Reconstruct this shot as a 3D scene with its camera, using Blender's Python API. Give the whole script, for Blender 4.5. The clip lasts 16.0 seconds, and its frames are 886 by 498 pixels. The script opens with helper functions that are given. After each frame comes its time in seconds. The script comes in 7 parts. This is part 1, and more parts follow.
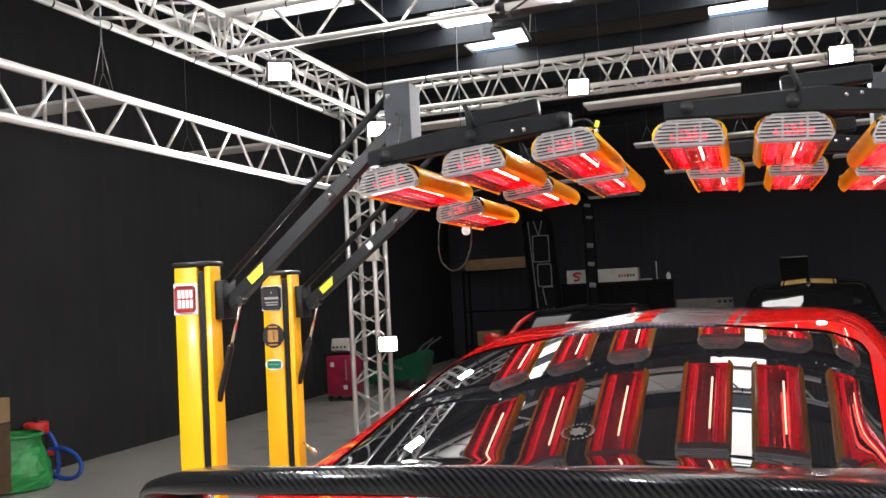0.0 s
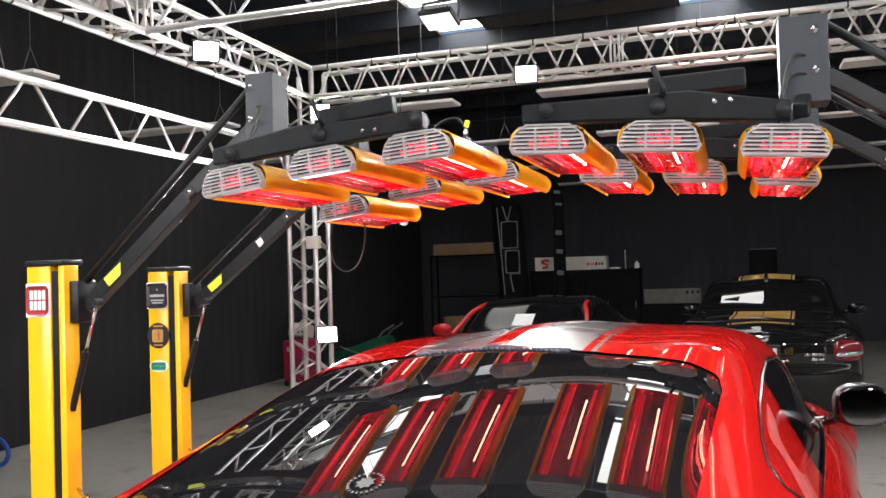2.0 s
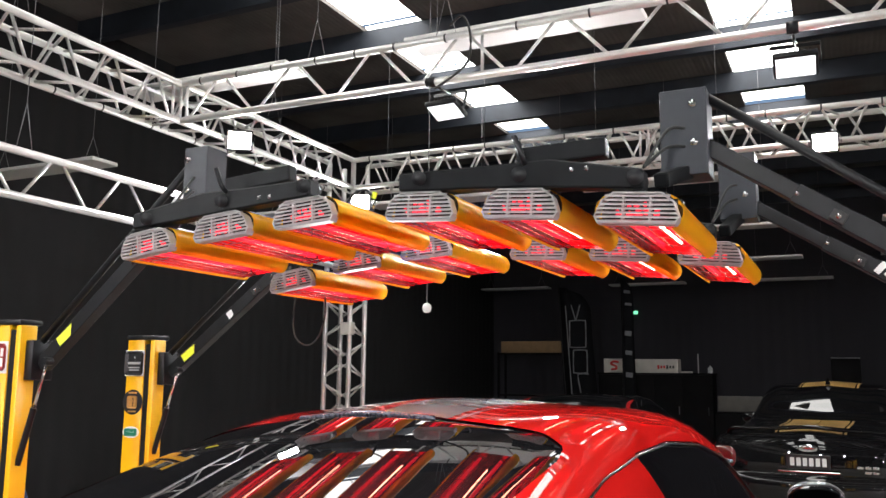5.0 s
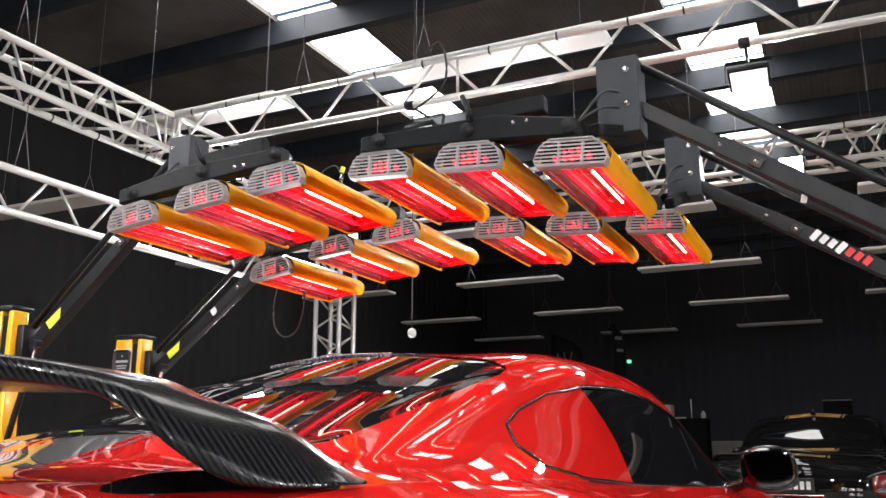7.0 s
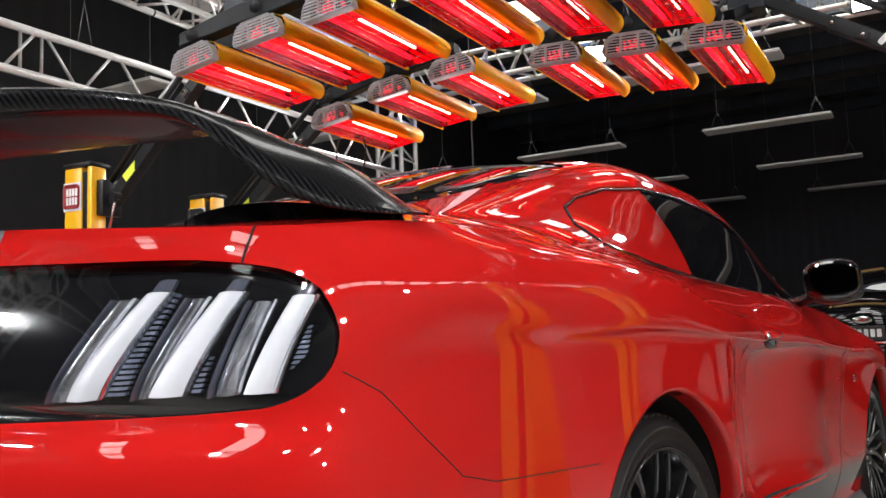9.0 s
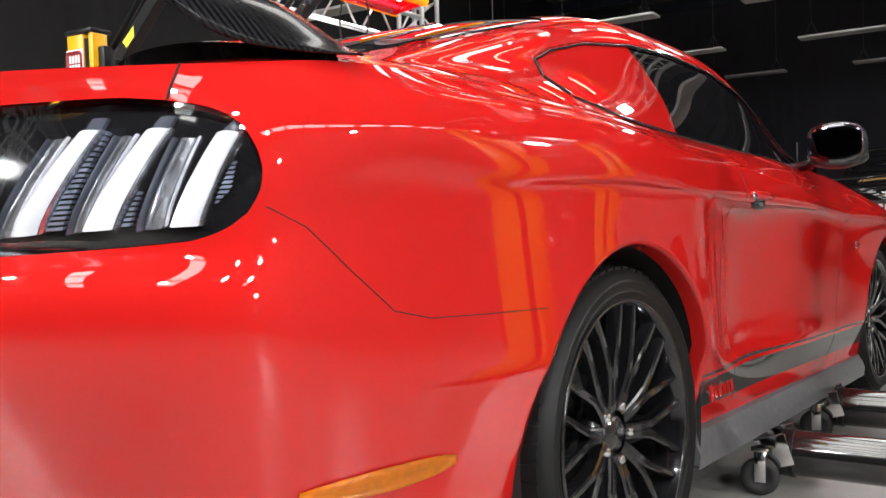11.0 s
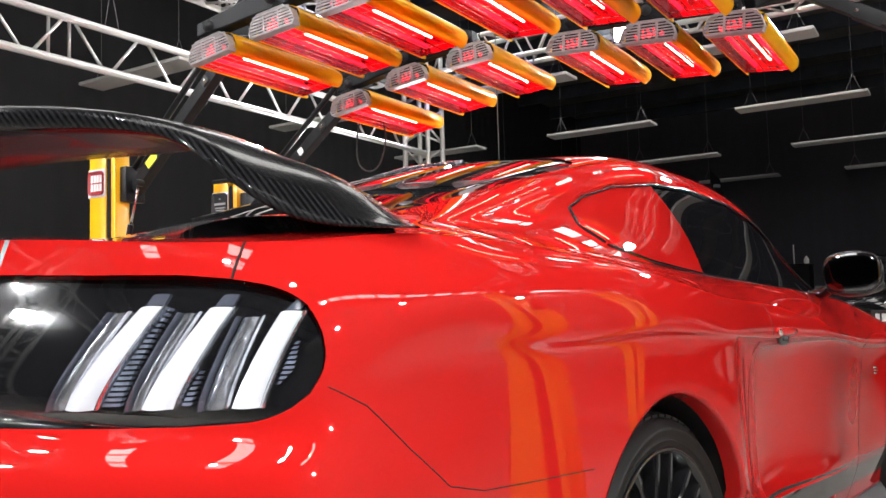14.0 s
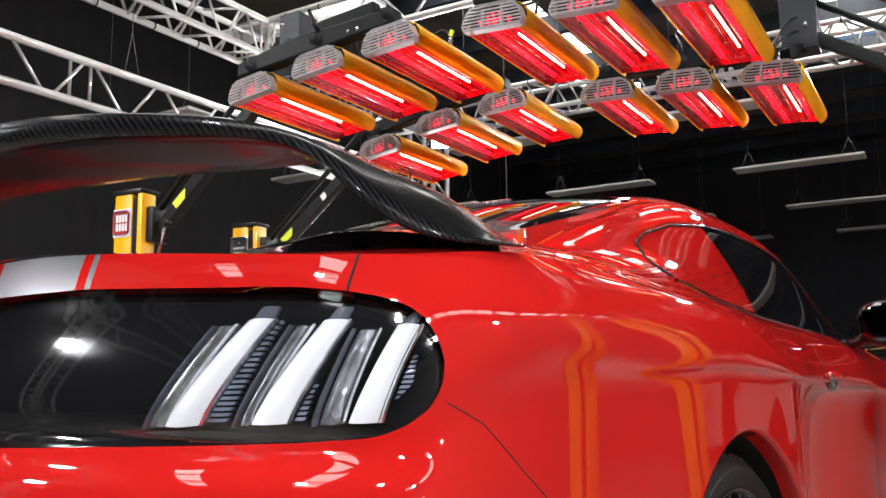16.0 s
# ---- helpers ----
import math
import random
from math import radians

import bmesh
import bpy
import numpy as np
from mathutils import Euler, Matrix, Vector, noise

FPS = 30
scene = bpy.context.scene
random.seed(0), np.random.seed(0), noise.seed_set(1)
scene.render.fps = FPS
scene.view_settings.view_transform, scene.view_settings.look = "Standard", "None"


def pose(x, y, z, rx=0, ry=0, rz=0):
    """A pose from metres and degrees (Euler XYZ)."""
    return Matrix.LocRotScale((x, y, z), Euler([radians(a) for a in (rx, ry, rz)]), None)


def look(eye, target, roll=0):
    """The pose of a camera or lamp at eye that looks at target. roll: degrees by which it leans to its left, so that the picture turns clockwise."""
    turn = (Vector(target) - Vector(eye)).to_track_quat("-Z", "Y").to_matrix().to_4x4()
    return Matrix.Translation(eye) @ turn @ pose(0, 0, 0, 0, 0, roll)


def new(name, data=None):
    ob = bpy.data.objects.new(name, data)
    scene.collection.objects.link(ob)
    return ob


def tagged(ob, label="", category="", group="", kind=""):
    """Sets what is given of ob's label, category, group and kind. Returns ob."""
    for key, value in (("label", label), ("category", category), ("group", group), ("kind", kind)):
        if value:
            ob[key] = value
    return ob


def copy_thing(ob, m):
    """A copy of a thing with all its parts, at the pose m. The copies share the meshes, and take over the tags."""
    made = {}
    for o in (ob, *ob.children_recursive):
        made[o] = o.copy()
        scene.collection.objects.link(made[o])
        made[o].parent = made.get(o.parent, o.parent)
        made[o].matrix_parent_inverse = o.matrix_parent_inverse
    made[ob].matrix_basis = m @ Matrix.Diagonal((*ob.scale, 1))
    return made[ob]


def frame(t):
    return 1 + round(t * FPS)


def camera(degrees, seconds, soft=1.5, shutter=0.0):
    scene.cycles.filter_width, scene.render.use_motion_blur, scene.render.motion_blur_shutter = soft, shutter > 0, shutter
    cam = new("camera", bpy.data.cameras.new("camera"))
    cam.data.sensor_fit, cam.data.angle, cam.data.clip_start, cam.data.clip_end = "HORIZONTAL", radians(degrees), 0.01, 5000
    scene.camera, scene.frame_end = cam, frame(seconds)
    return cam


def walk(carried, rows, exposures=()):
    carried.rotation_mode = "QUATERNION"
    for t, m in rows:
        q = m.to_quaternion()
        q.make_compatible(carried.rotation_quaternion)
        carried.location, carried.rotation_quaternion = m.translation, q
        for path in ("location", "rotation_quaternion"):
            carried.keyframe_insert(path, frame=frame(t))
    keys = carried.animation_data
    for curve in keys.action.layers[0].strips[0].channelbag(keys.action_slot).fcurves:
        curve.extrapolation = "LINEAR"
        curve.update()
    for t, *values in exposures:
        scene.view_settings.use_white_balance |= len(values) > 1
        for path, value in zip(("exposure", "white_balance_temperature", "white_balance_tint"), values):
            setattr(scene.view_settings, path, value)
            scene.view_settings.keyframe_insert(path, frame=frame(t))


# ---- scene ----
cam = camera(55.0, 16.0)
PATH = [
    (0, (0.345, -2.462, 1.612), (-0.318, -0.578, 1.717), -3.0),
    (0.5, (0.3, -2.276, 1.614), (-0.303, -0.372, 1.72), -1.8),
    (1, (0.32, -2.14, 1.627), (-0.196, -0.209, 1.704), -1.8),
    (1.5, (0.464, -2.091, 1.644), (-0.097, -0.173, 1.712), -2.0),
    (2, (0.682, -2.094, 1.701), (0.041, -0.2, 1.757), -1.8),
    (2.5, (0.766, -2.068, 1.738), (0.121, -0.177, 1.821), -1.9),
    (3, (0.781, -1.932, 1.739), (0.129, -0.049, 1.907), -0.9),
    (3.5, (0.823, -1.849, 1.765), (0.186, 0.003, 2.175), 0.1),
    (4, (0.968, -1.848, 1.683), (0.193, -0.049, 2.083), 0.3),
    (4.2, (1.072, -1.841, 1.647), (0.234, -0.057, 1.985), 0.2),
    (6.3, (1.396, -1.967, 1.46), (0.557, -0.173, 1.737), 1.0),
    (6.5, (1.435, -1.958, 1.397), (0.603, -0.169, 1.726), 0.8),
    (7, (1.46, -1.963, 1.22), (0.628, -0.2, 1.666), -0.1),
    (7.5, (1.465, -1.97, 1.11), (0.602, -0.225, 1.571), -0.8),
    (8, (1.459, -1.978, 1.048), (0.534, -0.247, 1.432), -1.3),
    (8.5, (1.449, -1.977, 1.009), (0.481, -0.25, 1.293), -1.4),
    (9, (1.474, -1.971, 0.976), (0.488, -0.242, 1.175), -2.1),
    (9.5, (1.509, -1.941, 0.935), (0.498, -0.217, 1.027), -2.5),
    (10, (1.534, -1.926, 0.917), (0.462, -0.237, 0.901), -2.0),
    (10.2, (1.554, -1.919, 0.907), (0.465, -0.242, 0.85), -2.0),
    (12.3, (1.668, -1.888, 0.933), (0.642, -0.173, 0.854), -2.6),
    (12.5, (1.672, -1.889, 0.945), (0.647, -0.173, 0.893), -3.0),
    (13, (1.661, -1.897, 0.984), (0.63, -0.183, 1.006), -3.1),
    (13.5, (1.602, -1.928, 1.027), (0.554, -0.228, 1.127), -2.4),
    (14, (1.542, -1.952, 1.034), (0.486, -0.259, 1.174), -1.6),
    (14.5, (1.49, -1.968, 1.032), (0.46, -0.265, 1.235), -1.0),
    (15, (1.435, -2.002, 1.038), (0.444, -0.296, 1.358), -0.7),
    (15.5, (1.394, -2.033, 1.025), (0.406, -0.336, 1.405), -0.7),
    (16, (1.368, -2.029, 0.976), (0.351, -0.33, 1.254), -0.8),
]
EXPOSURES = [(0, 0.37), (1, 0.47), (2.5, 0.47), (3, 0.35), (3.5, -0.12), (4.2, -0.02), (6.3, 0.27), (6.5, 0.17), (7, 0.17), (7.5, -0.09), (8, -0.13), (9, -0.24), (9.5, -0.15), (10, 0.08), (10.2, 0.15), (12.5, 0.46), (13, 0.53), (13.5, 0.21), (14, 0.26), (14.5, 0.31), (15.5, 0.06), (16, -0.05)]
walk(cam, [(t, look(eye, target, roll)) for t, eye, target, roll in PATH], EXPOSURES)

# ---- light and exposure ----
world = bpy.data.worlds.new("world")
scene.world = world
world.use_nodes = True
wn = world.node_tree.nodes
sky = wn.new("ShaderNodeTexSky")
sky.sky_type, sky.sun_disc = "NISHITA", False
sky.sun_elevation, sky.sun_rotation = radians(48), radians(200)
world.node_tree.links.new(sky.outputs[0], wn["Background"].inputs[0])
wn["Background"].inputs[1].default_value = 0.10
sun_data = bpy.data.lights.new("sun", "SUN")
sun_data.energy, sun_data.angle, sun_data.color = 2.5, radians(0.5), (1.0, 0.96, 0.9)
sun = new("sun", sun_data)
sun.matrix_world = look((0, 0, 20), (4, -9, 0))
scene.view_settings.exposure = 0.0


def flood_light(m, watts, size=0.2):
    """The beam of one LED floodlight; m looks along -z."""
    d = bpy.data.lights.new("flood_beam", "AREA")
    d.shape, d.size, d.size_y, d.energy, d.color, d.spread = "RECTANGLE", size, size * 0.75, watts, (0.985, 0.985, 1.0), radians(130)
    new("flood_beam", d).matrix_world = m


# ---- helpers for meshes ----
def part(name, bm, material, parent=None, label="", smooth=True):
    me = bpy.data.meshes.new(name)
    bm.normal_update()
    bm.to_mesh(me)
    bm.free()
    for mm in material if isinstance(material, (list, tuple)) else [material]:
        me.materials.append(mm)
    if smooth:
        me.shade_smooth()
    ob = new(name, me)
    if parent is not None:
        ob.parent = parent
    if label:
        ob["label"] = label
    return ob


def thing(name, m=None, label="", category="", group="", kind=""):
    ob = new(name)
    ob.empty_display_size = 0.1
    if m is not None:
        ob.matrix_world = m
    return tagged(ob, label, category, group, kind)


def share(name, mesh, m, parent, label=""):
    """Another object on a mesh that is there already."""
    ob = new(name, mesh)
    ob.parent = parent
    ob.matrix_basis = m
    if label:
        ob["label"] = label
    return ob


def box(bm, sx, sy, sz, m=None, bevel=0.0, seg=2):
    vs = bmesh.ops.create_cube(bm, size=1.0, matrix=(m or Matrix()) @ Matrix.Diagonal((sx, sy, sz, 1)))["verts"]
    if bevel:
        es = list({e for v in vs for e in v.link_edges})
        bmesh.ops.bevel(bm, geom=es, offset=bevel, segments=seg, affect="EDGES", profile=0.5)
    return bm


def sharp(ob, angle=35):
    """Smooth faces, but hard edges past an angle."""
    me = ob.data
    me.set_sharp_from_angle(angle=radians(angle))
    return ob


def rod(bm, p, q, r, seg=10, r2=None):
    p, q = Vector(p), Vector(q)
    d = q - p
    m = Matrix.Translation((p + q) / 2) @ d.to_track_quat("Z", "Y").to_matrix().to_4x4()
    bmesh.ops.create_cone(bm, cap_ends=True, segments=seg, radius1=r, radius2=r if r2 is None else r2, depth=d.length, matrix=m)
    return bm


def between(p, q):
    """A pose and length for a unit rod from p to q."""
    p, q = Vector(p), Vector(q)
    d = q - p
    return Matrix.Translation((p + q) / 2) @ d.to_track_quat("Z", "Y").to_matrix().to_4x4() @ Matrix.Diagonal((1, 1, d.length, 1))


def sweep(bm, pts, r, seg=8, closed=False):
    """A round tube along a smooth line through points."""
    pts = [Vector(p) for p in pts]
    n, fine = len(pts), []
    for i in range(n if closed else n - 1):
        a, b = pts[i], pts[(i + 1) % n]
        p0 = pts[(i - 1) % n] if closed or i else a - (b - a)
        p3 = pts[(i + 2) % n] if closed or i + 2 < n else b + (b - a)
        for k in range(6):
            t = k / 6
            fine.append(0.5 * ((2 * a) + (b - p0) * t + (2 * p0 - 5 * a + 4 * b - p3) * t * t + (3 * a - p0 - 3 * b + p3) * t ** 3))
    if not closed:
        fine.append(pts[-1])
    rings = []
    for i, p in enumerate(fine):
        nxt, prv = fine[(i + 1) % len(fine)], fine[i - 1]
        d = (nxt - prv) if closed or 0 < i < len(fine) - 1 else (nxt - p if i == 0 else p - prv)
        q = d.to_track_quat("Z", "Y").to_matrix()
        rings.append([bm.verts.new(p + q @ Vector((r * math.cos(2 * math.pi * k / seg), r * math.sin(2 * math.pi * k / seg), 0))) for k in range(seg)])
    for i in range(len(rings) if closed else len(rings) - 1):
        a, b = rings[i], rings[(i + 1) % len(rings)]
        for k in range(seg):
            bm.faces.new((a[k], a[(k + 1) % seg], b[(k + 1) % seg], b[k]))
    return bm


def plate(bm, outline, depth, m=None):
    """A flat outline in x, z given thickness along y."""
    m = m or Matrix()
    a = [bm.verts.new(m @ Vector((x, -depth / 2, z))) for x, z in outline]
    b = [bm.verts.new(m @ Vector((x, depth / 2, z))) for x, z in outline]
    bm.faces.new(a)
    bm.faces.new(b[::-1])
    for i in range(len(a)):
        j = (i + 1) % len(a)
        bm.faces.new((a[j], a[i], b[i], b[j]))
    bmesh.ops.recalc_face_normals(bm, faces=bm.faces)
    return bm


def lathe(bm, profile, seg=32, m=None):
    """Turns a profile of (radius, height) round z."""
    m = m or Matrix()
    rings = [[bm.verts.new(m @ Vector((r * math.cos(2 * math.pi * k / seg), r * math.sin(2 * math.pi * k / seg), h))) for k in range(seg)] for r, h in profile]
    for a, b in zip(rings, rings[1:]):
        for k in range(seg):
            bm.faces.new((a[k], a[(k + 1) % seg], b[(k + 1) % seg], b[k]))
    return bm


# ---- materials ----
def mat(name, base, rough=0.5, metal=0.0, vary=0.15, scale=6.0, bump=0.0, bump_scale=60.0, coat=0.0, spec=0.5, rough_vary=0.1, emit=None, emit_strength=0.0):
    m = bpy.data.materials.new(name)
    m.use_nodes = True
    nt = m.node_tree
    b = nt.nodes["Principled BSDF"]
    b.inputs["Metallic"].default_value = metal
    b.inputs["Specular IOR Level"].default_value = spec
    b.inputs["Coat Weight"].default_value = coat
    b.inputs["Coat Roughness"].default_value = 0.02
    co = nt.nodes.new("ShaderNodeTexCoord")
    n1 = nt.nodes.new("ShaderNodeTexNoise")
    n1.inputs["Scale"].default_value, n1.inputs["Detail"].default_value = scale, 6
    nt.links.new(co.outputs["Object"], n1.inputs["Vector"])
    ramp = nt.nodes.new("ShaderNodeMapRange")
    ramp.inputs["From Min"].default_value, ramp.inputs["From Max"].default_value = 0.3, 0.7
    ramp.inputs["To Min"].default_value, ramp.inputs["To Max"].default_value = 1 - vary, 1 + vary
    nt.links.new(n1.outputs[0], ramp.inputs[0])
    mul = nt.nodes.new("ShaderNodeVectorMath")
    mul.operation = "SCALE"
    mul.inputs[0].default_value = base
    nt.links.new(ramp.outputs[0], mul.inputs["Scale"])
    nt.links.new(mul.outputs[0], b.inputs["Base Color"])
    r2 = nt.nodes.new("ShaderNodeMapRange")
    r2.inputs["To Min"].default_value, r2.inputs["To Max"].default_value = max(0.0, rough * (1 - rough_vary)), min(1.0, rough * (1 + rough_vary))
    nt.links.new(n1.outputs[0], r2.inputs[0])
    nt.links.new(r2.outputs[0], b.inputs["Roughness"])
    if bump:
        n2 = nt.nodes.new("ShaderNodeTexNoise")
        n2.inputs["Scale"].default_value, n2.inputs["Detail"].default_value = bump_scale, 4
        nt.links.new(co.outputs["Object"], n2.inputs["Vector"])
        bp = nt.nodes.new("ShaderNodeBump")
        bp.inputs["Strength"].default_value, bp.inputs["Distance"].default_value = bump, 0.01
        nt.links.new(n2.outputs[0], bp.inputs["Height"])
        nt.links.new(bp.outputs[0], b.inputs["Normal"])
    if emit:
        b.inputs["Emission Color"].default_value = (*emit, 1)
        b.inputs["Emission Strength"].default_value = emit_strength
    return m


def floor_material():
    m = mat("sealed_concrete", (0.30, 0.29, 0.27), 0.36, vary=0.12, scale=0.7, bump=0.05, bump_scale=40)
    nt = m.node_tree
    b = nt.nodes["Principled BSDF"]
    co = nt.nodes.new("ShaderNodeTexCoord")
    # broad dark scuffs and oil marks, and a fine grain
    big = nt.nodes.new("ShaderNodeTexNoise")
    big.inputs["Scale"].default_value, big.inputs["Detail"].default_value, big.inputs["Roughness"].default_value = 1.6, 8, 0.7
    nt.links.new(co.outputs["Object"], big.inputs["Vector"])
    rr = nt.nodes.new("ShaderNodeValToRGB")
    rr.color_ramp.elements[0].position, rr.color_ramp.elements[0].color = 0.30, (0.35, 0.33, 0.3, 1)
    rr.color_ramp.elements[1].position, rr.color_ramp.elements[1].color = 0.46, (1, 1, 1, 1)
    nt.links.new(big.outputs[0], rr.inputs[0])
    fine = nt.nodes.new("ShaderNodeTexNoise")
    fine.inputs["Scale"].default_value = 120
    nt.links.new(co.outputs["Object"], fine.inputs["Vector"])
    fr = nt.nodes.new("ShaderNodeMapRange")
    fr.inputs["To Min"].default_value, fr.inputs["To Max"].default_value = 0.85, 1.15
    nt.links.new(fine.outputs[0], fr.inputs[0])
    mx = nt.nodes.new("ShaderNodeMix")
    mx.data_type, mx.blend_type = "RGBA", "MULTIPLY"
    mx.inputs[0].default_value = 1.0
    src = b.inputs["Base Color"].links[0].from_socket
    nt.links.new(src, mx.inputs[6])
    nt.links.new(rr.outputs[0], mx.inputs[7])
    sc = nt.nodes.new("ShaderNodeVectorMath")
    sc.operation = "SCALE"
    nt.links.new(mx.outputs[2], sc.inputs[0])
    nt.links.new(fr.outputs[0], sc.inputs["Scale"])
    nt.links.new(sc.outputs[0], b.inputs["Base Color"])
    return m


def ribbed(m, scale, axis, depth, strength=1.0):
    """Adds straight ribs to a material: corrugated sheet or pleats."""
    nt = m.node_tree
    co = nt.nodes.new("ShaderNodeTexCoord")
    w = nt.nodes.new("ShaderNodeTexWave")
    w.bands_direction = axis
    w.inputs["Scale"].default_value = scale
    nt.links.new(co.outputs["Object"], w.inputs["Vector"])
    bp = nt.nodes.new("ShaderNodeBump")
    bp.inputs["Strength"].default_value, bp.inputs["Distance"].default_value = strength, depth
    nt.links.new(w.outputs[1], bp.inputs["Height"])
    nt.links.new(bp.outputs[0], nt.nodes["Principled BSDF"].inputs["Normal"])
    return m


M_FLOOR = floor_material()
M_CURTAIN = ribbed(mat("black_curtain", (0.0145, 0.0143, 0.0158), 0.9, vary=0.25, scale=1.2), 1.3, "Y", 0.03, 0.25)
# black drape made paler than the side one, lens haze put in its colour
M_CURTAIN_X = ribbed(mat("haze_lifted_curtain_back", (0.056, 0.054, 0.064), 0.9, vary=0.12, scale=0.8), 1.3, "X", 0.03, 0.2)
M_BLACKWALL = mat("dark_grey_wall", (0.06, 0.06, 0.062), 0.75, vary=0.3, scale=1.5, bump=0.2, bump_scale=20)
M_GREYWALL = mat("pale_grey_painted_wall", (0.30, 0.29, 0.28), 0.7, vary=0.25, scale=0.9, bump=0.15, bump_scale=18)
M_ROOF = ribbed(mat("dark_roof_lining", (0.125, 0.114, 0.105), 0.8, vary=0.35, scale=1.2), 5.0, "X", 0.03, 0.2)
M_PURLIN = mat("dark_blue_steel", (0.035, 0.042, 0.055), 0.5, vary=0.25, scale=3, metal=0.2)
M_SKY = mat("fibreglass_skylight", (0.9, 0.9, 0.85), 0.4, vary=0.08, scale=9, emit=(1.0, 0.985, 0.95), emit_strength=6.2)
M_TRUSS = mat("brushed_aluminium", (0.80, 0.79, 0.77), 0.33, 0.75, vary=0.08, scale=25, bump=0.04, bump_scale=200)
M_PANEL = mat("white_hanging_panel", (0.74, 0.73, 0.71), 0.6, vary=0.05, scale=4)
M_WIRE = mat("steel_wire", (0.25, 0.25, 0.26), 0.4, 0.8)
M_BLACKMETAL = mat("black_powder_coat", (0.012, 0.0125, 0.014), 0.38, spec=0.22, vary=0.2, scale=14, bump=0.05, bump_scale=300)
M_ARMBLACK = mat("black_painted_bracket", (0.009, 0.0095, 0.0105), 0.45, spec=0.08, vary=0.2, scale=14, bump=0.05, bump_scale=300)
M_GREYMETAL = mat("charcoal_powder_coat", (0.026, 0.029, 0.036), 0.5, spec=0.3, vary=0.15, scale=12, bump=0.05, bump_scale=300)
M_YELLOW = mat("yellow_painted_steel", (0.86, 0.46, 0.008), 0.30, vary=0.06, scale=5, bump=0.03, bump_scale=60, coat=0.4)
M_RUBBER = mat("black_rubber", (0.018, 0.018, 0.018), 0.62, vary=0.25, scale=30, bump=0.1, bump_scale=250)
M_CHROME = mat("chrome", (0.75, 0.75, 0.76), 0.12, 1.0, vary=0.03)
M_WHITE = mat("white_print", (0.8, 0.8, 0.79), 0.45, vary=0.05)
M_REDPRINT = mat("dark_red_print", (0.32, 0.02, 0.022), 0.4, vary=0.08)
M_LIME = mat("lime_sticker", (0.75, 0.86, 0.04), 0.5, vary=0.05)
M_LED = mat("led_lens", (0.9, 0.9, 0.9), 0.3, emit=(1.0, 0.98, 0.94), emit_strength=40.0)
# lens of an unlit floodlight; weak emission imitates the daylight it mirrors
M_LEDOFF = mat("sky_glow_off_led_lens", (0.85, 0.86, 0.88), 0.15, emit=(0.9, 0.95, 1.0), emit_strength=1.1)
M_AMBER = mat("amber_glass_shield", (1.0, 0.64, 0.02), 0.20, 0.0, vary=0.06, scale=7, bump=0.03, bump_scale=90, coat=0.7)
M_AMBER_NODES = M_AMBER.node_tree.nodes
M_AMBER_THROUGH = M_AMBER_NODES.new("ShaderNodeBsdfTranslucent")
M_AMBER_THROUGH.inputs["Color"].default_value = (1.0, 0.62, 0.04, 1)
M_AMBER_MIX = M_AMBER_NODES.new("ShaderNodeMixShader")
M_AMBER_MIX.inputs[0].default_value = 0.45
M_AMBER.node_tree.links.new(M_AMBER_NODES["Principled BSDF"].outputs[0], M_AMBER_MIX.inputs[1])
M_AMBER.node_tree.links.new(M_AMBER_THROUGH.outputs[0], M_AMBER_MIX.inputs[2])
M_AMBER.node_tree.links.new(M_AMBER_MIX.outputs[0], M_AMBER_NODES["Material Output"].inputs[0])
M_GRILLE = mat("grey_cast_end_cap", (0.42, 0.41, 0.41), 0.45, 0.4, vary=0.12, scale=30)
# red base colour imitates the tubes' glow on bare reflector metal
M_TROUGH = mat("red_tinted_reflector", (0.86, 0.16, 0.20), 0.16, 0.95, vary=0.12, scale=18, bump=0.25, bump_scale=22)
M_TUBE = mat("glowing_filament_tube", (0.9, 0.5, 0.3), 0.3, emit=(1.0, 0.33, 0.22), emit_strength=20.0)
M_REDGLOW = mat("red_quartz_sleeve", (0.6, 0.02, 0.02), 0.25, emit=(1.0, 0.010, 0.035), emit_strength=1.9)

# ---- hall ----
U0, U1, V0, V1, TOP = -6.55, 9.5, -24.0, 17.6, 5.6
bm = bmesh.new()
box(bm, U1 - U0 + 2, V1 - V0 + 2, 0.2, pose((U0 + U1) / 2, (V0 + V1) / 2, -0.1))
tagged(part("floor", bm, M_FLOOR, smooth=False), "grey sealed concrete workshop floor with scuffs and oil marks", "floor", kind="structure")


def wall(name, sx, sy, x, y, material, label):
    bm = bmesh.new()
    box(bm, sx, sy, TOP + 0.4, pose(x, y, (TOP + 0.4) / 2))
    return tagged(part(name, bm, material, smooth=False), label, "wall", kind="structure")


wall("wall_west", 0.2, V1 - V0 + 0.4, U0 - 0.1, (V0 + V1) / 2, M_CURTAIN, "black pleated drape along the long side of the hall")
wall("wall_east", 0.2, V1 - V0 + 0.4, U1 + 0.1, (V0 + V1) / 2, M_GREYWALL, "grey painted side wall of the hall")
wall("wall_north", U1 - U0, 0.2, (U0 + U1) / 2, V1 + 0.1, M_CURTAIN_X, "black drape across the far end of the hall")
wall("wall_south", U1 - U0, 0.2, (U0 + U1) / 2, V0 - 0.1, M_BLACKWALL, "dark painted end wall behind the car")

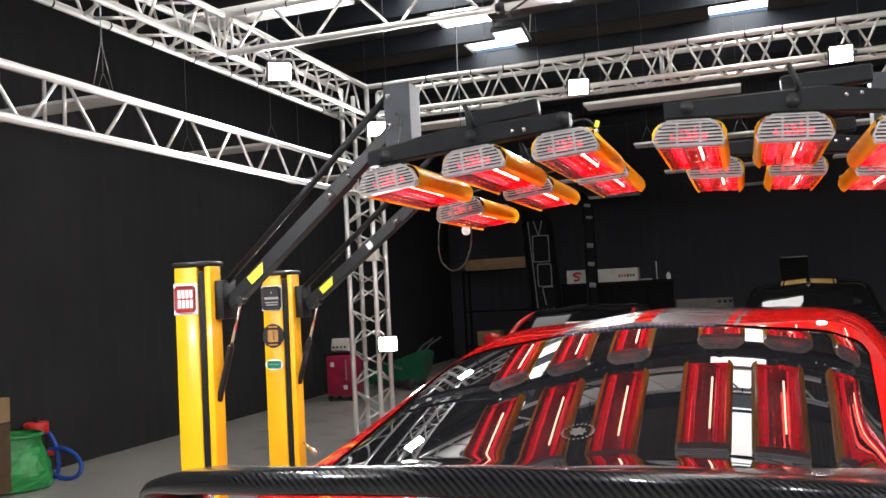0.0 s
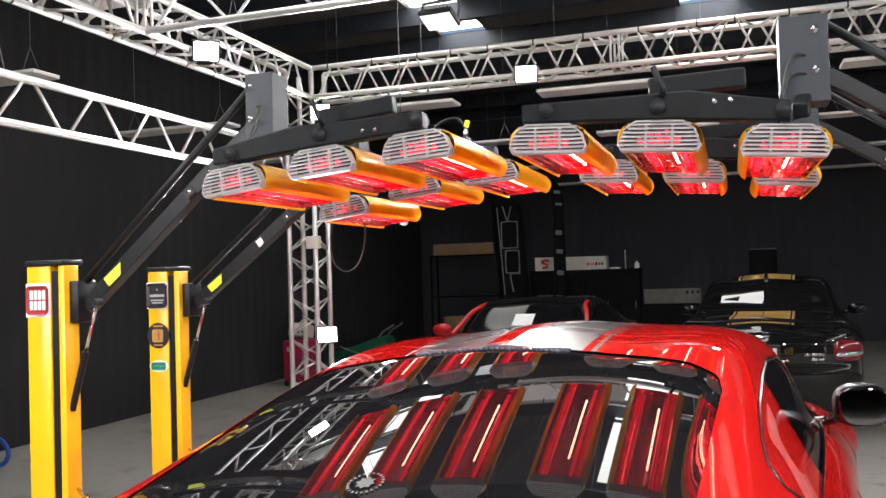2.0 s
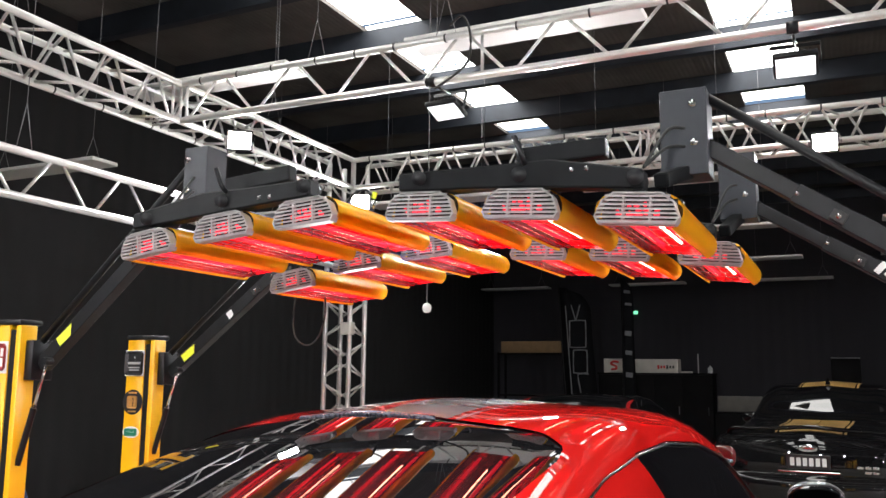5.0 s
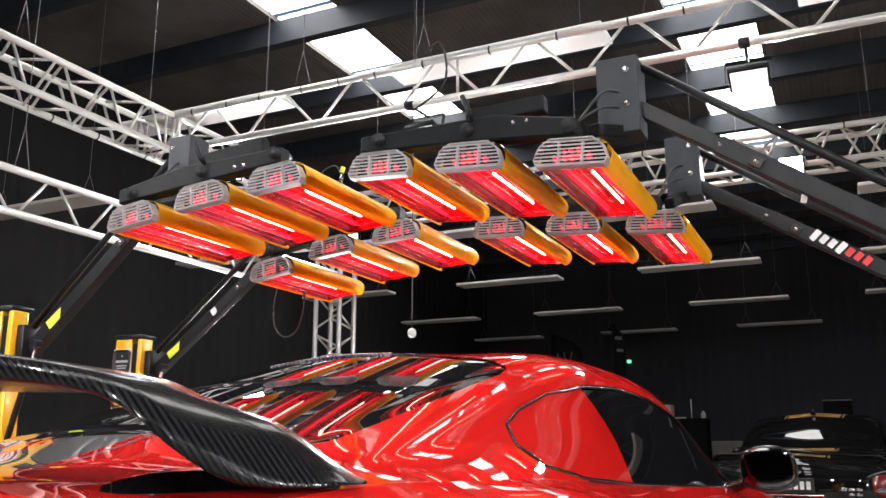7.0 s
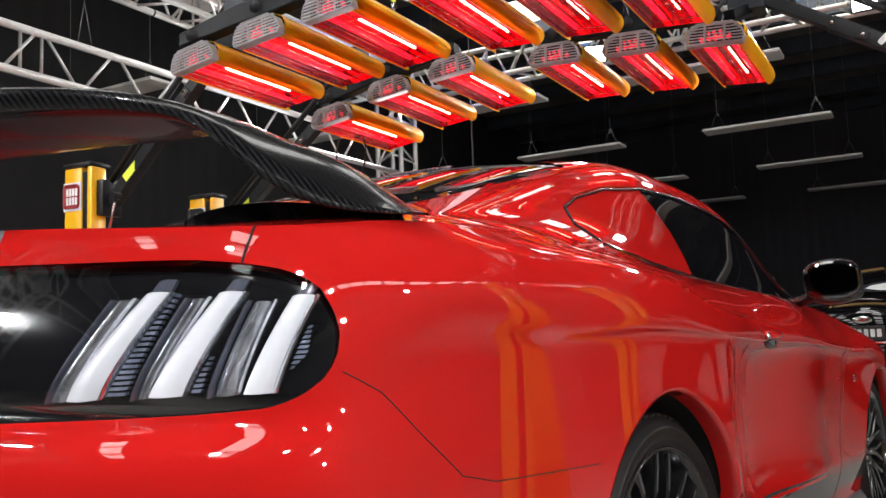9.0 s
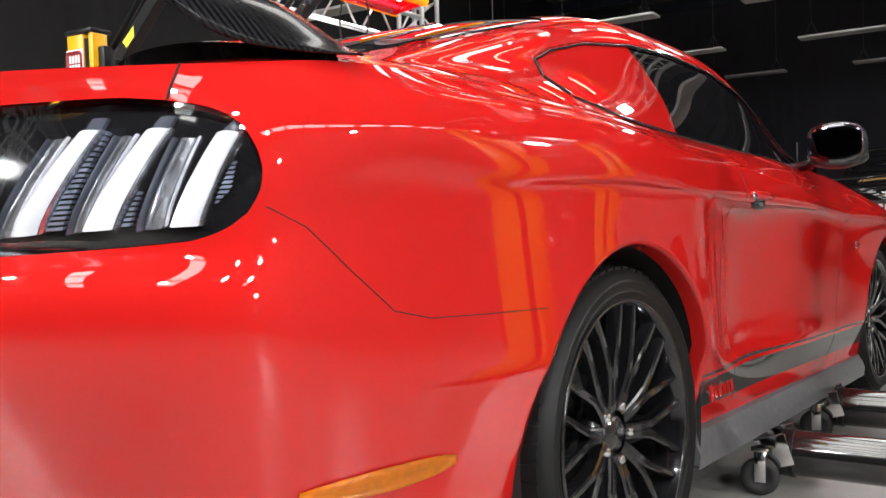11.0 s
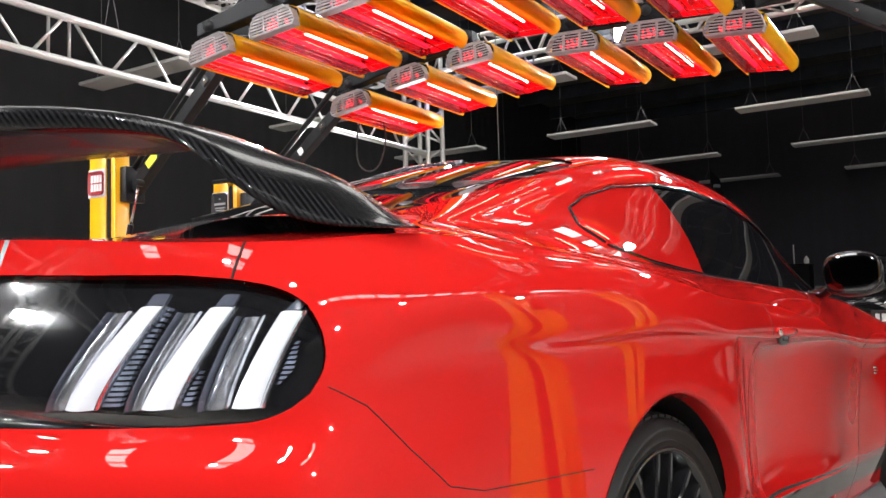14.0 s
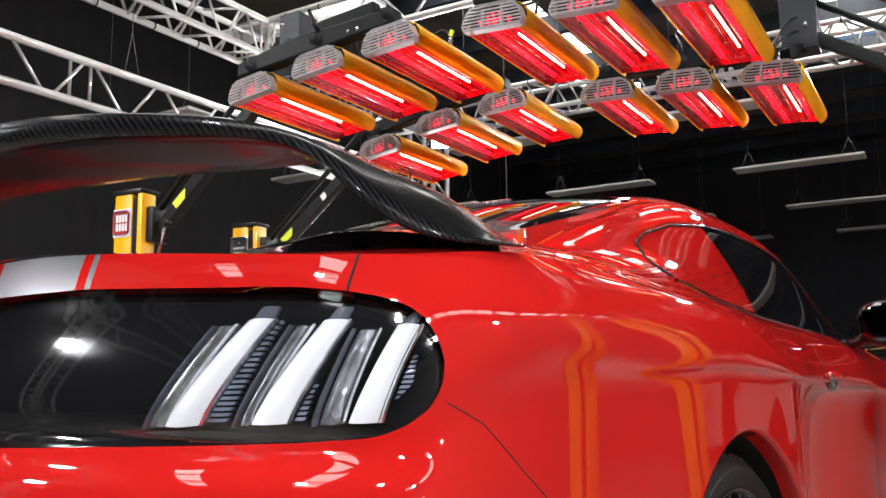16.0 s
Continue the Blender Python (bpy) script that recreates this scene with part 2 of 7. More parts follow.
# roof sheet in strips, open where the skylights are
PUR = [3.18 + 1.58 * i for i in range(-17, 10)]
# the third strip is out of view, added at like spacing as fill light
SKYS = [(-3.68, -2.92), (0.10, 0.93), (7.66, 8.49)]
edges = [U0] + [e for s in SKYS for e in s] + [U1]
bm = bmesh.new()
for a, b in zip(edges[0::2], edges[1::2]):
    box(bm, b - a, V1 - V0, 0.05, pose((a + b) / 2, (V0 + V1) / 2, TOP + 0.025))
for a, b in SKYS:
    for p, q in ((V0, -6.2), (11.2, V1)):
        box(bm, b - a, q - p, 0.05, pose((a + b) / 2, (p + q) / 2, TOP + 0.025))
roof = tagged(part("ceiling", bm, M_ROOF, smooth=False), "dark corrugated roof lining with daylight strips", "ceiling", kind="structure")
# each skylight bay is a sheet between two purlins
n = 0
for a, b in SKYS:
    for p, q in zip(PUR, PUR[1:]):
        if q > 11.4 or p < -6.5:
            continue
        n += 1
        bm = bmesh.new()
        box(bm, b - a, q - p - 0.09, 0.02, pose((a + b) / 2, (p + q) / 2, TOP + 0.06), 0.004, 1)
        s = part("window_%d" % n, bm, M_SKY, smooth=False)
        tagged(s, "translucent white fibreglass roof skylight lit by daylight", "skylight", "roof skylights", "structure")
purlin_mesh = None
for i, p in enumerate(PUR):
    if V0 < p < V1:
        if purlin_mesh is None:
            bm = bmesh.new()
            # C section purlin
            box(bm, U1 - U0, 0.016, 0.26, pose(0, 0, 0))
            box(bm, U1 - U0, 0.11, 0.016, pose(0, 0.05, 0.125))
            box(bm, U1 - U0, 0.11, 0.016, pose(0, 0.05, -0.125))
            box(bm, U1 - U0, 0.016, 0.035, pose(0, 0.1, -0.11))
            ob = part("purlin", bm, M_PURLIN, smooth=False)
            purlin_mesh = ob.data
        else:
            ob = new("purlin", purlin_mesh)
        ob.matrix_world = pose((U0 + U1) / 2, p, TOP - 0.14)
        tagged(ob, "dark blue steel roof purlin across the hall", "beam", "roof purlins", "structure")

# ---- lighting truss rig ----
bm = bmesh.new()
rod(bm, (0, 0, -0.5), (0, 0, 0.5), 0.025, 14)
CHORD = part("chord", bm, M_TRUSS)
bm = bmesh.new()
rod(bm, (0, 0, -0.5), (0, 0, 0.5), 0.0105, 8)
BRACE = part("brace", bm, M_TRUSS)
for o in (CHORD, BRACE):
    bpy.data.objects.remove(o)
MESH_CHORD, MESH_BRACE = bpy.data.meshes["chord"], bpy.data.meshes["brace"]


def truss(a, b, across, label, pitch=0.64, phase=0.0, double=(), deep=0.28):
    """A lattice truss from a to b (its lowest chord's line). across: the ways from that chord to the others, in order round."""
    root = thing("lighting_truss", pose(*a), label, "truss", "lighting rig")
    d = Vector(b) - Vector(a)
    L, e = d.length, d.normalized()
    offs = [Vector((0, 0, 0))] + [Vector(o) for o in across]
    for o in offs:
        share("chord", MESH_CHORD, between(o, o + d), root)
    sides = [(0, 1)] if len(offs) == 2 else [(i, (i + 1) % len(offs)) for i in range(len(offs))]
    for k, (i, j) in enumerate(sides):
        p, q = offs[i], offs[j]
        s = phase + (pitch / 2 if k % 2 else 0)
        while s < L - 0.05:
            lo, mid, hi = s, s + pitch / 2, s + pitch
            if lo > 0.03:
                if mid < L - 0.03:
                    share("brace", MESH_BRACE, between(p + e * (lo + 0.03), q + e * (mid - 0.03)), root)
                if hi < L - 0.03:
                    share("brace", MESH_BRACE, between(q + e * (mid + 0.03), p + e * (hi - 0.03)), root)
            s += pitch
        for s in double:
            share("brace", MESH_BRACE, between(p + e * s, q + e * s), root)
    return root


Z, D = 3.43, 0.28
up = (0, 0, D)
BOX_V = [(0, 0, D), (-D, 0, D), (-D, 0, 0)]
BOX_U = [(0, 0, D), (0, D, D), (0, D, 0)]
silver = "silver aluminium lattice truss hung under the roof"
truss((-3.09, -7.0, Z), (-3.09, 5.24, Z), BOX_V, "silver aluminium box truss running along the drape side", 0.40, 0.1, (9.7, 9.78))
truss((-3.09, 5.24, Z), (6.2, 5.24, Z), BOX_U, "silver aluminium box truss across the hall", 0.40, 0.05, (2.86, 2.93, 5.9, 5.97))
truss((-3.09, 2.78, Z), (6.2, 2.78, Z), [up], "silver flat ladder truss across the hall over the car", 0.64, 0.05, (0.06, 2.42))
truss((-3.09, -7.0, 2.61), (-3.09, 5.2, 2.61), [(0, 0, 0.27)], "silver flat ladder truss at mid height beside the drape", 0.55, 0.22, (8.06, 8.2))
truss((6.2, -7.0, Z), (6.2, 5.52, Z), [(0, 0, D), (D, 0, D), (D, 0, 0)], silver, 0.40, 0.1)
truss((-3.09, -3.4, Z), (6.2, -3.4, Z), [up], silver, 0.64, 0.05)
truss((-3.09, 5.24, 0.03), (-3.09, 5.24, Z + D), [(-D, 0, 0), (-D, D, 0), (0, D, 0)], "silver aluminium box truss column standing on the floor", 0.40, 0.1)
truss((6.2, 5.24, 0.03), (6.2, 5.24, Z + D), [(D, 0, 0), (D, D, 0), (0, D, 0)], "silver aluminium box truss column standing on the floor", 0.40, 0.1)
# two unseen columns, added to carry the extra rear floodlights
truss((-3.09, -3.68, 0.03), (-3.09, -3.68, Z + D), [(-D, 0, 0), (-D, D, 0), (0, D, 0)], "silver aluminium box truss column standing on the floor", 0.40, 0.1)
truss((6.2, -3.68, 0.03), (6.2, -3.68, Z + D), [(D, 0, 0), (D, D, 0), (0, D, 0)], "silver aluminium box truss column standing on the floor", 0.40, 0.1)
for u in (-3.23, 6.34):
    bm = bmesh.new()
    box(bm, 0.5, 0.5, 0.012, pose(u, -3.54, 0.006), 0.003, 1)
    tagged(part("base_plate", bm, M_TRUSS, smooth=False), "square steel base plate under a truss column", "base plate", "lighting rig")
for u in (-3.23, 6.34):
    bm = bmesh.new()
    box(bm, 0.5, 0.5, 0.012, pose(u, 5.38, 0.006), 0.003, 1)
    tagged(part("base_plate", bm, M_TRUSS, smooth=False), "square steel base plate under a truss column", "base plate", "lighting rig")

# wires that carry the rig and the panels
bm = bmesh.new()
rod(bm, (0, 0, -0.5), (0, 0, 0.5), 0.0028, 6)
o = part("hanging_wire", bm, M_WIRE)
MESH_WIRE = o.data
bpy.data.objects.remove(o)


def bridle(u, v, z, along=(1, 0), spread=0.075):
    """A wire from the roof that parts into two legs."""
    root = thing("hanging_wire", pose(u, v, z), "thin steel suspension wire from the roof", "wire", "suspension wires")
    share("wire", MESH_WIRE, between((0, 0, 0.3), (0, 0, TOP - z)), root)
    for s in (-1, 1):
        share("wire_leg", MESH_WIRE, between((0, 0, 0.3), (s * spread * along[0], s * spread * along[1], 0)), root)


for u, v in ((-3.09, 1.4), (-0.92, 2.78), (0.62, 2.78), (-3.09, 3.9), (-1.9, 2.78), (2.3, 2.78)):
    bridle(u, v, Z + D)
bridle(-3.09, 1.5, 2.88)

# hung white panels, in rows
for v, cols in ((3.66, (-5.55,)), (6.45, (-5.5, -2.78, -0.34, 2.48)), (9.39, (-5.55, -2.84, -0.18, 2.52)), (12.57, (-5.45, -2.76, -0.05, 2.6)), (15.8, (-5.3, -2.4, 0.34, 3.0))):
    for u in cols:
        root = thing("ceiling_panel", pose(u, v, 3.5), "slim white panel hung flat on wires from the roof", "ceiling panel", "hanging panels")
        bm = bmesh.new()
        box(bm, 1.55, 0.3, 0.035, None, 0.006, 1)
        part("panel", bm, M_PANEL, root, smooth=False)
        for s in (-0.6, 0.6):
            share("wire", MESH_WIRE, between((s, 0, 0.25), (s, 0, TOP - 3.5)), root)
            for e in (-0.1, 0.1):
                share("wire_leg", MESH_WIRE, between((s, 0, 0.25), (s + e, 0, 0.018)), root)


# ---- floodlights ----
def floodlight(u, v, z, aim, on=True, watts=42.0, size=0.17, arm=None):
    m = look((u, v, z), aim)
    root = thing("floodlight", m, "black LED floodlight clamped to the rig, switched on" if on else "black LED floodlight clamped to the rig", "floodlight", "floodlights")
    bm = bmesh.new()
    box(bm, size + 0.03, size * 0.78 + 0.03, 0.035, pose(0, 0, 0.02), 0.008)
    sharp(part("housing", bm, M_BLACKMETAL, root))
    bm = bmesh.new()
    for i in range(7):
        box(bm, 0.006, size * 0.7, 0.03, pose((i - 3) * size / 8, 0, 0.05))
    part("cooling_fins", bm, M_BLACKMETAL, root, smooth=False)
    bm = bmesh.new()
    box(bm, size, size * 0.78, 0.006, pose(0, 0, -0.001), 0.002, 1)
    part("lens", bm, M_LED if on else M_LEDOFF, root, "glaring white LED lens" if on else "", smooth=False)
    bm = bmesh.new()
    w = size / 2 + 0.03
    for s in (-1, 1):
        box(bm, 0.004, 0.03, 0.14, pose(s * w, 0, 0.08))
    box(bm, 2 * w, 0.03, 0.004, pose(0, 0, 0.15))
    part("bracket", bm, M_BLACKMETAL, root, smooth=False)
    if on:
        flood_light(m @ pose(0, 0, -0.012), watts, size)
    if arm:
        # clamp arm up to the chord above
        bm = bmesh.new()
        back = m @ Vector((0, 0, 0.15))
        inv = m.inverted()
        rod(bm, inv @ back, inv @ Vector(arm), 0.010, 8)
        rod(bm, inv @ (Vector(arm) - Vector((0.03, 0, 0))), inv @ (Vector(arm) + Vector((0.03, 0, 0))), 0.034, 14)
        part("clamp_arm", bm, M_BLACKMETAL, root)
    return root


floodlight(-2.95, 3.30, 3.40, (0.8, -1.4, 1.2))
floodlight(-0.96, 5.18, 3.42, (0.9, -1.8, 1.2))
floodlight(1.21, 5.15, 3.40, (1.2, -1.5, 1.2))
floodlight(-3.0, 5.24, 3.28, (0.6, -1.6, 1.5))
floodlight(-2.98, 5.22, 1.15, (0.6, -2.2, 1.5))
floodlight(-1.02, 3.0, 3.30, (-1.1, 1.9, 0.0), on=False, size=0.20, arm=(-1.02, 2.78, 3.43))
floodlight(1.11, 2.92, 3.26, (1.15, 1.7, 0.0), on=False, size=0.20, arm=(1.11, 2.78, 3.43))
for v in (5.4, 0.6):
    floodlight(6.1, v, 3.40, (0.9, v * 0.2, 0.8), watts=46, size=0.22)
for u in (4.6, 2.4, 0.4):
    floodlight(u, -3.32, 3.40, (0.3, -0.8, 0.8), watts=30)
# two unseen floodlights, added to brighten the car's tail and rear corner
floodlight(-2.95, -3.26, 2.30, (0.3, -1.1, 0.85), watts=36)
floodlight(6.06, -3.26, 2.30, (0.9, -0.9, 0.7), watts=50)
floodlight(-2.99, -2.0, 3.40, (-0.3, 0.2, 1.0), watts=35)

# ---- infrared curing lamps on arms ----
def lamp_profile(w=0.112, h=0.045, n=8):
    """Half-round sides, flat top and open below: the cassette's outline, seen along its length."""
    pts = []
    r = 0.046
    for s in (1, -1):
        cx = s * (w - r)
        for k in range(n + 1):
            a = math.pi / 2 - s * 0 - (k / n) * math.pi * 0.86 if s > 0 else math.pi / 2 + math.pi * 0.86 - (k / n) * math.pi * 0.86
            pts.append((cx + r * math.cos(a), 0.006 + r * math.sin(a)))
    right, left = pts[:n + 1], pts[n + 1:]
    return right, left


def curing_lamp():
    """One cassette, its near end at the origin, running along +y."""
    root = thing("infrared_lamp", None, "amber and grey infrared paint curing lamp glowing red", "infrared lamp", "curing lamps")
    L = 0.645
    right, left = lamp_profile()
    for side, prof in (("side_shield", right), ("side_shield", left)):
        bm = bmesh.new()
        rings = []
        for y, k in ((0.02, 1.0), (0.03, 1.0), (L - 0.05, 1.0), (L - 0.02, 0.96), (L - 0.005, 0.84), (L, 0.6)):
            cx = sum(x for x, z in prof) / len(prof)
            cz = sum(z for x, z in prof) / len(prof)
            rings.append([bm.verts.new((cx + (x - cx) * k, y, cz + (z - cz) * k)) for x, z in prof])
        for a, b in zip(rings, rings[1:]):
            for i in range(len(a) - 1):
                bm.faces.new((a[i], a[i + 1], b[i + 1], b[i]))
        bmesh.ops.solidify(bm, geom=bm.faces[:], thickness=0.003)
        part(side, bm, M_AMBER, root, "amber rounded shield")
    # top cover
    bm = bmesh.new()
    box(bm, 0.15, L - 0.05, 0.018, pose(0, L / 2, 0.047), 0.006)
    sharp(part("top_cover", bm, M_GREYMETAL, root))
    # reflector trough, the tubes' red glow tinted into its metal
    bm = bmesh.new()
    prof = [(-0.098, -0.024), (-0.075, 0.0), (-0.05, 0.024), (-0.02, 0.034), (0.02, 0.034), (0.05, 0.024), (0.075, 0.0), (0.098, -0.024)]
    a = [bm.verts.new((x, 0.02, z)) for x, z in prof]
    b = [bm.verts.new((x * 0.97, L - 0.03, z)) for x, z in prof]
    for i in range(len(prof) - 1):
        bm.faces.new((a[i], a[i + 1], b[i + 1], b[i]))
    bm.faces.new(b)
    part("reflector", bm, M_TROUGH, root, "polished reflector with the lamp's red glow put in its colour", smooth=False)
    # filament tube inside a red quartz sleeve, and two dimmer ones
    bm = bmesh.new()
    rod(bm, (0.022, 0.15, -0.002), (0.022, L - 0.13, -0.002), 0.0040, 8)
    part("filament", bm, M_TUBE, root, "white-hot filament tube")
    bm = bmesh.new()
    for x, z in ((-0.05, 0.0), (0.045, 0.004)):
        rod(bm, (x, 0.03, z), (x, L - 0.05, z), 0.009, 10)
    part("quartz_tube", bm, M_REDGLOW, root, "glowing red quartz tube")
    # guard wires under the opening
    bm = bmesh.new()
    rod(bm, (0, 0, -0.5), (0, 0, 0.5), 0.0015, 5)
    wire = part("guard_wire", bm, M_CHROME, root, "thin bright guard wire")
    wire.matrix_basis = between((-0.075, 0.03, -0.028), (-0.075, L - 0.04, -0.028))
    for x in (-0.045, -0.015, 0.015, 0.045, 0.075):
        share("guard_wire", wire.data, between((x, 0.03, -0.028), (x, L - 0.04, -0.028)), root)
    for i in range(4):
        y = 0.10 + i * (L - 0.20) / 3
        share("guard_wire", wire.data, between((-0.095, y, -0.026), (0.095, y, -0.026)), root)
    # slatted end cap: frame, slats and a backing that glows through
    out = [(-0.108, -0.012), (-0.092, 0.03), (-0.062, 0.052), (0.062, 0.052), (0.092, 0.03), (0.108, -0.012), (0.098, -0.03), (-0.098, -0.03)]
    bm = bmesh.new()
    inner = [(x * 0.955, (z - 0.01) * 0.90 + 0.01) for x, z in out]
    f0 = [bm.verts.new((x, -0.006, z)) for x, z in out]
    f1 = [bm.verts.new((x, -0.006, z)) for x, z in inner]
    b0 = [bm.verts.new((x, 0.03, z)) for x, z in out]
    b1 = [bm.verts.new((x, 0.03, z)) for x, z in inner]
    k = len(out)
    for i in range(k):
        j = (i + 1) % k
        bm.faces.new((f0[i], f0[j], f1[j], f1[i]))
        bm.faces.new((b0[j], b0[i], b1[i], b1[j]))
        bm.faces.new((f0[j], f0[i], b0[i], b0[j]))
        bm.faces.new((f1[i], f1[j], b1[j], b1[i]))
    bmesh.ops.recalc_face_normals(bm, faces=bm.faces)
    bmesh.ops.bevel(bm, geom=[e for e in bm.edges if all(v.co.y < 0 for v in e.verts)], offset=0.002, segments=1, affect="EDGES")
    cap = part("end_cap", bm, M_GRILLE, root, "grey slatted end cap", smooth=False)
    for i in range(7):
        z = -0.022 + i * 0.0108
        half = 0.106 if z < 0.016 else (0.098 if z < 0.03 else 0.086)
        bm = bmesh.new()
        box(bm, 2 * half - 0.010, 0.014, 0.0046, pose(0, 0.0, z, 20))
        part("slat", bm, M_GRILLE, cap, smooth=False)
    for x in (-0.034, 0.034):
        bm = bmesh.new()
        box(bm, 0.006, 0.014, 0.066, pose(x, 0.004, 0.01))
        part("mullion", bm, M_GRILLE, cap, smooth=False)
    bm = bmesh.new()
    for x, z, r in ((-0.022, 0.016, 0.006), (-0.020, -0.002, 0.009), (-0.004, 0.020, 0.007), (0.002, 0.000, 0.011), (0.018, 0.024, 0.006), (0.021, 0.004, 0.008), (0.050, 0.006, 0.005), (-0.052, 0.004, 0.005)):
        bmesh.ops.create_uvsphere(bm, u_segments=8, v_segments=6, radius=r, matrix=pose(x, 0.016, z))
    part("glow_core", bm, M_REDGLOW, cap, "red glow behind the slats")
    bm = bmesh.new()
    box(bm, 0.19, 0.004, 0.066, pose(0, 0.034, 0.008))
    part("backing", bm, M_BLACKMETAL, cap, smooth=False)
    return root


LAMPS = [
    # u, v, z, lean
    (-0.780, 0.195, 2.012, -7), (-0.473, 0.195, 2.048, -5), (-0.166, 0.195, 2.070, -4),
    (0.213, 0.215, 2.062, 3), (0.512, 0.215, 2.046, 4), (0.822, 0.215, 2.010, 5),
    (-0.807, 1.045, 1.980, -8), (-0.497, 1.045, 2.048, -6), (-0.182, 1.045, 2.084, -4),
    (0.262, 1.085, 2.060, 3), (0.566, 1.085, 2.040, 4), (0.876, 1.085, 2.010, 5),
]
first = curing_lamp()
first.matrix_world = pose(LAMPS[0][0], LAMPS[0][1], LAMPS[0][2] - 0.012, 0, LAMPS[0][3], 0)
for u, v, z, lean in LAMPS[1:]:
    copy_thing(first, pose(u, v, z - 0.012, 0, lean, 0))


def beam(bm, p, q, w, h, bevel=0.006):
    """A square-section bar from p to q, its h side upright."""
    p, q = Vector(p), Vector(q)
    d = (q - p).normalized()
    side = d.cross(Vector((0, 0, 1))).normalized()
    upv = side.cross(d)
    m = Matrix((side, d, upv)).transposed().to_4x4()
    m.translation = (p + q) / 2
    return box(bm, w, (q - p).length, h, m, bevel)


def hanger(us, v, zs, side, box_u, box_v, box_z, box_h):
    """The head of one arm: a tall box, a folded beam and three swivels that hold the lamps."""
    root = thing("lamp_head_bracket", pose(0, 0, 0), "charcoal steel bracket that holds three curing lamps", "bracket", "lamp arms")
    c = sum(us) / 3
    a, b = us[0] - 0.07, us[2] + 0.02
    s = 1 if side == "left" else -1
    bm = bmesh.new()
    # lower beam, a shallow angle that follows the three lamps
    z0, zm, z1 = zs[0] + 0.078, zs[1] + 0.078, zs[2] + 0.078
    plate(bm, [(a, z0 - 0.03), (c, zm - 0.034), (b, z1 - 0.03), (b, z1 + 0.022), (c + 0.08, zm + 0.036), (c - 0.08, zm + 0.036), (a, z0 + 0.022)], 0.055, pose(0, v + 0.03, 0))
    bmesh.ops.bevel(bm, geom=bm.edges[:], offset=0.005, segments=1, affect="EDGES")
    part("crossbeam", bm, M_ARMBLACK, root, smooth=False)
    # upper leaf that reaches to the box
    mid = zm
    bm = bmesh.new()
    beam(bm, (c - 0.03, v + 0.066, zm + 0.060), (c + 0.22, v + 0.066, zm + (0.082 if s > 0 else 0.066)), 0.045, 0.052)
    part("upper_leaf", bm, M_ARMBLACK, root, smooth=False)
    bm = bmesh.new()
    beam(bm, (box_u - s * -0.03, v + 0.09, (zs[0] if s > 0 else zs[2]) + 0.085), (box_u, box_v, box_z + 0.02), 0.040, 0.040)
    part("link", bm, M_ARMBLACK, root, smooth=False)
    # cables from the lamps up to the box
    for k in range(2):
        bm = bmesh.new()
        p = Vector((us[2 if s < 0 else 0], v + 0.1, zs[1] + 0.09))
        q = Vector((box_u - s * 0.03, box_v - 0.03, box_z + 0.08 + 0.05 * k))
        sweep(bm, [p, p.lerp(q, 0.4) + Vector((0, 0.06, 0.05 + 0.03 * k)), q], 0.0045, 6)
        part("cable", bm, M_RUBBER, root, "thin black cable")
    bm = bmesh.new()
    box(bm, 0.106 if s > 0 else 0.130, 0.11, box_h, pose(box_u, box_v, box_z + box_h / 2), 0.003)
    part("head_box", bm, M_GREYMETAL, root, smooth=False)
    for dz in (0.36, 0.81):
        bm = bmesh.new()
        lathe(bm, [(0.0, 0.012), (0.008, 0.012), (0.012, 0.006), (0.012, 0.0)], 12, pose(box_u + (-0.032 if s > 0 else 0.028), box_v - 0.055, box_z + box_h * dz, 90))
        part("bolt", bm, M_CHROME, root, "chrome bolt")
    for u, z in zip(us, zs):
        bm = bmesh.new()
        rod(bm, (u, v + 0.03, z + 0.03), (u, v + 0.03, z + 0.07), 0.018, 12)
        rod(bm, (u, v - 0.012, z + 0.078), (u, v + 0.07, z + 0.078), 0.020, 12)
        part("swivel", bm, M_BLACKMETAL, root)
    # clamp lever
    bm = bmesh.new()
    sweep(bm, [(c + 0.01, v + 0.004, mid + 0.03), (c + 0.012, v - 0.02, mid + 0.045), (c - 0.01, v - 0.024, mid + 0.10)], 0.008, 8)
    part("lever", bm, M_BLACKMETAL, root)
    for k in (-0.02, 0.02):
        bm = bmesh.new()
        lathe(bm, [(0.0, 0.004), (0.006, 0.003), (0.007, 0.0)], 10, pose(c + 0.16 + k, v + 0.0015, mid + 0.0, 90))
        part("rivet", bm, M_CHROME, root)
    return root


